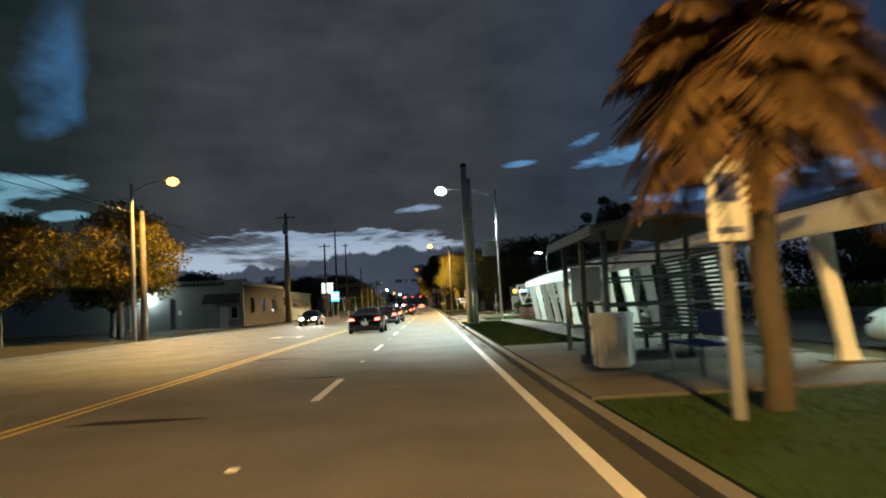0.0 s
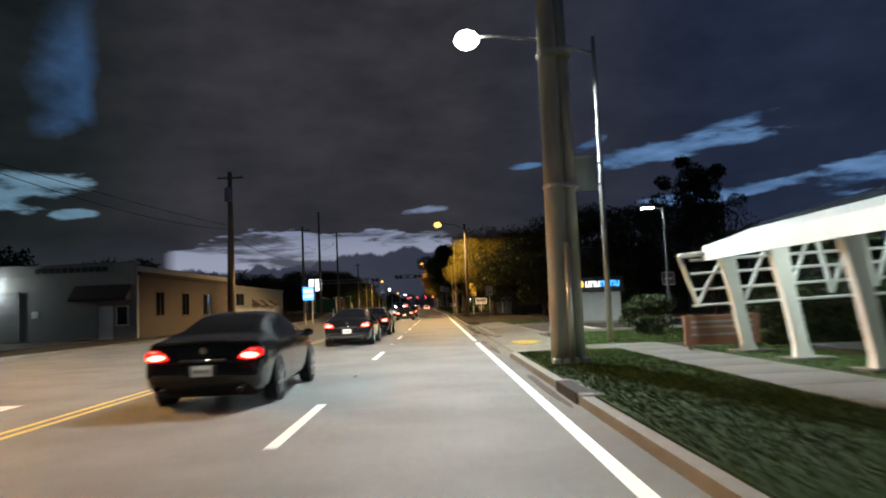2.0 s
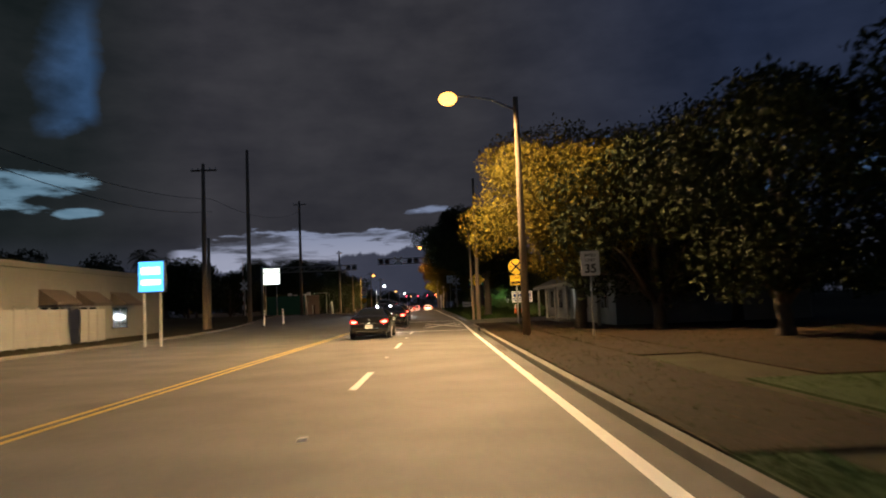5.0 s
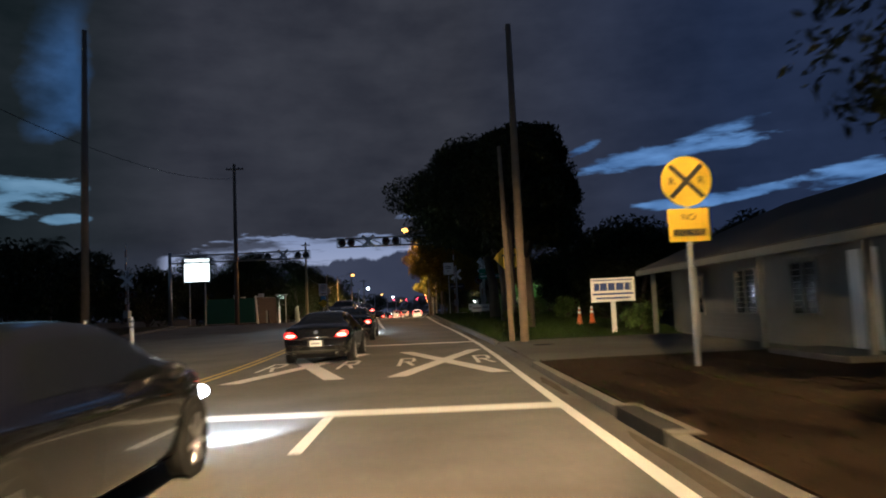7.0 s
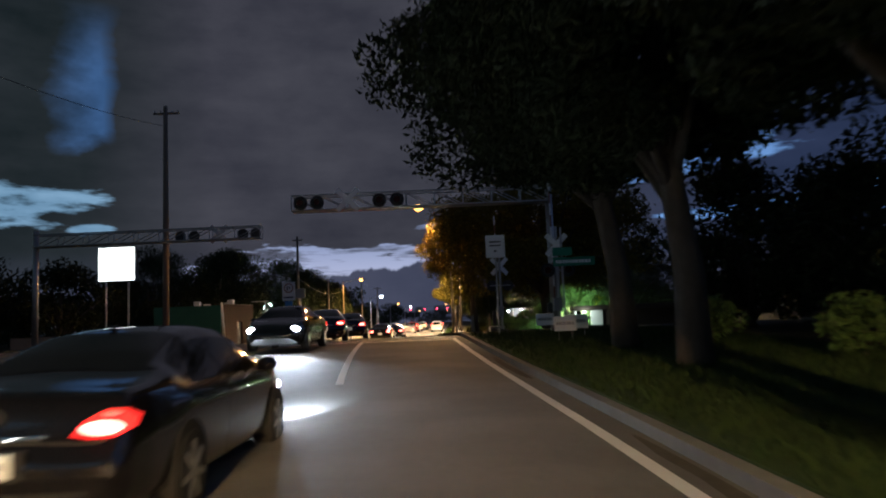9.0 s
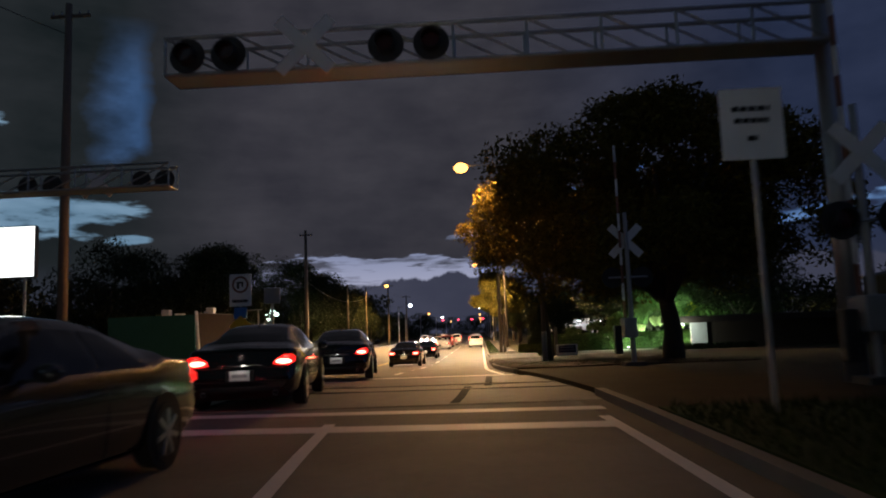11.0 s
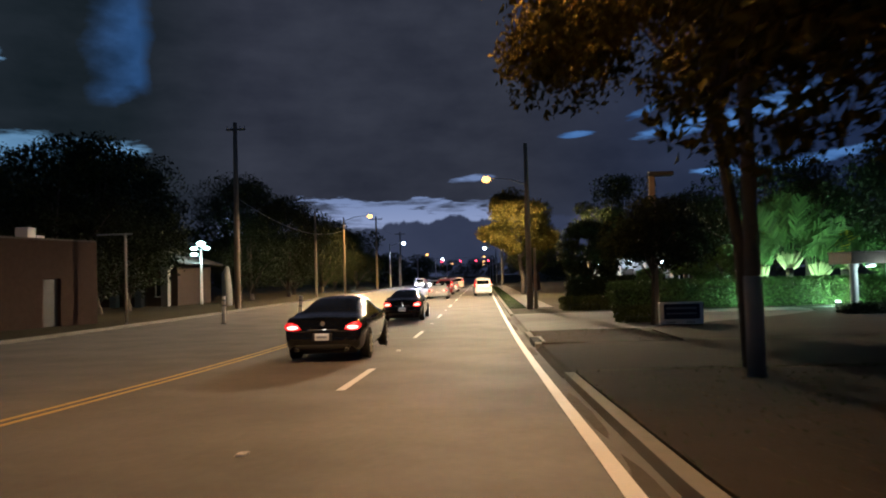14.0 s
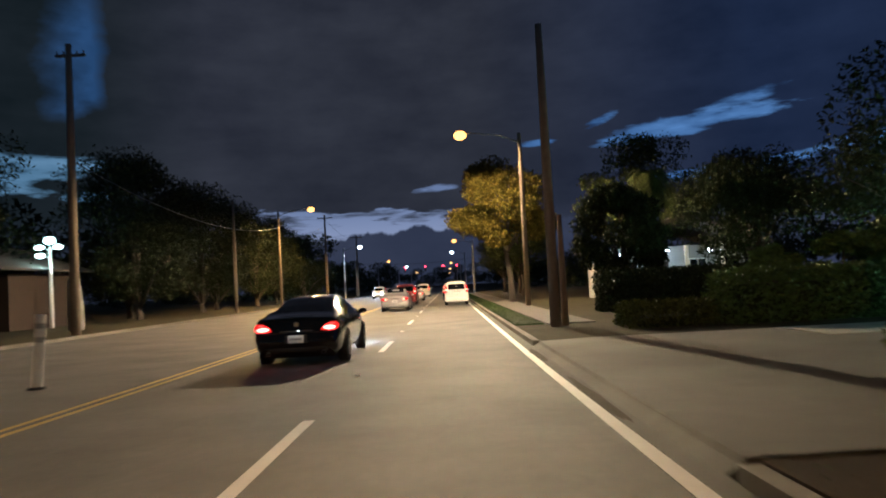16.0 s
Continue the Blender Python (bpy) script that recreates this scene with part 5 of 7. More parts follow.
def hedge(x0, x1, y0, y1, h, label, material="leaf_bright", size=0.07, seed=3):
    g = gz((y0 + y1) / 2) + 0.1
    t = thing("hedge", (x0 + x1) / 2, (y0 + y1) / 2, g, label, "hedge")
    rng = np.random.default_rng(seed)
    a, b = (x1 - x0) / 2, (y1 - y0) / 2
    # dark inner box puts shade into the gaps between the leaves
    part("shade_core", box(-a + 0.3, a - 0.3, -b + 0.3, b - 0.3, 0, h - 0.28, 0.05), M["leaf_dark"], t)
    area = 4 * a * b + 2 * (2 * a + 2 * b) * h
    n = int(min(26000, area * 420))
    face = rng.random(n) * area
    u, w = rng.uniform(-1, 1, n), rng.uniform(-1, 1, n)
    c = np.empty((n, 3))
    top, side = face < 4 * a * b, face < 4 * a * b + 4 * a * h
    sg = np.sign(rng.uniform(-1, 1, n))
    c[:, 0] = np.where(top | side, u * a, sg * a)
    c[:, 1] = np.where(top, w * b, np.where(side, sg * b, u * b))
    c[:, 2] = np.where(top, h, (w + 1) / 2 * h)
    wave = 0.1 * np.sin(c[:, 0] * 2.1 + c[:, 2] * 3) + 0.07 * np.sin(c[:, 1] * 3.3 + c[:, 0] * 4.7)
    c *= (1 - np.abs(wave)[:, None] * 0.12)
    v, f = leaf_cloud(rng, c, np.full((n, 3), 0.2), n, size)
    pydata("foliage", v, f, M[material], t)
    return t


def blade(bm, root, way, side, length, width, bend, rng, cuts=13):
    """A paddle-shaped leaf torn into strips along its rib."""
    up = way.cross(side).normalized()
    rib = [root + way * length * k / cuts - Vector((0, 0, 1)) * bend * (k / cuts) ** 2 for k in range(cuts + 1)]
    for k in range(cuts):
        a, b = rib[k], rib[k + 1]
        w = width * math.sin(math.pi * (0.1 + 0.88 * (k + 0.5) / cuts)) ** 0.6
        for sg in (-1, 1):
            tip = side * sg * w * rng.uniform(0.75, 1.1) + way * w * rng.uniform(0.6, 1.15) + up * w * rng.uniform(-0.3, 0.25)
            vs = [bm.verts.new(p) for p in (a, b, b + tip * 0.98 - way * 0.01, a + tip)]
            bm.faces.new(vs if sg > 0 else vs[::-1])


def fan_palm(x, y, h, length, tilt, turn, seed, yellow=False):
    """A garden palm whose pale leaf stems overlap in one upright fan."""
    rng = random.Random(seed)
    t = thing("palm_tree", x, y, gz(y) + 0.08, "fan palm with pale overlapping stems lit from below", "palm tree", "fan palms", turn)
    part("trunk", pipe([(0, 0, -0.2), (0, 0, h * 0.6), (0, 0, h + 0.15)], [0.19, 0.16, 0.2], 12), M["bark"], t, smooth=True)
    n = 13
    for k in range(n):
        a = radians(tilt + (k - (n - 1) / 2) * 6.2 + rng.uniform(-2, 2))
        way = Vector((math.sin(a), rng.uniform(-0.12, 0.05), math.cos(a))).normalized()
        root = Vector((math.sin(a) * 0.1, 0.02 * (k % 2), h))
        sheath, stem = 1.0 * rng.uniform(0.9, 1.1), length * rng.uniform(0.28, 0.4)
        s = Vector((way.z, 0, -way.x)).normalized()
        f = way.cross(s)

        def limb(rows):
            out, rings = bmesh.new(), []
            for d, w, e in rows:
                c = root + way * d + f * 0.02 * (k % 3)
                rings.append([out.verts.new(c + s * w * math.cos(q) + f * e * math.sin(q)) for q in (0, 1.05, 2.09, 3.14, 4.19, 5.24)])
            for p, q in zip(rings, rings[1:]):
                for i in range(6):
                    out.faces.new((p[i], p[(i + 1) % 6], q[(i + 1) % 6], q[i]))
            return out
        part("leaf_sheath", limb([(0, 0.06, 0.05), (sheath * 0.45, 0.13, 0.06), (sheath * 0.85, 0.1, 0.05), (sheath, 0.05, 0.03)]), M["stem"], t, "pale yellowish leaf sheath", True)
        part("leaf_stem", limb([(sheath * 0.8, 0.045, 0.03), (stem + 0.4, 0.03, 0.025), (length, 0.01, 0.01)]), M["leaf_bright"], t, "", True)
        leaf = bmesh.new()
        wide = Vector((way.z, rng.uniform(-0.6, 0.6), -way.x)).normalized()
        blade(leaf, root + way * max(stem, sheath * 0.95), way, wide, length - stem, 0.5 * length / 4 + 0.1, abs(math.sin(a)) * 1.2 + 0.3, rng, 17)
        part("leaf_blade", leaf, M["leaf_yellow" if yellow and k == n - 4 else "leaf_bright"], t)
    return t


# street trees, first stretch
for i, (x, y, h, r) in enumerate([(-20.2, 39.0, 8.6, 4.0), (-24.5, 33.0, 7.2, 3.8), (-23.5, 45.5, 6.2, 2.9), (-29.0, 40.0, 8.0, 4.0), (-33, 32, 8.5, 4.5)]):
    tree(x, y, h, r, "leafy street tree lit orange by the lamp", 12000, 0.12, "leaf_lamplit" if i < 2 else "leaf", 0.2, 0.3, 11 + i)
palm(3.42, -1.2, 3.75, "stout palm with shaggy hanging dry fronds", 70, 1.7, 0.95, "frond_dry", 0.14, 5, 34, low=0.5)
for i, (x, y, h, r) in enumerate([(9.5, 84, 7.5, 3.8), (13, 78, 8.5, 4.4), (8.5, 92.5, 8.2, 4.2), (13.5, 97, 10.0, 5.0), (9.5, 101, 9.5, 4.2), (19, 88, 10, 5.2), (19.5, 76, 9, 4.6), (25, 92, 9, 5), (33, 92, 8, 4.5)]):
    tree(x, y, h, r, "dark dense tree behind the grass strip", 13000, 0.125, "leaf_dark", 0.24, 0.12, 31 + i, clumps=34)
for i, (x, y, h) in enumerate([(22.5, 84.0, 13.5), (26.5, 85, 12.8), (24.5, 88, 14)]):
    tree(x, y, h, 2.3, "tall thin tree against the evening sky", 6000, 0.11, "leaf_dark", 0.16, 0.45, 51 + i, clumps=16, squash=1.0)
for i, (x, y) in enumerate([(13.0, 42.5), (16.5, 62.5), (12.0, 66)]):
    tree(x, y, 3.4, 1.6, "small dark shrub tree", 2400, 0.11, "leaf_dark", 0.07, 0.25, 61 + i)
tree(6.9, 43.2, 1.25, 0.85, "round clipped shrub on the grass", 3600, 0.06, "leaf_dark", 0.04, 0.02, 66, squash=0.9)
hedge(7.6, 13.0, 36.6, 38.2, 1.25, "dark clipped hedge at the end of the arcade", "leaf_dark", 0.07, 4)
hedge(11.5, 26, 8, 9.6, 1.0, "clipped hedge in the parking lot", "leaf", 0.08, 5)
hedge(11.5, 26, 27, 28.6, 1.0, "clipped hedge in the parking lot", "leaf", 0.08, 6)
for i, (x, y, h) in enumerate([(34, 44, 9.5), (38, 30, 9), (45, 52, 10), (36, 14, 8)]):
    tree(x, y, h, 4.2, "dark tree behind the parking lot", 9000, 0.13, "leaf_dark", 0.22, 0.25, 71 + i)
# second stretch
tree(5.9, 95.4, 9.0, 4.8, "leafy tree lit yellow by the street lamp", 42000, 0.085, "leaf_lamplit", 0.24, 0.27, 81, clumps=70, dense=0.3)
tree(11.5, 103.5, 8.0, 4.0, "dark tree behind the house roof", 4200, 0.17, "leaf_dark", 0.22, 0.3, 82)
for i, (x, y, h, r, ln) in enumerate([(3.75, 124.6, 8.8, 2.7, 0.1), (3.6, 131.3, 9.5, 3.9, -0.5), (3.4, 135.6, 10.5, 4.6, -1.0)]):
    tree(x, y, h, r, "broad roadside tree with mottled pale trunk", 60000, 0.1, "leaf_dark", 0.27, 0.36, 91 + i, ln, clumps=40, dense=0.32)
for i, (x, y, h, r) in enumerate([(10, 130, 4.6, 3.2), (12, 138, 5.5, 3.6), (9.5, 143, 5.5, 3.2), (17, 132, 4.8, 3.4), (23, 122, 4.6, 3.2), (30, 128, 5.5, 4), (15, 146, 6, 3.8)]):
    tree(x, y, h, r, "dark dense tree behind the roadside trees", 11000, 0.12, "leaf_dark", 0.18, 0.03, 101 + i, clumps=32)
for i, (x, y) in enumerate([(7.2, 119.5), (6.8, 131.5), (6.0, 137.0)]):
    tree(x, y, 1.1, 0.75, "low leafy shrub in the grass", 1200, 0.08, "leaf_bright", 0.03, 0.1, 111 + i)
tree(2.6, 120.2, 7.6, 1.7, "slim roadside tree with a bushy foot", 9000, 0.1, "leaf_dark", 0.12, 0.55, 118, 0.3, clumps=20)
tree(2.75, 120.0, 1.1, 0.5, "low leafy shrub in the grass", 900, 0.08, "leaf", 0.03, 0.1, 119)
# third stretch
tree(9.4, 177.8, 11.4, 7.5, "huge dark tree spreading over the roadside", 78000, 0.12, "leaf_lamplit", 0.38, 0.22, 121, -0.3, clumps=130, dense=0.2, flat=True)
tree(4.8, 183.7, 9.8, 3.4, "leafy tree lit orange by the street lamp", 34000, 0.075, "leaf_lamplit", 0.1, 0.42, 122, -1.1, clumps=60, dense=0.28)
tree(4.2, 239.0, 9.4, 4.0, "tree lit bright yellow by the street lamp", 20000, 0.12, "leaf_lamplit", 0.18, 0.36, 124, -0.7, clumps=30, dense=0.3)
for i, (x, y, h, r) in enumerate([(7.0, 258, 9, 3.4), (8, 272, 9, 3.6), (7.5, 288, 8.5, 3.5), (13, 238, 10.8, 3.6), (17, 215, 8.5, 4.6), (23, 208, 8.8, 4.8), (27, 218, 8.5, 5), (16, 228, 7.5, 3.6), (8.2, 224, 5.6, 2.2), (20, 240, 9, 4.5)]):
    tree(x, y, h, r, "dark garden tree behind the hedge", 14000, 0.11, "leaf_dark" if i not in (0, 3) else "leaf", 0.22, 0.22, 131 + i, clumps=32)
palm(10.2, 226.0, 6.4, "palm with hanging brown skirt of fronds", 50, 1.7, 1.4, "leaf", 0.2, 9, 24)
tree(6.15, 196.5, 4.2, 1.7, "small leafy tree beside the light pole", 7000, 0.08, "leaf_dark", 0.06, 0.42, 151, 0.2)
for i, (x, y, h, L, tilt, turn) in enumerate([(15.3, 210.9, 1.1, 2.6, -18, 12), (16.7, 210.8, 1.75, 4.4, 3, -8), (18.2, 211.0, 1.15, 3.8, 14, 5), (20.3, 212.4, 1.6, 4.4, 8, 20), (18.9, 213.6, 3.0, 4.2, -6, -15)]):
    fan_palm(x, y, h, L, tilt, turn, 161 + i, yellow=i == 2)
for i, (x, y, h, r) in enumerate([(13.3, 210.4, 3.1, 1.25), (11.2, 210.6, 2.5, 1.1), (22.5, 211.5, 4.5, 1.8), (9.3, 211.0, 2.0, 0.9)]):
    tree(x, y, h, r, "loose garden shrub lit by a ground lamp", 2200, 0.13, "leaf_bright", 0.05, 0.12, 171 + i, clumps=22, dense=0.3)
hedge(6.8, 24.0, 208.3, 209.6, 1.3, "long clipped green hedge beside the driveway", "leaf_bright", 0.07, 7)
hedge(14.3, 21.0, 199.6, 200.6, 0.3, "low dark planting before the porch", "leaf_dark", 0.07, 12)
hedge(4.6, 6.7, 208.6, 210.6, 0.55, "low clipped hedge at the driveway corner", "leaf", 0.06, 8)
hedge(5.4, 7.2, 197.8, 199.0, 0.5, "low clipped hedge beside the sign", "leaf", 0.06, 9)
hedge(6.0, 12.0, 218.0, 220.0, 1.5, "dark clipped hedge along the sidewalk", "leaf_dark", 0.08, 10)
# far side of the road
for i, (x, y, h, r) in enumerate([(-25, 213, 8.0, 4.6), (-31, 208, 8.4, 4.8), (-35, 221, 9.2, 4.4), (-25.0, 222, 9.0, 3.6), (-22.5, 242, 9.2, 4.2), (-25, 246, 10, 4.6), (-22, 254, 8.8, 4), (-24, 264, 9, 4.4), (-23, 276, 8.5, 4.2), (-24, 290, 8.5, 4.4), (-24.5, 217, 8.6, 4.2), (-30, 232, 10, 4.5), (-23, 305, 8, 4)]):
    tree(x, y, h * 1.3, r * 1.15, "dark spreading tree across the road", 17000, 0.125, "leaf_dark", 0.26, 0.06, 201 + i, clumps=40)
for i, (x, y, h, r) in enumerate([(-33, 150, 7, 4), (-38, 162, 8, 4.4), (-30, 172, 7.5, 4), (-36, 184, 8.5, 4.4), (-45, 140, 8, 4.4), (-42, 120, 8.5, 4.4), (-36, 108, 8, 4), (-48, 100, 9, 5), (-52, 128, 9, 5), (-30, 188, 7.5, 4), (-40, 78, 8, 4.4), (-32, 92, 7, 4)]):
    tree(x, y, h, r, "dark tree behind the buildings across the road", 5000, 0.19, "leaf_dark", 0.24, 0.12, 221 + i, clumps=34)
for i, (x, y, h) in enumerate([(-34, 146, 7.5), (-31, 152, 7.0), (-37, 98, 6.5)]):
    palm(x, y, h, "palm against the evening sky", 26, 2.2, 0.9, "leaf_dark", 0.16, 241 + i, 18)


def far_woods(x0, x1, y0, y1, h, seed):
    """A far wood too dense to count, as one mass of leaves."""
    rng = np.random.default_rng(seed)
    n = 90
    c = np.stack([rng.uniform(x0, x1, n), rng.uniform(y0, y1, n), rng.uniform(0.2, 1.0, n) * h * rng.uniform(0.6, 1.1, n)], 1)
    v, f = leaf_cloud(rng, c, np.tile([[4.5, 5.5, 2.4]], (n, 1)), 26000, 0.42)
    return tagged(pydata("far_woods", v, f, M["leaf_dark"]), "dark far woods along the horizon", "woods", kind="stuff")


far_woods(-90, -24, 310, 480, 10, 1)
far_woods(14, 80, 300, 480, 9, 2)
far_woods(-120, -40, 200, 310, 11, 3)
far_woods(34, 110, 110, 300, 10, 4)
far_woods(-110, -60, 40, 200, 10, 5)
far_woods(-60, 60, 640, 760, 14, 6)
far_woods(55, 120, -40, 110, 9, 7)


# ---- buildings ----
def wall_box(name, x0, x1, y0, y1, z0, z1, material, parent, label=""):
    return part(name, box(x0, x1, y0, y1, z0, z1), M[material], parent, label)


def window(parent, x0, x1, z0, z1, y, axis="y", face=-1, frame="white_paint", panes=2):
    """A framed window on a wall: frame bars, sill and panes set back. The wall's plane is y (or x)."""
    w = new("window")
    w.parent = parent

    def b(a0, a1, d0, d1, c0, c1):
        lo, hi = sorted((y + face * d0, y + face * d1))
        return box(a0, a1, lo, hi, c0, c1) if axis == "y" else box(lo, hi, a0, a1, c0, c1)

    t = 0.06
    part("window_frame", b(x0, x1, 0.0, 0.05, z1 - t, z1), M[frame], w)
    part("window_sill", b(x0 - 0.05, x1 + 0.05, 0.0, 0.09, z0 - t, z0), M[frame], w)
    for k in range(panes + 1):
        xx = x0 + (x1 - x0 - t) * k / panes
        part("mullion", b(xx, xx + t, 0.0, 0.045, z0, z1 - t), M[frame], w)
    for k in range(panes):
        xa = x0 + (x1 - x0 - t) * k / panes + t
        xb = x0 + (x1 - x0 - t) * (k + 1) / panes
        part("pane", b(xa, xb, 0.005, 0.018, z0, z1 - t), M["glass"], w)
    return w


# white workshop with roller door and brown wing
g = 0.15
wk = thing("workshop_building", -30.0, 65.5, g, "white flat-roofed workshop with roller door and awning", "building")
wall_box("front_block", -14, 11.0, 0, 20.5, -0.2, 4.6, "white_wall", wk)
wall_box("parapet", -14.08, 11.06, -0.1, 0.0, 4.1, 4.85, "white_wall", wk)
wall_box("side_wing", 11.004, 11.03, 0.4, 20.5, -0.2, 4.0, "brown_wall", wk, "brown plaster side wall")
wall_box("side_coping", 10.9, 11.2, 0.2, 20.6, 4.0, 4.22, "brown_wall", wk)
door = part("roller_door", box(-0.3, 3.5, -0.06, -0.004, 0.02, 3.05), M["shutter"], wk, "grey ribbed roller door")
for k in range(12):
    part("door_rib", box(-0.28, 3.48, -0.085, -0.06, 0.15 + k * 0.24, 0.27 + k * 0.24), M["shutter"], door)
for a, b in ((-0.45, -0.3), (3.5, 3.65)):
    wall_box("door_jamb", a, b, -0.1, -0.004, 0, 3.2, "white_wall", wk)
wall_box("door_lintel", -0.45, 3.65, -0.1, -0.004, 3.05, 3.2, "white_wall", wk)
part("awning", prism([(0, 3.45), (-0.9, 2.6), (-0.9, 2.45), (0, 2.45)], 7.1, 10.7, "x"), M["awning"], wk, "brown canvas awning")
wall_box("entrance_door", 8.6, 9.5, -0.04, -0.004, 0.0, 2.1, "white_paint", wk)
wall_box("entrance_frame", 8.5, 8.6, -0.07, -0.004, 0.0, 2.2, "grey_wall", wk)
window(wk, 9.7, 10.5, 0.9, 2.1, 0, panes=1)
for k in range(11):
    wall_box("facade_letter", 4.7 + k * 0.42, 5.02 + k * 0.42, -0.16, -0.1, 4.3, 4.6, "dark_metal", wk)
wall_box("facade_emblem", 9.7, 10.7, -0.16, -0.1, 4.25, 4.75, "sign_grey", wk)
wall_box("notice", 4.4, 4.8, -0.03, -0.004, 1.5, 1.95, "sign_white", wk)
wl = part("wall_lamp", box(1.2, 1.8, -0.35, -0.1, 3.75, 4.0, 0.04), M["dark_metal"], wk)
part("lamp_glass", ball(bmesh.new(), (1.5, -0.3, 3.72), 0.26, 0.16, 0.12, 10), M["led"], wl, "glowing white lamp glass", True)
point_light("wall_light", (-28.5, 65.0, g + 3.5), LED, 420)
for a, b in ((3, 4.5), (8, 9.5), (13, 14.5)):
    window(wk, a, b, 1.4, 3.0, 11.03, axis="x", face=1, frame="brown_wall")
wall_box("roof", -14, 11, 0.02, 20.5, 4.6, 4.62, "roof", wk)
# low white shop with dark awnings
sb = thing("shop_building", -20.5, 103.0, 0.15, "low pale shop with dark awnings and flat roof", "building")
wall_box("block", -12, 0, -15, 13, -0.2, 3.9, "shop_wall", sb)
wall_box("cornice", -12.1, 0.14, -15.1, 13.1, 3.9, 4.2, "shop_wall", sb)
for k, (a, b) in enumerate(((-3, -0.5), (0.8, 3.3), (5, 7.5))):
    part("awning", prism([(0.0, 2.9), (0.95, 2.2), (0.95, 2.05), (0.0, 2.05)], a, b, "y"), M["awning"], sb, "dark shop awning")
    window(sb, a + 0.2, b - 0.2, 0.7, 2.0, 0.0, axis="x", face=1, frame="dark_metal")
window(sb, -9.5, -6.5, 2.2, 3.4, 0.0, axis="x", face=1, frame="dark_metal")
wall_box("chimney", -4, -3.2, -12, -11.2, 4.2, 5.4, "grey_wall", sb)
for k in range(18):
    f = thing("fence_panel", -18.6, 86.5 + k * 0.95, 0.2, "pale weathered wooden fence panel", "fence", "fence panels")
    part("board", box(-0.02, 0.02, -0.45, 0.45, 0.05, 1.75, 0.005), M["grey_wall"], f)
    part("post", box(-0.05, 0.05, -0.5, -0.42, 0, 1.85, 0.005), M["grey_wall"], f)


def lit_sign(x, y, z, w, h, face, label, post=True, bars_mat=None, seed=1):
    s = thing("lit_sign", x, y, gz(y) + 0.1, label, "lit sign", "lit signs")
    z -= gz(y) + 0.1
    part("cabinet", box(-w / 2, w / 2, 0, 0.3, z - h / 2, z + h / 2, 0.03), M["dark_metal"], s)
    part("face", box(-w / 2 + 0.05, w / 2 - 0.05, -0.03, 0.0, z - h / 2 + 0.05, z + h / 2 - 0.05), M[face], s, "glowing sign face")
    if post:
        for k in (-0.3, 0.3):
            part("post", tube(bmesh.new(), (k * w, 0.15, -0.2), (k * w, 0.15, z - h / 2), 0.07, n=10), M["steel"], s)
    if bars_mat:
        bars(s, -w * 0.36, w * 0.36, -0.033, z + h * 0.18, h * 0.22, 4, M[bars_mat], seed)
        bars(s, -w * 0.36, w * 0.36, -0.033, z - h * 0.18, h * 0.16, 5, M[bars_mat], seed + 1)
    return s


lit_sign(-13.8, 97.4, 3.3, 1.25, 1.5, "blue_glow", "glowing blue and white shop sign on posts", True, "white_glow", 5)
lit_sign(-21.7, 180.2, 6.8, 2.75, 2.55, "lightbox", "tall glowing white sign cabinet on posts", True)
# house with low eaves
hs = thing("house", 11.0, 108.0, gz(108) + 0.1, "low grey house with wide dark roof and porch", "house")
wall_box("wall", -3.1, 6, -11, 9.9, -0.1, 2.35, "grey_wall", hs)
part("roof", prism([(-4.0, 2.2), (1.5, 4.3), (7, 2.2), (7, 2.32), (1.5, 4.5), (-4.0, 2.34)], -11.8, 10.8, "y"), M["roof"], hs)
part("gutter_board", box(-4.06, -3.98, -11.8, 10.8, 2.12, 2.3), M["grey_wall"], hs)
part("gable_wall", prism([(-3.0, 2.35), (1.5, 4.1), (6, 2.35)], 9.6, 9.8, "y"), M["grey_wall"], hs)
for k in (-10.6, -6.5, -2.4, 1.7, 5.8, 9.6):
    part("porch_post", box(-3.9, -3.76, k - 0.07, k + 0.07, 0, 2.2, 0.01), M["grey_wall"], hs)
for a, b in ((-9.5, -8), (-4.8, -3.4), (0.5, 1.7), (3.4, 4.8), (7.0, 8.2)):
    window(hs, a, b, 0.8, 2.0, -3.1, axis="x", face=-1, frame="grey_wall")
wall_box("front_door", -3.16, -3.104, -1.6, -0.7, 0.0, 2.05, "white_paint", hs)
wall_box("porch_step", -4.4, -3.2, -2.6, 0.3, 0.0, 0.14, "concrete", hs)
for k in range(16):
    wall_box("siding_strip", -3.125, -3.1, -11, 9.9, 0.1 + k * 0.14, 0.11 + k * 0.14, "grey_wall", hs)
# bank sign block
bs = thing("bank_sign", 9.15, 61.2, 0.12, "white sign block with glowing orange disc and blue letters", "lit sign")
part("base", box(-1.25, 1.35, -0.1, 0.25, 0, 1.68, 0.02), M["white_wall"], bs)
part("head", box(-1.35, 1.5, -0.2, 0.35, 1.69, 2.55, 0.04), M["dark_metal"], bs, "dark sign head")
bm = bmesh.new()
bmesh.ops.create_cone(bm, cap_ends=True, segments=28, radius1=0.2, radius2=0.2, depth=0.04)
ob = part("disc", bm, M["orange_glow"], bs, "glowing orange disc")
ob.matrix_basis = pose(-0.95, -0.22, 2.14, 90, 0, 0)
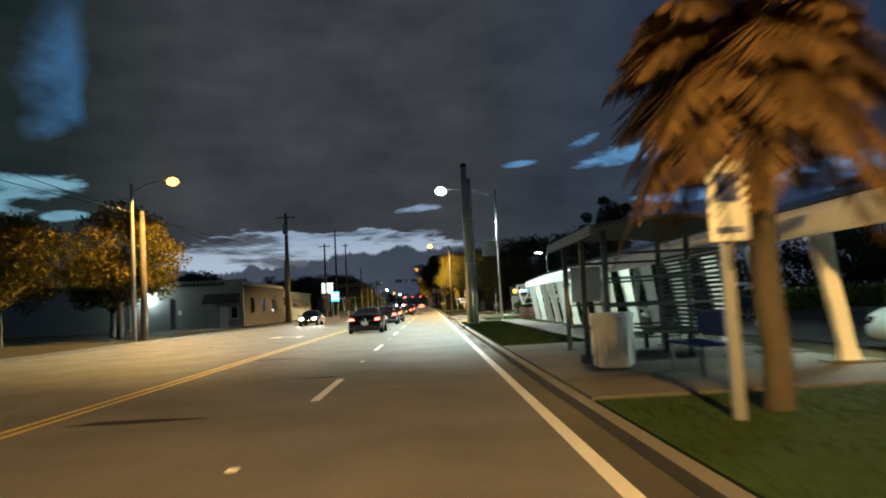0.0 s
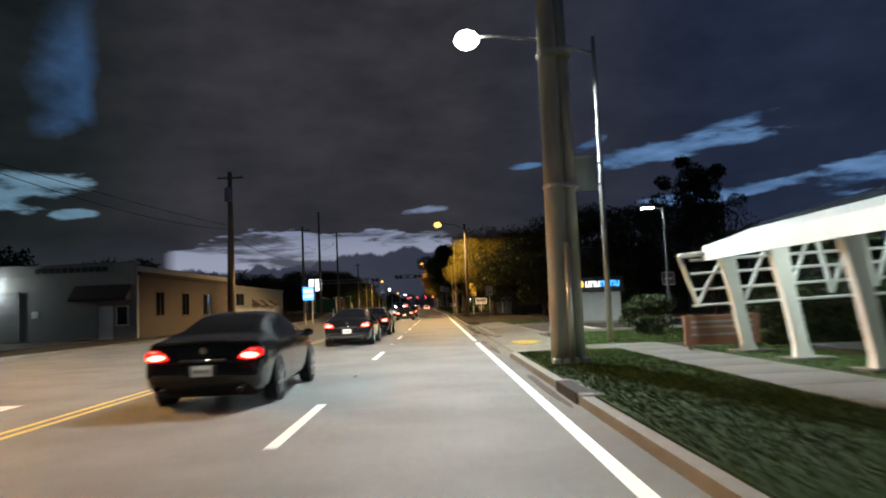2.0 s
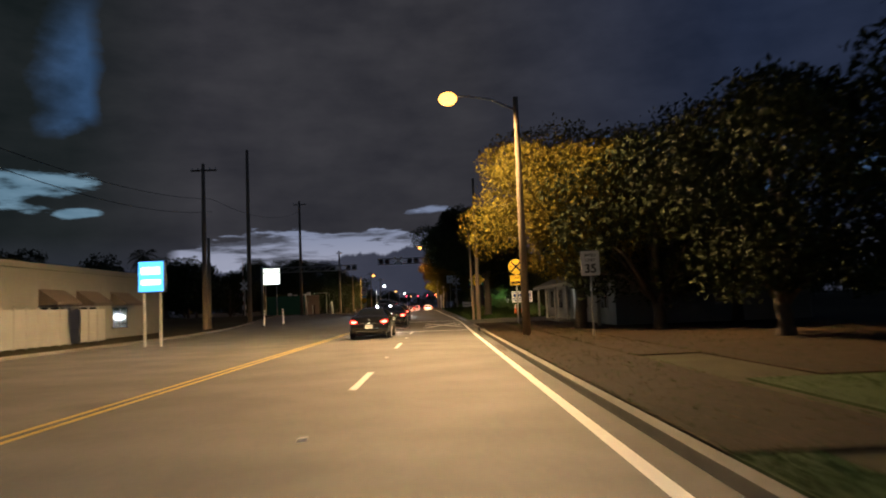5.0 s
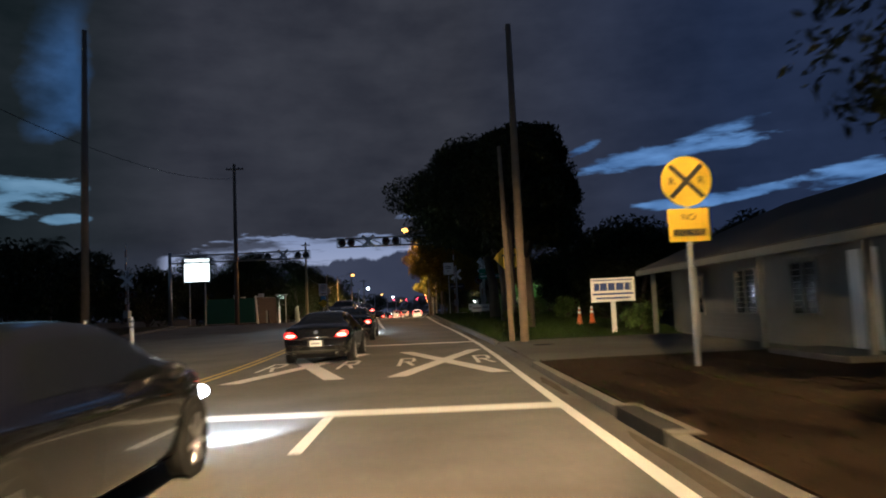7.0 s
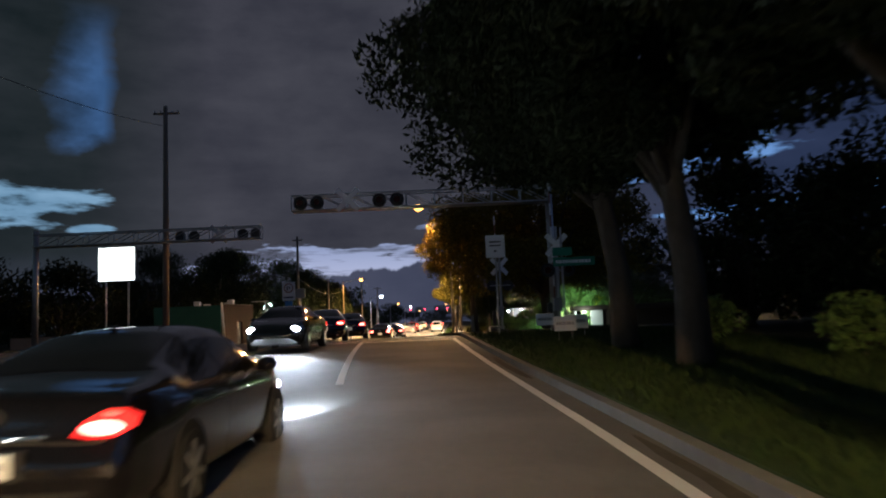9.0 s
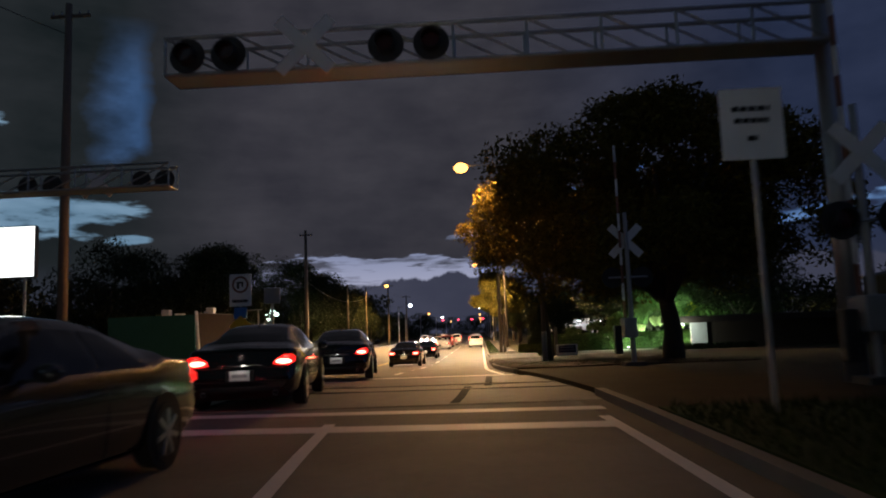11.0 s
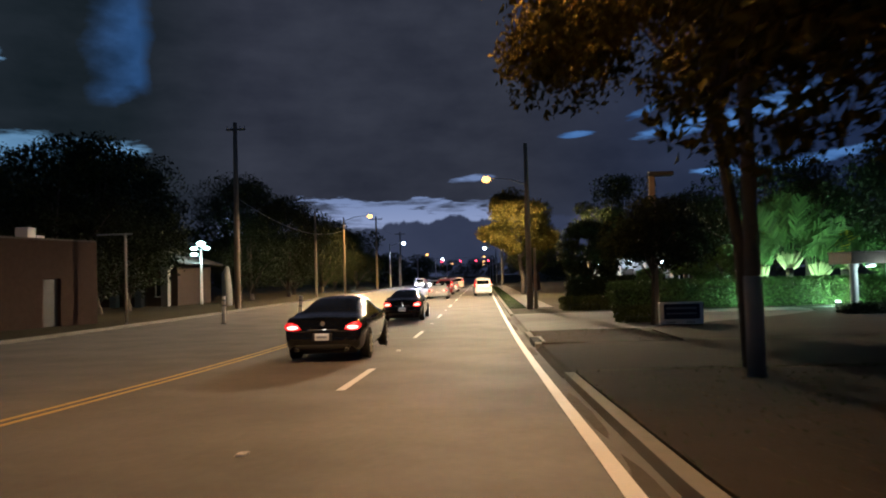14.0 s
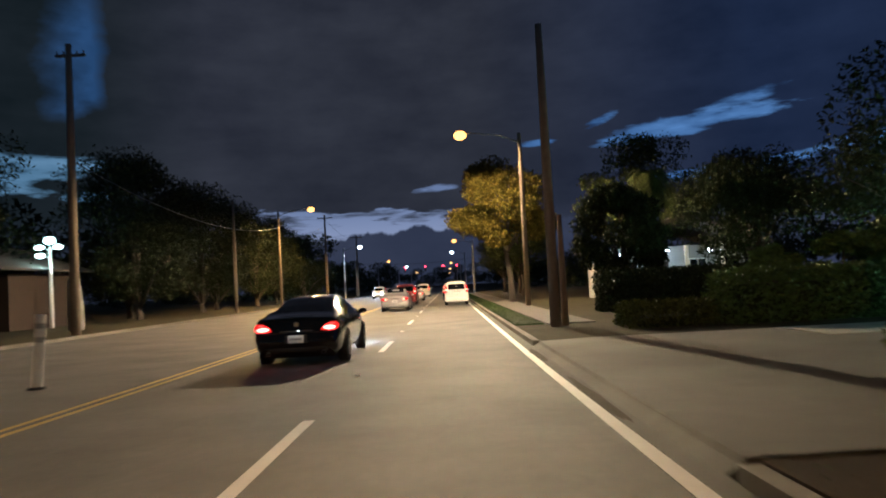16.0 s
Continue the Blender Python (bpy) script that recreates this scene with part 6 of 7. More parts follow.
for k, (w, c) in enumerate([(0.2, "white_glow"), (0.22, "white_glow"), (0.2, "white_glow"), (0.19, "blue_glow"), (0.2, "blue_glow"), (0.2, "blue_glow"), (0.19, "blue_glow")]):
    x0 = -0.64 + k * 0.285
    w *= 1.15
    part("letter_shape", box(x0, x0 + 0.06, -0.23, -0.2, 1.98, 2.3), M[c], bs)
    part("letter_shape", box(x0 + 0.06, x0 + w, -0.23, -0.2, 2.22 if k % 2 else 1.98, 2.3 if k % 2 else 2.06), M[c], bs)
    part("letter_shape", box(x0 + w - 0.06, x0 + w, -0.23, -0.2, 2.06 if k % 2 == 0 else 1.98, 2.3 if k % 2 == 0 else 2.21), M[c], bs)
# red-brown notice board at the end of the arcade
rb = thing("notice_wall", 6.3, 35.9, 0.13, "low red-brown board with pale lines of writing", "sign board")
part("board", box(-0.85, 0.85, -0.05, 0.05, 0.12, 0.78, 0.02), M["red_board"], rb)
for z in (0.35, 0.52, 0.64):
    bars(rb, -0.7, 0.7, -0.052, z, 0.05, 12, M["sign_grey"], int(z * 100))
for k in (-0.7, 0.7):
    part("post", box(k - 0.05, k + 0.05, 0.05, 0.12, 0, 0.8), M["pole_wood"], rb)

# ---- white arcade with leaning columns ----
ar = thing("arcade", 6.45, 17.0, 0.14, "white steel arcade of leaning columns with dark sloped roof", "arcade")
ycol = [-16.6 + 2.3 * k for k in range(16)]


def leaning_column(x, y, lean, h=2.15):
    bm = bmesh.new()
    rings = []
    for z, w, d in ((0, 0.34, 0.2), (0.25, 0.24, 0.18), (1.2, 0.25, 0.19), (h - 0.15, 0.33, 0.22), (h, 0.36, 0.24)):
        o = x + lean * z / h
        rings.append([bm.verts.new((o + sx * w / 2, y + sy * d / 2, z)) for sx, sy in ((-1, -1), (1, -1), (1, 1), (-1, 1))])
    for q, r in zip(rings, rings[1:]):
        for k in range(4):
            bm.faces.new((q[k], q[(k + 1) % 4], r[(k + 1) % 4], r[k]))
    bm.faces.new(rings[0][::-1])
    bm.faces.new(rings[-1])
    bmesh.ops.bevel(bm, geom=bm.edges[:], offset=0.015, segments=1, affect="EDGES")
    return bm


for y in ycol:
    part("column", leaning_column(0, y, -0.36), M["white_paint"], ar, "white leaning column")
    part("footing", box(-0.35, 0.45, y - 0.3, y + 0.3, 0.0, 0.05, 0.01), M["concrete"], ar)
    part("rafter", pipe([(-0.45, y, 2.15), (1.6, y, 2.75), (4.0, y, 3.25)], [0.07, 0.06, 0.05], 6), M["white_paint"], ar)
    if ycol.index(y) % 3 == 0:
        part("rear_column", leaning_column(3.9, y, 0.3, 3.1), M["grey_wall"], ar, "dull grey rear column")
part("fascia", prism([(-0.62, 1.98), (-0.56, 1.98), (-0.5, 2.3), (-0.56, 2.32)], -17.4, 18.6, "y"), M["white_paint"], ar)
part("gutter", prism([(-0.56, 2.3), (-0.5, 2.3), (0.55, 2.62), (0.5, 2.66)], -17.4, 18.6, "y"), M["white_paint"], ar)
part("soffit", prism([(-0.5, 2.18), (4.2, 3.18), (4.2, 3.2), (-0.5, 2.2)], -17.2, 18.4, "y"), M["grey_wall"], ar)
part("rear_fascia", box(4.15, 4.25, -17.4, 18.6, 3.1, 3.5), M["white_paint"], ar)
for k in range(16):
    y0 = -17.2 + k * 2.23
    v = prism([(0.5, 2.66), (4.25, 3.62), (4.25, 3.68), (0.5, 2.72)], y0, y0 + 2.17, "y")
    part("roof_panel", v, M["solar"], ar, "dark glossy roof panel")
# open white lattice at the far end
for xx in (-0.8, 0.2, 1.2, 2.2, 3.2):
    part("lattice_bar", tube(bmesh.new(), (xx, 18.5, 0.95 + 0.1 * abs(xx)), (xx - 0.35, 18.5, 2.1 + 0.25 * (xx + 0.8)), 0.06, n=8), M["white_paint"], ar)
    part("lattice_bar", tube(bmesh.new(), (xx - 0.35, 18.5, 2.1 + 0.25 * (xx + 0.8)), (xx + 0.9, 18.5, 2.2 + 0.25 * (xx + 0.8)), 0.06, n=8), M["white_paint"], ar)
    part("lattice_bar", tube(bmesh.new(), (xx, 18.5, 0.95 + 0.1 * abs(xx)), (xx + 0.65, 18.5, 2.1 + 0.25 * (xx + 0.8)), 0.05, n=8), M["white_paint"], ar)
for zz in (1.0, 1.35, 1.7, 2.0):
    part("lattice_rail", tube(bmesh.new(), (-0.9, 18.5, zz), (3.4, 18.5, zz + 0.1), 0.035, n=6), M["white_paint"], ar)
# added lamps under the roof that brighten the columns; their true source is unknown
for y in (-13.0, -3.9, 5.4, 14.6):
    point_light("arcade_fill_light", (7.6, 17.0 + y, 2.3), (0.88, 1.0, 0.92), 190, 0.25)
    al = thing("added_lamp", 7.6, 17.0 + y, 2.42, "added small white lamp that brightens the arcade columns", "ceiling lamp", "arcade lamps")
    part("housing", box(-0.3, 0.3, -0.12, 0.12, 0.03, 0.1, 0.02), M["white_paint"], al)
    part("diffuser", box(-0.26, 0.26, -0.09, 0.09, 0.0, 0.03), M["led"], al, "glowing diffuser")

# ---- bus shelter and bin ----
sh = thing("bus_shelter", 4.3, 6.5, 0.15, "grey steel bus shelter with curved roof and bench", "bus shelter")
pts = [(-1.35 + 2.7 * k / 8, 2.32 + 0.22 * math.sin(math.pi * (0.15 + 0.7 * k / 8))) for k in range(9)]
part("roof", prism(pts + [(a, z + 0.07) for a, z in reversed(pts)], -2.3, 2.3, "y"), M["shelter"], sh, "curved grey roof")
part("roof_edge", box(-1.42, -1.34, -2.35, 2.35, 2.3, 2.48), M["shelter"], sh)
for x in (-1.1, 1.1):
    for y in (-1.9, 0, 1.9):
        part("post", box(x - 0.05, x + 0.05, y - 0.05, y + 0.05, 0, 2.4, 0.01), M["shelter"], sh)
        part("foot", box(x - 0.12, x + 0.12, y - 0.12, y + 0.12, 0, 0.03), M["shelter"], sh)
for y0, y1 in ((-1.85, -0.05), (0.05, 1.85)):
    for z in [0.35 + 0.09 * k for k in range(19)]:
        part("panel_slat", box(1.08, 1.12, y0, y1, z, z + 0.05), M["shelter"], sh)
for y in (-1.9, 1.9):
    for z in (0.5, 1.0, 1.5, 1.95):
        part("end_rail", box(-1.05, 1.05, y - 0.02, y + 0.02, z, z + 0.05), M["shelter"], sh)
part("bench_seat", box(0.3, 0.8, -1.6, 1.6, 0.44, 0.49, 0.015), M["dark_metal"], sh)
for y in (-1.4, 0, 1.4):
    part("bench_leg", box(0.5, 0.58, y - 0.04, y + 0.04, 0, 0.44), M["dark_metal"], sh)
part("route_board", box(-1.0, -0.3, 1.83, 1.86, 1.1, 1.9), M["sign_white"], sh)
bn = thing("litter_bin", 3.05, 3.75, 0.15, "round white litter bin on the paving", "litter bin")
bm = bmesh.new()
tube(bm, (0, 0, 0.02), (0, 0, 0.9), 0.31, 0.36, 28)
bmesh.ops.bevel(bm, geom=[e for e in bm.edges if len(e.link_faces) == 2 and abs(e.verts[0].co.z - e.verts[1].co.z) < 1e-4], offset=0.03, segments=2, affect="EDGES")
part("body", bm, M["bin"], bn, smooth=False)
part("rim", tube(bmesh.new(), (0, 0, 0.86), (0, 0, 0.93), 0.385, 0.37, 28), M["bin"], bn)
for k in range(12):
    a = k * math.tau / 12
    part("rib", box(-0.02, 0.02, -0.01, 0.01, 0, 0.78), M["bin"], bn).matrix_basis = pose(0.34 * math.cos(a), 0.34 * math.sin(a), 0.06, 0, 0, math.degrees(a) + 90)
sc = thing("bench", 4.0, 2.4, 0.15, "blue-grey metal bench beside the bin", "bench")
part("seat", box(-0.25, 0.25, -0.7, 0.7, 0.43, 0.47, 0.01), M["blue_ink"], sc)
part("backrest", box(0.25, 0.3, -0.7, 0.7, 0.55, 0.9, 0.01), M["blue_ink"], sc)
for x in (-0.2, 0.27):
    for y in (-0.62, 0.62):
        part("leg", box(x - 0.02, x + 0.02, y - 0.02, y + 0.02, 0, 0.9 if x > 0 else 0.43), M["steel"], sc)

# ---- buildings of the third stretch ----
nb = thing("roadside_building", 33.0, 187.0, gz(187) + 0.1, "low dull building with a wall lamp", "building")
wall_box("wall", -6, 8, -9, 9, -0.2, 4.3, "brown_wall", nb)
part("roof", prism([(-6.5, 4.2), (1, 5.6), (8.5, 4.2), (8.5, 4.35), (1, 5.8), (-6.5, 4.35)], -9.5, 9.5, "y"), M["roof"], nb)
for a in (-7.0, -2.2, 3.5):
    window(nb, a, a + 1.8, 1.1, 2.0, -6.0, axis="x", face=-1, frame="grey_wall")
w = part("wall_lamp", box(-6.35, -6.0, -2.4, -1.9, 3.2, 3.4, 0.03), M["dark_metal"], nb)
part("lamp_glass", ball(bmesh.new(), (-6.25, -2.15, 3.14), 0.13, 0.2, 0.08, 10), M["led"], w, "glowing lamp glass", True)
point_light("wall_light", (26.4, 184.85, gz(185) + 2.9), (0.75, 0.92, 1.0), 25)
pv = thing("porch", 15.4, 201.6, gz(201) + 0.12, "flat-roofed brown porch with white column and wall", "porch")
part("column", pipe([(0, 0, 0), (0, 0, 0.08), (0, 0, 0.1), (0, 0, 1.8), (0, 0, 1.82), (0, 0, 1.95)], [0.2, 0.2, 0.15, 0.145, 0.19, 0.19], 20), M["white_paint"], pv, "round white column")
wall_box("wall", 1.75, 2.95, 0.6, 0.85, 0, 1.95, "white_paint", pv, "white rendered end wall")
wall_box("wall", 2.97, 16.0, 0.9, 1.2, -0.1, 1.95, "brown_wall", pv)
part("roof", box(-0.22, 16.2, -0.35, 1.6, 1.95, 2.4, 0.03), M["brown_wall"], pv, "brown fascia and flat roof")
part("roof_edge", box(-0.26, 16.25, -0.4, 1.65, 2.4, 2.46, 0.01), M["roof"], pv)
pl = part("porch_lamp", box(1.1, 1.4, 0.9, 1.2, 1.86, 1.948, 0.02), M["white_paint"], pv)
part("lamp_glass", box(1.14, 1.36, 0.94, 1.16, 1.83, 1.86), M["led"], pl, "glowing lamp glass")
part("planter", pipe([(1.0, -0.6, 0), (1.0, -0.6, 0.3)], [0.16, 0.22], 16), M["white_paint"], pv)
# light added free before the porch, apart from its lamp, to whiten the column
point_light("porch_light", (16.4, 200.9, gz(202) + 1.75), (0.85, 1.0, 0.85), 90)
for x, y, w in ((13.4, 207.3, 200), (17.4, 207.2, 420), (16.0, 210.1, 560), (17.6, 210.1, 560), (20.6, 211.2, 420)):
    fl = thing("ground_floodlight", x, y, gz(y) + 0.12, "small garden floodlight on the lawn", "floodlight", "garden floodlights")
    part("housing", box(-0.12, 0.12, -0.08, 0.08, 0.02, 0.2, 0.02), M["dark_metal"], fl)
    part("glass", box(-0.1, 0.1, -0.06, 0.06, 0.2, 0.215), M["led"], fl, "glowing floodlight glass")
    point_light("garden_light", (x, y, gz(y) + 0.45), (0.62, 1.0, 0.6), w, 0.1)
# white house behind the hedge with a lit porch
gh = thing("garden_house", 13.0, 234.0, 0.15, "white house with a brightly lit porch behind trees", "house")
wall_box("wall", -3.4, 5.0, 0.0, 6.0, -0.1, 3.0, "white_wall", gh)
part("roof", prism([(-4.2, 2.95), (0.8, 4.6), (5.8, 2.95), (5.8, 3.1), (0.8, 4.8), (-4.2, 3.1)], -2.2, 6.6, "y"), M["roof"], gh)
for k in (-3.3, -1.2, 0.9, 3.0, 4.9):
    wall_box("porch_post", k - 0.09, k + 0.09, -1.9, -1.72, 0, 2.95, "white_paint", gh)
for k in (-2.6, 1.6, 3.6):
    window(gh, k, k + 1.1, 0.9, 2.2, 0.0)
wall_box("door", -0.6, 0.35, -0.05, -0.004, 0.0, 2.1, "brown_wall", gh)
plamp = part("porch_lamp", box(-0.2, 0.2, -1.1, -0.8, 2.75, 2.85, 0.02), M["dark_metal"], gh)
part("lamp_glass", box(-0.15, 0.15, -1.06, -0.84, 2.7, 2.75), M["led"], plamp, "glowing lamp glass")
point_light("porch_light", (13.0, 233.0, 2.7), LED, 70)
for k in (-2.9, -1.9, 2.4, 3.7):
    part("porch_bulb", ball(bmesh.new(), (k, -1.5, 2.5 + 0.1 * (k > 0)), 0.13, 0.13, 0.13, 10), M["led"], gh, "glowing round bulb", True)
# monument sign
ms = thing("monument_sign", 7.05, 196.2, gz(196) + 0.08, "low white monument sign with dark blue panel", "sign board")
part("frame", box(-0.72, 0.72, 0, 0.22, 0, 0.82, 0.02), M["white_paint"], ms)
part("panel", box(-0.58, 0.6, -0.015, 0.0, 0.26, 0.76), M["sign_navy"], ms, "dark blue panel")
bars(ms, -0.5, 0.5, -0.018, 0.62, 0.07, 11, M["sign_grey"], 31)
bars(ms, -0.5, 0.5, -0.018, 0.44, 0.05, 13, M["sign_grey"], 32)
bars(ms, -0.5, -0.2, -0.004, 0.14, 0.06, 3, M["sign_grey"], 33)
bars(ms, 0.15, 0.45, -0.004, 0.14, 0.06, 3, M["sign_grey"], 34)
# fences and walls across the road
tb = thing("corner_building", -20.5, 200.7, gz(200.7) + 0.1, "flat-roofed building with teal front and dark brick side", "building")
wall_box("front_wall", -6.8, -0.02, -0.2, 0.0, 0.75, 4.05, "teal_wall", tb, "smooth teal painted wall")
wall_box("plinth", -6.9, 0.0, -0.15, 0.0, -0.3, 0.7, "brown_wall", tb)
wall_box("ledge", -7.1, 0.1, -0.5, 0.02, 0.62, 0.745, "grey_wall", tb, "pale concrete ledge")
wall_box("rear_wall", -6.8, 1.4, 6.3, 6.5, -0.3, 4.05, "brick", tb)
wall_box("far_wall", -6.85, -6.65, 0.02, 6.28, -0.3, 4.05, "brick", tb)
side = (Vector((1.5, 6.3)) - Vector((0, 0.05)))
skew = -math.degrees(math.atan2(side.x, side.y))
for a, b, z0, z1 in ((0, 3.1, -0.3, 4.1), (4.1, side.length, -0.3, 4.1), (3.1, 4.1, 2.3, 4.1)):
    part("side_wall", box(-0.2, 0, a, b, z0, z1), M["brick"], tb, "dark red brick wall").matrix_basis = pose(0, 0.05, 0, 0, 0, skew)
part("door", box(-0.18, -0.13, 3.14, 4.06, 0.0, 2.28, 0.01), M["dark_metal"], tb, "dark recessed door").matrix_basis = pose(0, 0.05, 0, 0, 0, skew)
part("coping", box(-0.24, 0.04, 0, side.length, 4.1, 4.18, 0.01), M["concrete"], tb).matrix_basis = pose(0, 0.05, 0, 0, 0, skew)
flat = prism([(-6.6, 0.05), (-0.3, 0.05), (1.1, 6.25), (-6.6, 6.25)], 0, 0.1)
for v in flat.verts:
    v.co = (v.co.x, v.co.z, 3.85 + v.co.y)
bmesh.ops.recalc_face_normals(flat, faces=flat.faces[:])
part("roof", flat, M["roof"], tb)
part("corner_post", pipe([(0.45, -0.35, -0.3), (0.12, -0.25, 4.3)], [0.13, 0.11], 12), M["white_paint"], tb, "white leaning corner post", True)
for k, (xx, yy, zz) in enumerate(((-2.9, 1.4, 4.3), (0.2, 2.6, 4.4), (-2.1, 2.0, 4.0), (-0.9, 5.0, 4.2))):
    part("roof_unit", box(xx - 0.3, xx + 0.3, yy - 0.3, yy + 0.3, 3.95, zz + 0.25, 0.03), M["white_paint"], tb, "white roof vent box")
lw = thing("low_wall", -34.0, 199.2, gz(199) + 0.1, "low pale rendered garden wall", "wall")
wall_box("wall", -7, 6.0, -0.1, 0.1, -0.4, 1.5, "grey_wall", lw)
wall_box("coping", -7.05, 6.05, -0.14, 0.14, 1.5, 1.57, "concrete", lw)
tp = thing("pipe_post", -17.75, 207.5, gz(207) + 0.1, "pale pipe post with a thin top bar", "post")
part("post", tube(bmesh.new(), (0, 0, -0.2), (0, 0, 4.5), 0.07, 0.06, 12), M["pole_concrete"], tp, smooth=True)
part("top_bar", box(-1.5, 0.35, -0.05, 0.05, 4.5, 4.58, 0.01), M["steel"], tp)
# house with a small pale porch
h3 = thing("house", -28.2, 229.0, 0.1, "small dark house with pale porch columns among trees", "house")
wall_box("wall", -5, 3.2, 1.6, 9.0, -0.1, 3.4, "brown_wall", h3)
for k in (-3.6, -1.4, 0.7, 2.9):
    wall_box("porch_column", k - 0.28, k + 0.28, -0.28, 0.28, 0, 3.1, "white_wall", h3, "pale square porch column")
wall_box("lintel", -4.2, 3.4, -0.35, 0.35, 3.1, 3.5, "white_wall", h3)
part("roof", prism([(-5.6, 3.5), (-0.7, 5.2), (4.2, 3.5), (4.2, 3.62), (-0.7, 5.35), (-5.6, 3.62)], -0.7, 9.6, "y"), M["roof"], h3)
window(h3, -3.0, -1.9, 0.9, 2.4, 1.6)
wall_box("door", -0.4, 0.5, 1.54, 1.596, 0, 2.3, "dark_metal", h3)
window(h3, 1.3, 2.4, 0.9, 2.4, 1.6)
wl3 = thing("yard_lamp", -24.0, 233.2, 0.1, "white yard lamp post with a cluster of bright heads", "yard lamp")
part("post", tube(bmesh.new(), (0, 0, -0.1), (0, 0, 5.0), 0.13, 0.09, 12), M["white_paint"], wl3)
for k, (xx, zz) in enumerate(((0.0, 5.35), (-0.62, 4.95), (-0.6, 4.45), (0.5, 4.95))):
    part("bracket", pipe([(0, 0, zz - 0.25), (xx * 0.5, 0, zz - 0.05), (xx, 0, zz)], [0.03, 0.03, 0.03], 6), M["white_paint"], wl3)
    part("globe", ball(bmesh.new(), (xx, -0.05, zz), 0.3 if k else 0.38, 0.2, 0.15 if k else 0.24, 12), M["led_green"], wl3, "glowing greenish lamp glass", True)
point_light("yard_light", (-24.0, 232.6, 4.0), (0.7, 1.0, 0.85), 130)
tank = thing("covered_object", -19.9, 228.0, 0.1, "tall pale wrapped shape standing in the yard", "covered object")
part("cover", pipe([(0, 0, 0.0), (0.05, 0, 0.3), (0.0, 0.05, 1.5), (-0.05, 0, 2.6), (0.1, 0, 3.2)], [0.4, 0.42, 0.4, 0.34, 0.12], 10), M["white_wall"], tank, smooth=True)
# far traffic signals on a span wire
wood_pole(-18, 332, 7.0, 0.17)
wood_pole(5, 332, 7.0, 0.17)
cable((-18, 332, 6.6), (5, 332, 6.6), 0.6, 0.03)
for x in (-8.4, -4.4, -0.9, 1.8):
    sg = thing("traffic_signal", x, 332, 4.4, "black traffic signal showing red over the road", "traffic signal", "traffic signals")
    part("housing", box(-0.18, 0.18, 0, 0.25, 0, 1.1, 0.03), M["dark_metal"], sg)
    part("hanger", tube(bmesh.new(), (0, 0.0, 1.1), (0, 0.0, 2.2 - 2.4 * ((x + 18) / 23) * (1 - (x + 18) / 23) + 0.02), 0.025, n=6), M["dark_metal"], sg)
    part("red_lens", tube(bmesh.new(), (0, -0.03, 0.9), (0, 0.0, 0.9), 0.17, n=14), M["red_lens"], sg, "glowing red lens")
    for z in (0.2, 0.55):
        part("lens", tube(bmesh.new(), (0, -0.03, z), (0, 0.0, z), 0.12, n=12), M["dead_lens"], sg)


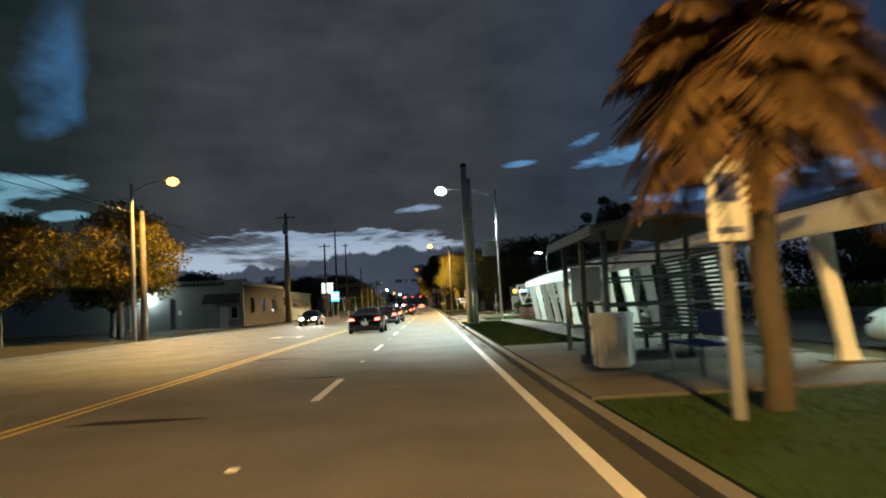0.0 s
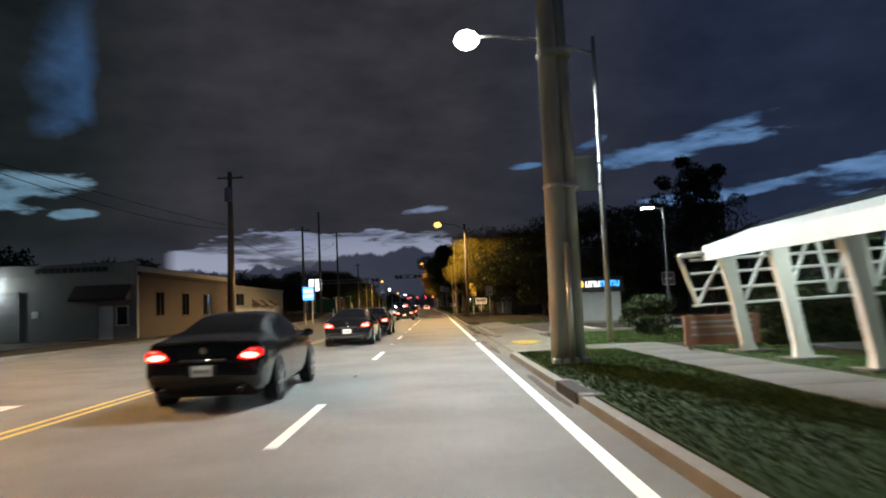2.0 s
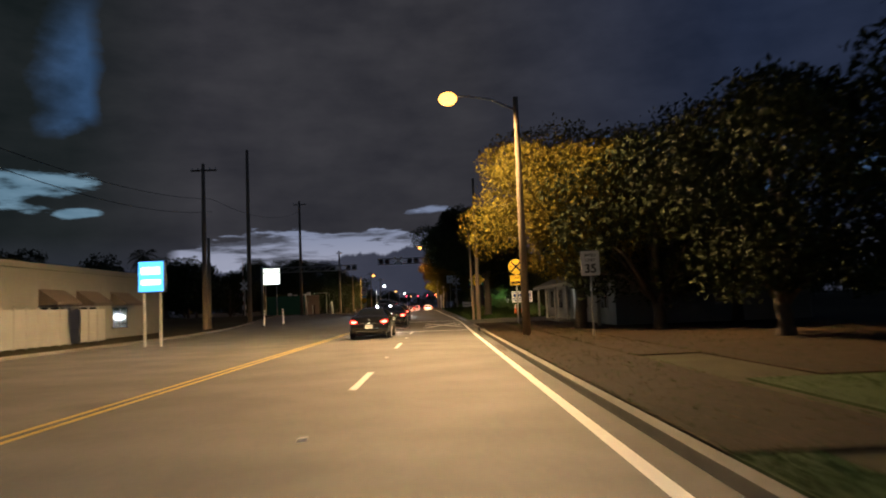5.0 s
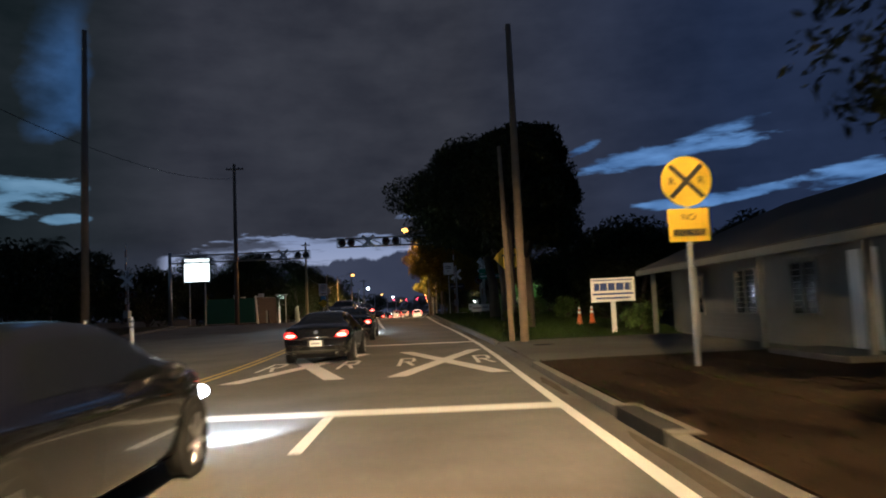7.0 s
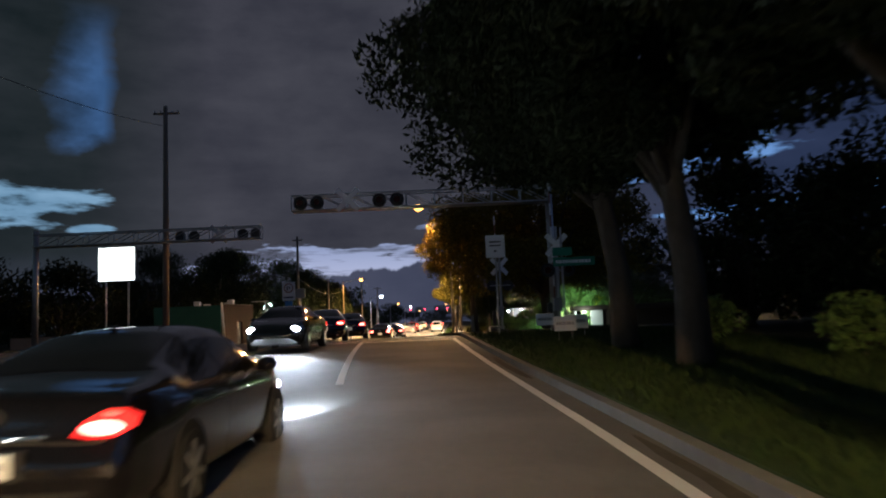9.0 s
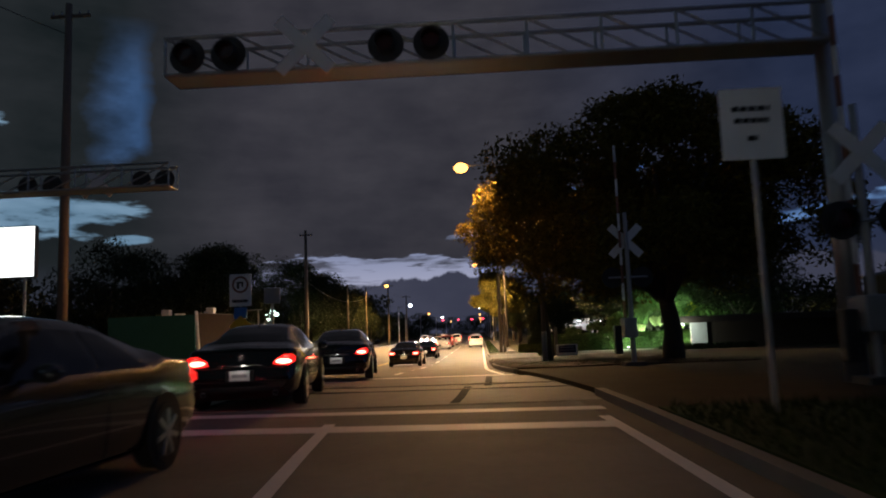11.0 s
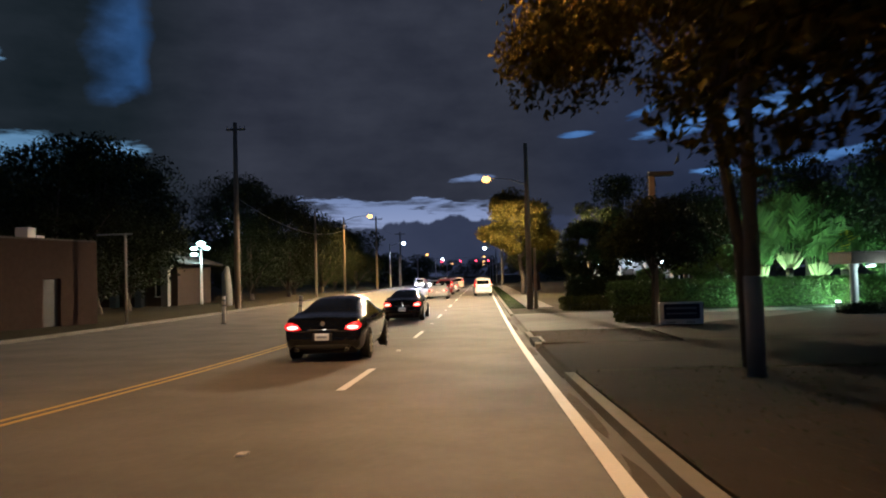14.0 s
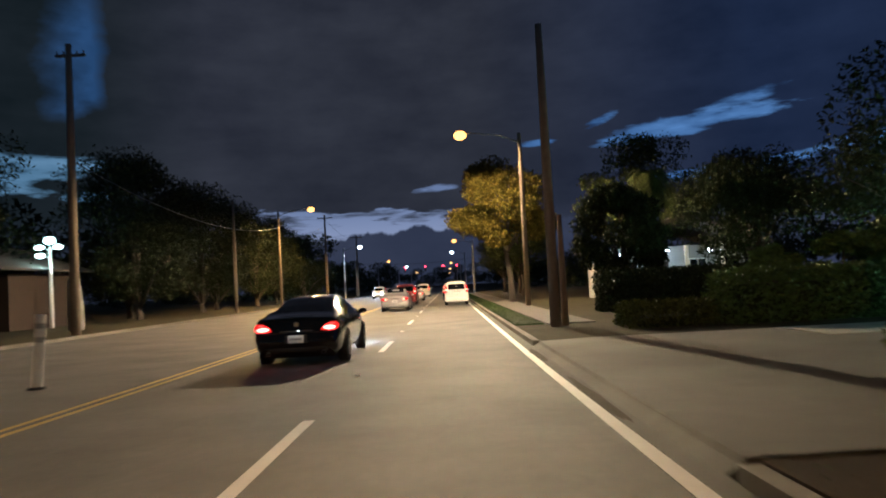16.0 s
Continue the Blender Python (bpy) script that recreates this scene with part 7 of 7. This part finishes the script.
# ---- vehicles ----
def car(x, y, paint, label, kind="sedan", heading=0, length=4.6, width=1.8, height=1.45, group="", beams=False):
    """A car whose tail is at local y=0 and which faces +y. heading 180 faces the camera."""
    c = thing("car", x, y, gz(y), label, "car", group, heading)
    L, hw, H = length, width / 2, height
    van = kind in ("suv", "van")
    if van:
        S = [(0.0, .5, .95, 1.3, .88, .72), (.08, .3, 1.02, 1.55, .95, .78), (.3, .25, 1.04, H - .03, .98, .80), (.9, .22, 1.05, H, 1.0, .81), (1.8, .22, 1.04, H, 1.0, .81), (2.5, .22, 1.02, H - .02, 1.0, .80), (3.0, .22, 1.0, H - .18, 1.0, .79), (3.45, .22, .99, 1.16, .99, .82), (3.65, .23, .97, 1.0, .98, .86), (4.2, .26, .9, .92, .93, .82), (4.5, .32, .75, .77, .85, .75), (L, .4, .6, .61, .75, .66)]
    else:
        S = [(-.02, .36, .86, .88, .86, .80), (.05, .28, .95, .98, .95, .88), (.2, .23, .98, 1.01, .98, .87), (.5, .22, .98, 1.02, .98, .86), (.85, .2, .97, 1.10, .99, .80), (1.4, .2, .96, 1.36, 1.0, .70), (1.9, .2, .95, H, 1.0, .68), (2.6, .2, .94, H - .01, 1.0, .68), (3.05, .2, .93, 1.26, 1.0, .70), (3.5, .2, .92, 1.0, .99, .80), (3.65, .21, .90, .92, .98, .84), (4.2, .23, .82, .84, .93, .82), (4.5, .3, .68, .7, .84, .74), (L, .38, .56, .57, .72, .64)]

    def section(s):
        yy, zb, zs, zr, fb, fr = s
        wb, wr = hw * fb * 1.035, hw * fr * 1.02
        return [(wb * .9, zb - .03), (wb * .985, zb + .09), (wb, (zb + zs) / 2), (wb * .965, zs), (wr, max(zs + .002, zr - .07)), (wr * .82, max(zs + .004, zr)), (0, max(zs + .006, zr + .035))]

    bm = bmesh.new()
    rings = []
    for s in S:
        h = section(s)
        rings.append([bm.verts.new((a, s[0], z)) for a, z in h] + [bm.verts.new((-a, s[0], z)) for a, z in reversed(h[:-1])])
    n = len(rings[0])
    for q, r in zip(rings, rings[1:]):
        for k in range(n):
            bm.faces.new((q[k], r[k], r[(k + 1) % n], q[(k + 1) % n]))
    bm.faces.new(rings[0])
    bm.faces.new(rings[-1][::-1])
    bmesh.ops.recalc_face_normals(bm, faces=bm.faces[:])
    body = part("body", bm, M[paint], c, smooth=True)
    sub = body.modifiers.new("round", "SUBSURF")
    sub.levels = sub.render_levels = 2
    # glazing laid on the cabin
    roof = [i for i, s in enumerate(S) if s[3] > S[0][2] + (0.35 if not van else 0.5)]
    a, b = roof[0], roof[-1]

    def glass(name, quads):
        g = bmesh.new()
        for qd in quads:
            g.faces.new([g.verts.new(p) for p in qd])
        return part(name, g, M["glass"], c)

    def at(yv):
        for s0, s1 in zip(S, S[1:]):
            if s0[0] <= yv <= s1[0]:
                f = (yv - s0[0]) / (s1[0] - s0[0])
                return section(tuple(u + (v - u) * f for u, v in zip(s0, s1)))

    for sgn in (-1, 1):
        for ya, yb in ((S[a][0] + .12, (S[a][0] + S[b][0]) / 2 - .05), ((S[a][0] + S[b][0]) / 2 + .05, S[b][0] + (.1 if not van else .3))):
            ha, hb = at(ya), at(yb)

            def pt(hh, yv, f):
                (x0, z0), (x1, z1) = hh[3], hh[4]
                return (sgn * (x0 + (x1 - x0) * f + .004), yv, z0 + (z1 - z0) * f)
            glass("side_window", [[pt(ha, ya, .1), pt(hb, yb, .1), pt(hb, yb, .86), pt(ha, ya, .86)]])
    i0 = a - 1
    r0, r1 = S[max(0, i0)], S[a + (0 if van else 1)]
    if van:
        zr0, zr1, yr0, yr1 = 1.12, H - .16, -.012, .03
        glass("rear_window", [[(-hw * .7, .0 - .008, 1.16), (hw * .7, -.008, 1.16), (hw * .66, .06, H - .2), (-hw * .66, .06, H - .2)]])
    else:
        h0, h1 = at(r0[0] + .12), at(r1[0] - .1)
        glass("rear_window", [[(-h0[5][0] * .95, r0[0] + .12, h0[6][1] + .014), (h0[5][0] * .95, r0[0] + .12, h0[6][1] + .014), (h1[5][0], r1[0] - .1, h1[6][1] + .016), (-h1[5][0], r1[0] - .1, h1[6][1] + .016)]])
    f0, f1 = S[b], S[b + 2]
    h0, h1 = at(f0[0] + .08), at(f1[0] - .12)
    glass("windscreen", [[(-h0[5][0], f0[0] + .08, h0[6][1] + .016), (h0[5][0], f0[0] + .08, h0[6][1] + .016), (h1[5][0] * .96, f1[0] - .12, h1[6][1] + .03), (-h1[5][0] * .96, f1[0] - .12, h1[6][1] + .03)]])
    # wheels
    for sgn in (-1, 1):
        for yy in (.86, L - .92):
            w = new("wheel")
            w.parent = c
            w.matrix_basis = pose(sgn * (hw - .13), yy, .33)
            # black disc stands for the shade in the wheel arch
            part("arch_shade", tube(bmesh.new(), (sgn * .135, 0, 0.01), (sgn * .145, 0, 0.01), .37, n=24), M["tyre"], w)
            part("tyre", tube(bmesh.new(), (-.1, 0, 0), (.1, 0, 0), .325, n=28), M["tyre"], w, smooth=False)
            part("tyre_wall", tube(bmesh.new(), (sgn * .1, 0, 0), (sgn * .15, 0, 0), .32, .3, 28), M["tyre"], w)
            rim = part("rim", tube(bmesh.new(), (sgn * .15, 0, 0), (sgn * .155, 0, 0), .21, n=24), M["dark_metal"], w)
            for k in range(5):
                ob = part("spoke", box(-.006, .006, -.03, .03, .02, .215, .004), M["rim"], rim)
                ob.matrix_basis = pose(sgn * .162, 0, 0, k * 72)
            part("hub", tube(bmesh.new(), (sgn * .155, 0, 0), (sgn * .17, 0, 0), .05, n=12), M["rim"], rim)
    # lamps
    zt = 1.02 if van else .78
    for sgn in (-1, 1):
        if van:
            t = part("tail_lamp", box(sgn * hw * .86 - .07, sgn * hw * .86 + .07, -.02, .14, .92, 1.42, .02), M["tail"], c, "glowing red tail lamp")
        else:
            t = part("tail_lamp", ball(bmesh.new(), (sgn * hw * .74, .06, zt), .22, .1, .1, 14), M["tail"], c, "glowing red tail lamp", True)
        part("lamp_core", ball(bmesh.new(), (sgn * hw * (.83 if van else .66), -.022, zt + (.12 if van else -.01)), .085, .03, .05, 10), M["tail_core"], t, smooth=True)
        part("head_lamp", ball(bmesh.new(), (sgn * hw * .64, L - .1, .66), .16, .1, .09, 12), M["head" if beams else "glass"], c, "glowing head lamp" if beams else "", True)
        part("wing_mirror", ball(bmesh.new(), (sgn * (hw + .09), S[b][0] + .42, .98 if not van else 1.08), .1, .06, .065, 10), M[paint], c, smooth=True)
        if not van:
            part("exhaust_pipe", tube(bmesh.new(), (sgn * hw * .6, -.09, .3), (sgn * hw * .6, .2, .3), .045, n=12), M["chrome"], c)
    part("bumper", box(-hw * .93, hw * .93, -.06, .2, .27, .58, .07), M[paint], c, smooth=True)
    if not van:
        part("boot_lip", box(-hw * .72, hw * .72, .0, .1, .985, 1.015, .012), M[paint], c)
    part("licence_plate", box(-.17, .17, -.075, -.06, .56 if not van else .7, .72 if not van else .86, .006), M["plate"], c)
    bars(c, -.12, .12, -.077, .64 if not van else .78, .045, 7, M["sign_grey"], 3)
    part("boot_trim", box(-.3, .3, -.03, .02, .80 if not van else .98, .83 if not van else 1.01, .006), M["chrome"], c)
    if beams:
        head_beams(x, y, heading, hw * .64, L, heading == 180)
    return c


# ---- the two-door coupe: one smooth skin, with glass, lamps and seams laid on it
CL, CW = 4.8, 0.915
TOP = [(-.03, .56), (0, .63), (.04, .70), (.075, .80), (.11, .92), (.15, .99), (.25, 1.012), (.5, 1.03), (.78, 1.075), (1.2, 1.235), (1.65, 1.365), (2.0, 1.415), (2.4, 1.43), (2.8, 1.405), (3.2, 1.28), (3.7, 1.03), (3.85, .985), (4.2, .93), (4.55, .82), (4.72, .69), (4.8, .58)]
WIDE = [(-.03, .84), (0, .885), (.1, .935), (.3, .975), (.8, 1.0), (3.8, .99), (4.3, .94), (4.6, .84), (4.8, .66)]
CABIN = [(-.03, .76), (.15, .82), (.5, .80), (.8, .74), (1.2, .68), (1.6, .645), (2.1, .63), (2.7, .645), (3.2, .70), (3.7, .78), (4.2, .80), (4.8, .55)]
BELT = [(-.03, .53), (.0, .6), (.04, .66), (.075, .74), (.11, .82), (.2, .88), (1.0, .93), (3.2, .905), (4.2, .83), (4.6, .70), (4.8, .54)]
SILL = [(-.03, .37), (.1, .28), (.4, .225), (1.0, .19), (4.0, .2), (4.5, .25), (4.8, .39)]


def along(table, y):
    return float(np.interp(y, [a for a, b in table], [b for a, b in table]))


def skin(y, v, out=0.0):
    """A point on the right half of the coupe: v from 0 at the sill to 6 at the crown of the roof."""
    w, r, zt, zb = CW * along(WIDE, y), CW * along(CABIN, y), along(TOP, y), along(SILL, y)
    zs = min(along(BELT, y), zt - .03)
    c = [(w * .86, zb), (w * .965, zb + .1), (w * 1.0, zb + (zs - zb) * .62), (w * .955, zs), (max(r, .05) * 1.0 if zt - zs > .2 else (w * .955 + r) / 2, zs + (zt - zs) * .8), (r * .72, zt - .018), (0.0, zt)]
    i = min(int(v), 5)
    f = v - i
    q0, q1, q2, q3 = c[max(i - 1, 0)], c[i], c[i + 1], c[min(i + 2, 6)] if i < 5 else (-c[5][0], c[5][1])
    co = [.5 * (2 * b + (d - a) * f + (2 * a - 5 * b + 4 * d - e) * f * f + (3 * b - a - 3 * d + e) * f ** 3) for a, b, d, e in zip(q0, q1, q2, q3)]
    x, z = max(co[0], 0.0) if v > 5.5 else co[0], co[1]
    if out:
        k = out / max(1e-6, math.hypot(x, z - .55))
        return (x * (1 + k), y - (out if y < .3 else 0), z + (z - .55) * k)
    return (x, y, z)


def skin_patch(ys, vs, out, mirror=1):
    """A piece of the skin, laid a little outside it. ys may depend on v."""
    bm = bmesh.new()
    grid = []
    for j in range(len(vs)):
        row = ys(vs[j]) if callable(ys) else ys
        grid.append([bm.verts.new((mirror * q[0], q[1], q[2])) for q in (skin(y, vs[j], out) for y in row)])
    for a, b in zip(grid, grid[1:]):
        for k in range(len(a) - 1):
            bm.faces.new((a[k], a[k + 1], b[k + 1], b[k]))
    bmesh.ops.remove_doubles(bm, verts=bm.verts[:], dist=1e-4)
    bmesh.ops.recalc_face_normals(bm, faces=bm.faces[:])
    return bm


def both_sides(ys, vs, out):
    """A patch across the middle, from the right edge to the left."""
    bm = bmesh.new()
    grid = []
    for m, v in [(1, v) for v in vs] + [(-1, v) for v in reversed(vs[:-1])]:
        grid.append([bm.verts.new((m * q[0], q[1], q[2])) for q in (skin(y, v, out) for y in (ys(v) if callable(ys) else ys))])
    for a, b in zip(grid, grid[1:]):
        for k in range(len(a) - 1):
            bm.faces.new((a[k], a[k + 1], b[k + 1], b[k]))
    bmesh.ops.recalc_face_normals(bm, faces=bm.faces[:])
    return bm


def grade(a, b, n):
    return [a + (b - a) * k / n for k in range(n + 1)]


def coupe(x, y, paint, label, heading=0, beams=False, group=""):
    c = thing("car", x, y, gz(y), label, "car", group, heading)
    stations = [-.03, -.01, .015, .04, .06, .08, .1, .12, .14, .16, .2, .3] + grade(.4, 4.4, 32) + [4.5, 4.6, 4.68, 4.74, 4.8]
    vs = grade(0, 6, 30)
    bm = both_sides(lambda v: stations, vs, 0.0)
    for end in (0, -1):
        ring = [v for v in bm.verts if abs(v.co.y - stations[end]) < 1e-5]
        ring.sort(key=lambda v: math.atan2(v.co.z - .46, v.co.x))
        bm.faces.new(ring)
    bmesh.ops.recalc_face_normals(bm, faces=bm.faces[:])
    part("body", bm, M[paint], c, smooth=True)
    part("underbody", box(-.74, .74, .25, 4.5, .17, .42, .05), M["tyre"], c)
    part("rear_window", both_sides(lambda v: grade(.86, 1.72, 10), grade(4.28, 6, 10), .006), M["glass"], c, smooth=True)
    part("windscreen", both_sides(lambda v: grade(2.92, 3.68, 8), grade(4.2, 6, 10), .006), M["glass"], c, smooth=True)
    for m in (-1, 1):
        part("side_window", skin_patch(lambda v: grade(1.22 + .55 * (v - 3.12), 2.02, 8), grade(3.12, 3.92, 6), .006, m), M["glass"], c, smooth=True)
        part("side_window", skin_patch(lambda v: grade(2.08, 3.5 - .62 * (v - 3.12), 8), grade(3.12, 3.92, 6), .006, m), M["glass"], c, smooth=True)
        part("door_seam", skin_patch(grade(2.02, 2.03, 1), grade(.7, 3.1, 10), .003, m), M["tyre"], c)
        part("side_sill", skin_patch(grade(1.25, 3.55, 6), grade(.05, .6, 3), .012, m), M[paint], c, smooth=True)
        handle = part("door_handle", box(m * CW * .985 - .02, m * CW * .985 + .02, 2.12, 2.32, .80, .83, .008), M[paint], c)
        # tail lamp: a swept wedge round the corner
        pts = [(.50, .735), (.62, .715), (.78, .718), (.862, .765), (.868, .835), (.81, .888), (.69, .888), (.57, .825)]
        lamp = bmesh.new()
        back = [lamp.verts.new((m * a, .012 + .085 * max(0, (z - .70)) / .25 + .34 * max(0, a - .62) ** 1.6, z)) for a, z in pts]
        fore = [lamp.verts.new((m * a * .97, .4, z * .995)) for a, z in pts]
        lamp.faces.new(back)
        for k in range(len(pts)):
            lamp.faces.new((back[k - 1], back[k], fore[k], fore[k - 1]))
        bmesh.ops.recalc_face_normals(lamp, faces=lamp.faces[:])
        t = part("tail_lamp", lamp, M["tail"], c, "glowing red tail lamp")
        part("lamp_core", ball(bmesh.new(), (m * .68, .05, .775), .135, .055, .045, 14), M["tail_core"], t, smooth=True)
        part("reversing_lens", ball(bmesh.new(), (m * .72, .1, .858), .075, .035, .02, 12), M["rim"], t, "clear reversing lens", True)
        part("head_lamp", ball(bmesh.new(), (m * .64, 4.6, .66), .17, .12, .085, 14), M["head" if beams else "glass"], c, "glowing head lamp" if beams else "", True)
        mir = part("wing_mirror", ball(bmesh.new(), (m * (CW + .1), 3.05, .99), .105, .065, .07, 14), M[paint], c, smooth=True)
        part("mirror_stalk", box(m * CW - .06, m * CW + .06, 3.05, 3.1, .93, .96, .008), M[paint], mir)
        part("exhaust_pipe", pipe([(m * .56, -.06, .29), (m * .56, .05, .3), (m * .55, .4, .31)], [.048, .046, .04], 14), M["chrome"], c)
        # black disc stands for the shade inside the pipe
        part("bore_shade", tube(bmesh.new(), (m * .56, -.062, .29), (m * .56, -.055, .29), .038, n=14), M["tyre"], c)
        for yy in (.98, 3.86):
            w = new("wheel")
            w.parent = c
            w.matrix_basis = pose(m * (CW - .115), yy, .325)
            # black disc painted in place of the shaded wheel arch
            part("arch_shade", tube(bmesh.new(), (m * .112, 0, 0.015), (m * .128, 0, 0.015), .365, n=28), M["tyre"], w)
            tyre = bmesh.new()
            tube(tyre, (-.11, 0, 0), (.11, 0, 0), .322, n=32)
            bmesh.ops.bevel(tyre, geom=[e for e in tyre.edges if abs(e.verts[0].co.x - e.verts[1].co.x) < 1e-4], offset=.03, segments=2, affect="EDGES")
            part("tyre", tyre, M["tyre"], w).location = (m * .03, 0, 0)
            rim = part("rim", tube(bmesh.new(), (m * .135, 0, 0), (m * .142, 0, 0), .225, n=28), M["dark_metal"], w)
            for k in range(7):
                part("spoke", box(-.008, .008, -.024, .024, .03, .222, .006), M["rim"], rim).matrix_basis = pose(m * .146, 0, 0, k * 360 / 7)
            part("hub", tube(bmesh.new(), (m * .142, 0, 0), (m * .158, 0, 0), .05, n=14), M["rim"], rim)
    part("boot_lip", both_sides(lambda v: grade(.13, .2, 2), grade(4.25, 6, 8), .012), M[paint], c, smooth=True)
    part("boot_seam", both_sides(lambda v: grade(.036, .044, 1), grade(4.3, 6, 8), .004), M["tyre"], c)
    part("bumper_trim", box(-.62, .62, -.045, .12, .3, .4, .03), M["tyre"], c, "black lower bumper trim", True)
    # black box stands for the shaded recess behind the plate
    part("recess_shade", box(-.22, .22, -.036, .02, .475, .655, .01), M["tyre"], c)
    part("licence_plate", box(-.16, .16, -.046, -.034, .49, .645, .006), M["plate"], c)
    bars(c, -.12, .12, -.048, .565, .05, 7, M["sign_grey"], 3)
    part("boot_trim", box(-.34, .34, .018, .05, .715, .74, .008), M["chrome"], c)
    emblem = bmesh.new()
    tube(emblem, (0, .05, .86), (0, .075, .86), .05, n=18)
    part("emblem", emblem, M["chrome"], c)
    part("antenna_fin", ball(bmesh.new(), (0, 1.75, 1.4), .02, .09, .04, 8), M[paint], c, smooth=True)
    point_light("plate_light", (x + .2 * math.sin(radians(heading)), y - .2 * math.cos(radians(heading)), gz(y) + .72), (1, .95, .85), 0.5, .03)
    if beams:
        head_beams(x, y, heading, .64, CL, heading == 180)
    return c


def head_beams(x, y, heading, side, length, full=False):
    """Dipped beams fall on the road ahead; full beams reach far."""
    m = pose(x, y, gz(y), 0, 0, heading)
    for sgn in (-1, 1):
        aim = Vector((sgn * side + .3, length + 12, -.1)) if full else Vector((sgn * side + .3, length + 3.4, -1.35))
        spot_light("head_light", m @ Vector((sgn * side, length + .05, .66)), m @ aim, (.85, .93, 1.0), 1200 if full else 1300, 84 if full else 58)


# one lead car copied along its way; added beams replace the driver's own headlights
LEAD_CAR_COPIES = [(-3.55, 30.3, 0, "car_grey", False), (-3.5, 47.0, 0, "car_black", False), (-3.4, 56.0, 0, "car_black", True), (-3.5, 96.0, 0, "car_black", True), (-3.5, 112.6, 0, "car_black", False),
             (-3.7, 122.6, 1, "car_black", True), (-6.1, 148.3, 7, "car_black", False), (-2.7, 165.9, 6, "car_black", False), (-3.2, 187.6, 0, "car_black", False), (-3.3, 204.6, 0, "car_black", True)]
for x, y, turn, paint, lit in LEAD_CAR_COPIES:
    coupe(x, y, paint, "copy of the one dark lead coupe with lit red tail lamps", turn, lit, "coupes in the lane")
car(0.45, 243.0, "car_white", "white compact van with tall lit tail lamps", "van", height=1.75, width=1.75)
car(-3.6, 236.0, "car_silver", "silver sedan braking behind the queue", "sedan")
car(-3.7, 250.0, "car_red", "dark red sport utility vehicle braking in the queue", "suv", height=1.75)
car(-3.6, 264.0, "car_silver", "silver sedan braking in the queue", "sedan", group="queued cars")
car(0.2, 262.0, "car_black", "dark sedan braking in the queue", "sedan", group="queued cars")
car(-3.6, 290.0, "car_white", "white van braking in the queue", "van", height=1.8, group="queued cars")
car(0.1, 286.0, "car_silver", "grey utility vehicle braking in the queue", "suv", height=1.7, group="queued cars")
car(0.1, 302.0, "car_red", "red sedan braking in the queue", "sedan", group="queued cars")
car(-11.4, 63.3, "car_black", "dark oncoming sedan with bright head lamps", "sedan", heading=180, beams=True)
coupe(-6.2, 144.7, "car_grey", "dark oncoming car with dazzling head lamps before the crossing", 180, True)
car(-7.4, 292.0, "car_silver", "oncoming sedan with bright head lamps", "sedan", heading=180, beams=True)
car(-10.8, 304.0, "car_white", "oncoming van with bright head lamps", "van", heading=180, beams=True, height=1.75)
car(-7.4, 310.0, "car_black", "oncoming dark sedan with bright head lamps", "sedan", heading=180, beams=False)
for i, (x, y, p, k) in enumerate(((-7.4, 318, "car_white", "suv"), (-10.8, 322, "car_silver", "sedan"), (-7.4, 338, "car_silver", "sedan"), (-10.8, 342, "car_black", "van"), (-7.4, 352, "car_white", "sedan"))):
    q = car(x, y, p, "far oncoming car with bright head lamps", k, heading=180, group="oncoming cars", height=1.7 if k != "sedan" else 1.45)
    for o in q.children:
        if o.name.startswith("head_lamp"):
            o.data.materials[0] = M["head"]
for i, (x, y, p, k) in enumerate(((12.5, 4, "car_silver", "suv"), (15.2, 4, "car_white", "van"), (13, 20, "car_black", "sedan"), (18, 31, "car_white", "suv"))):
    car(x, y, p, "parked car in the lot behind the arcade", k, heading=90, group="parked cars", height=1.7 if k != "sedan" else 1.45)
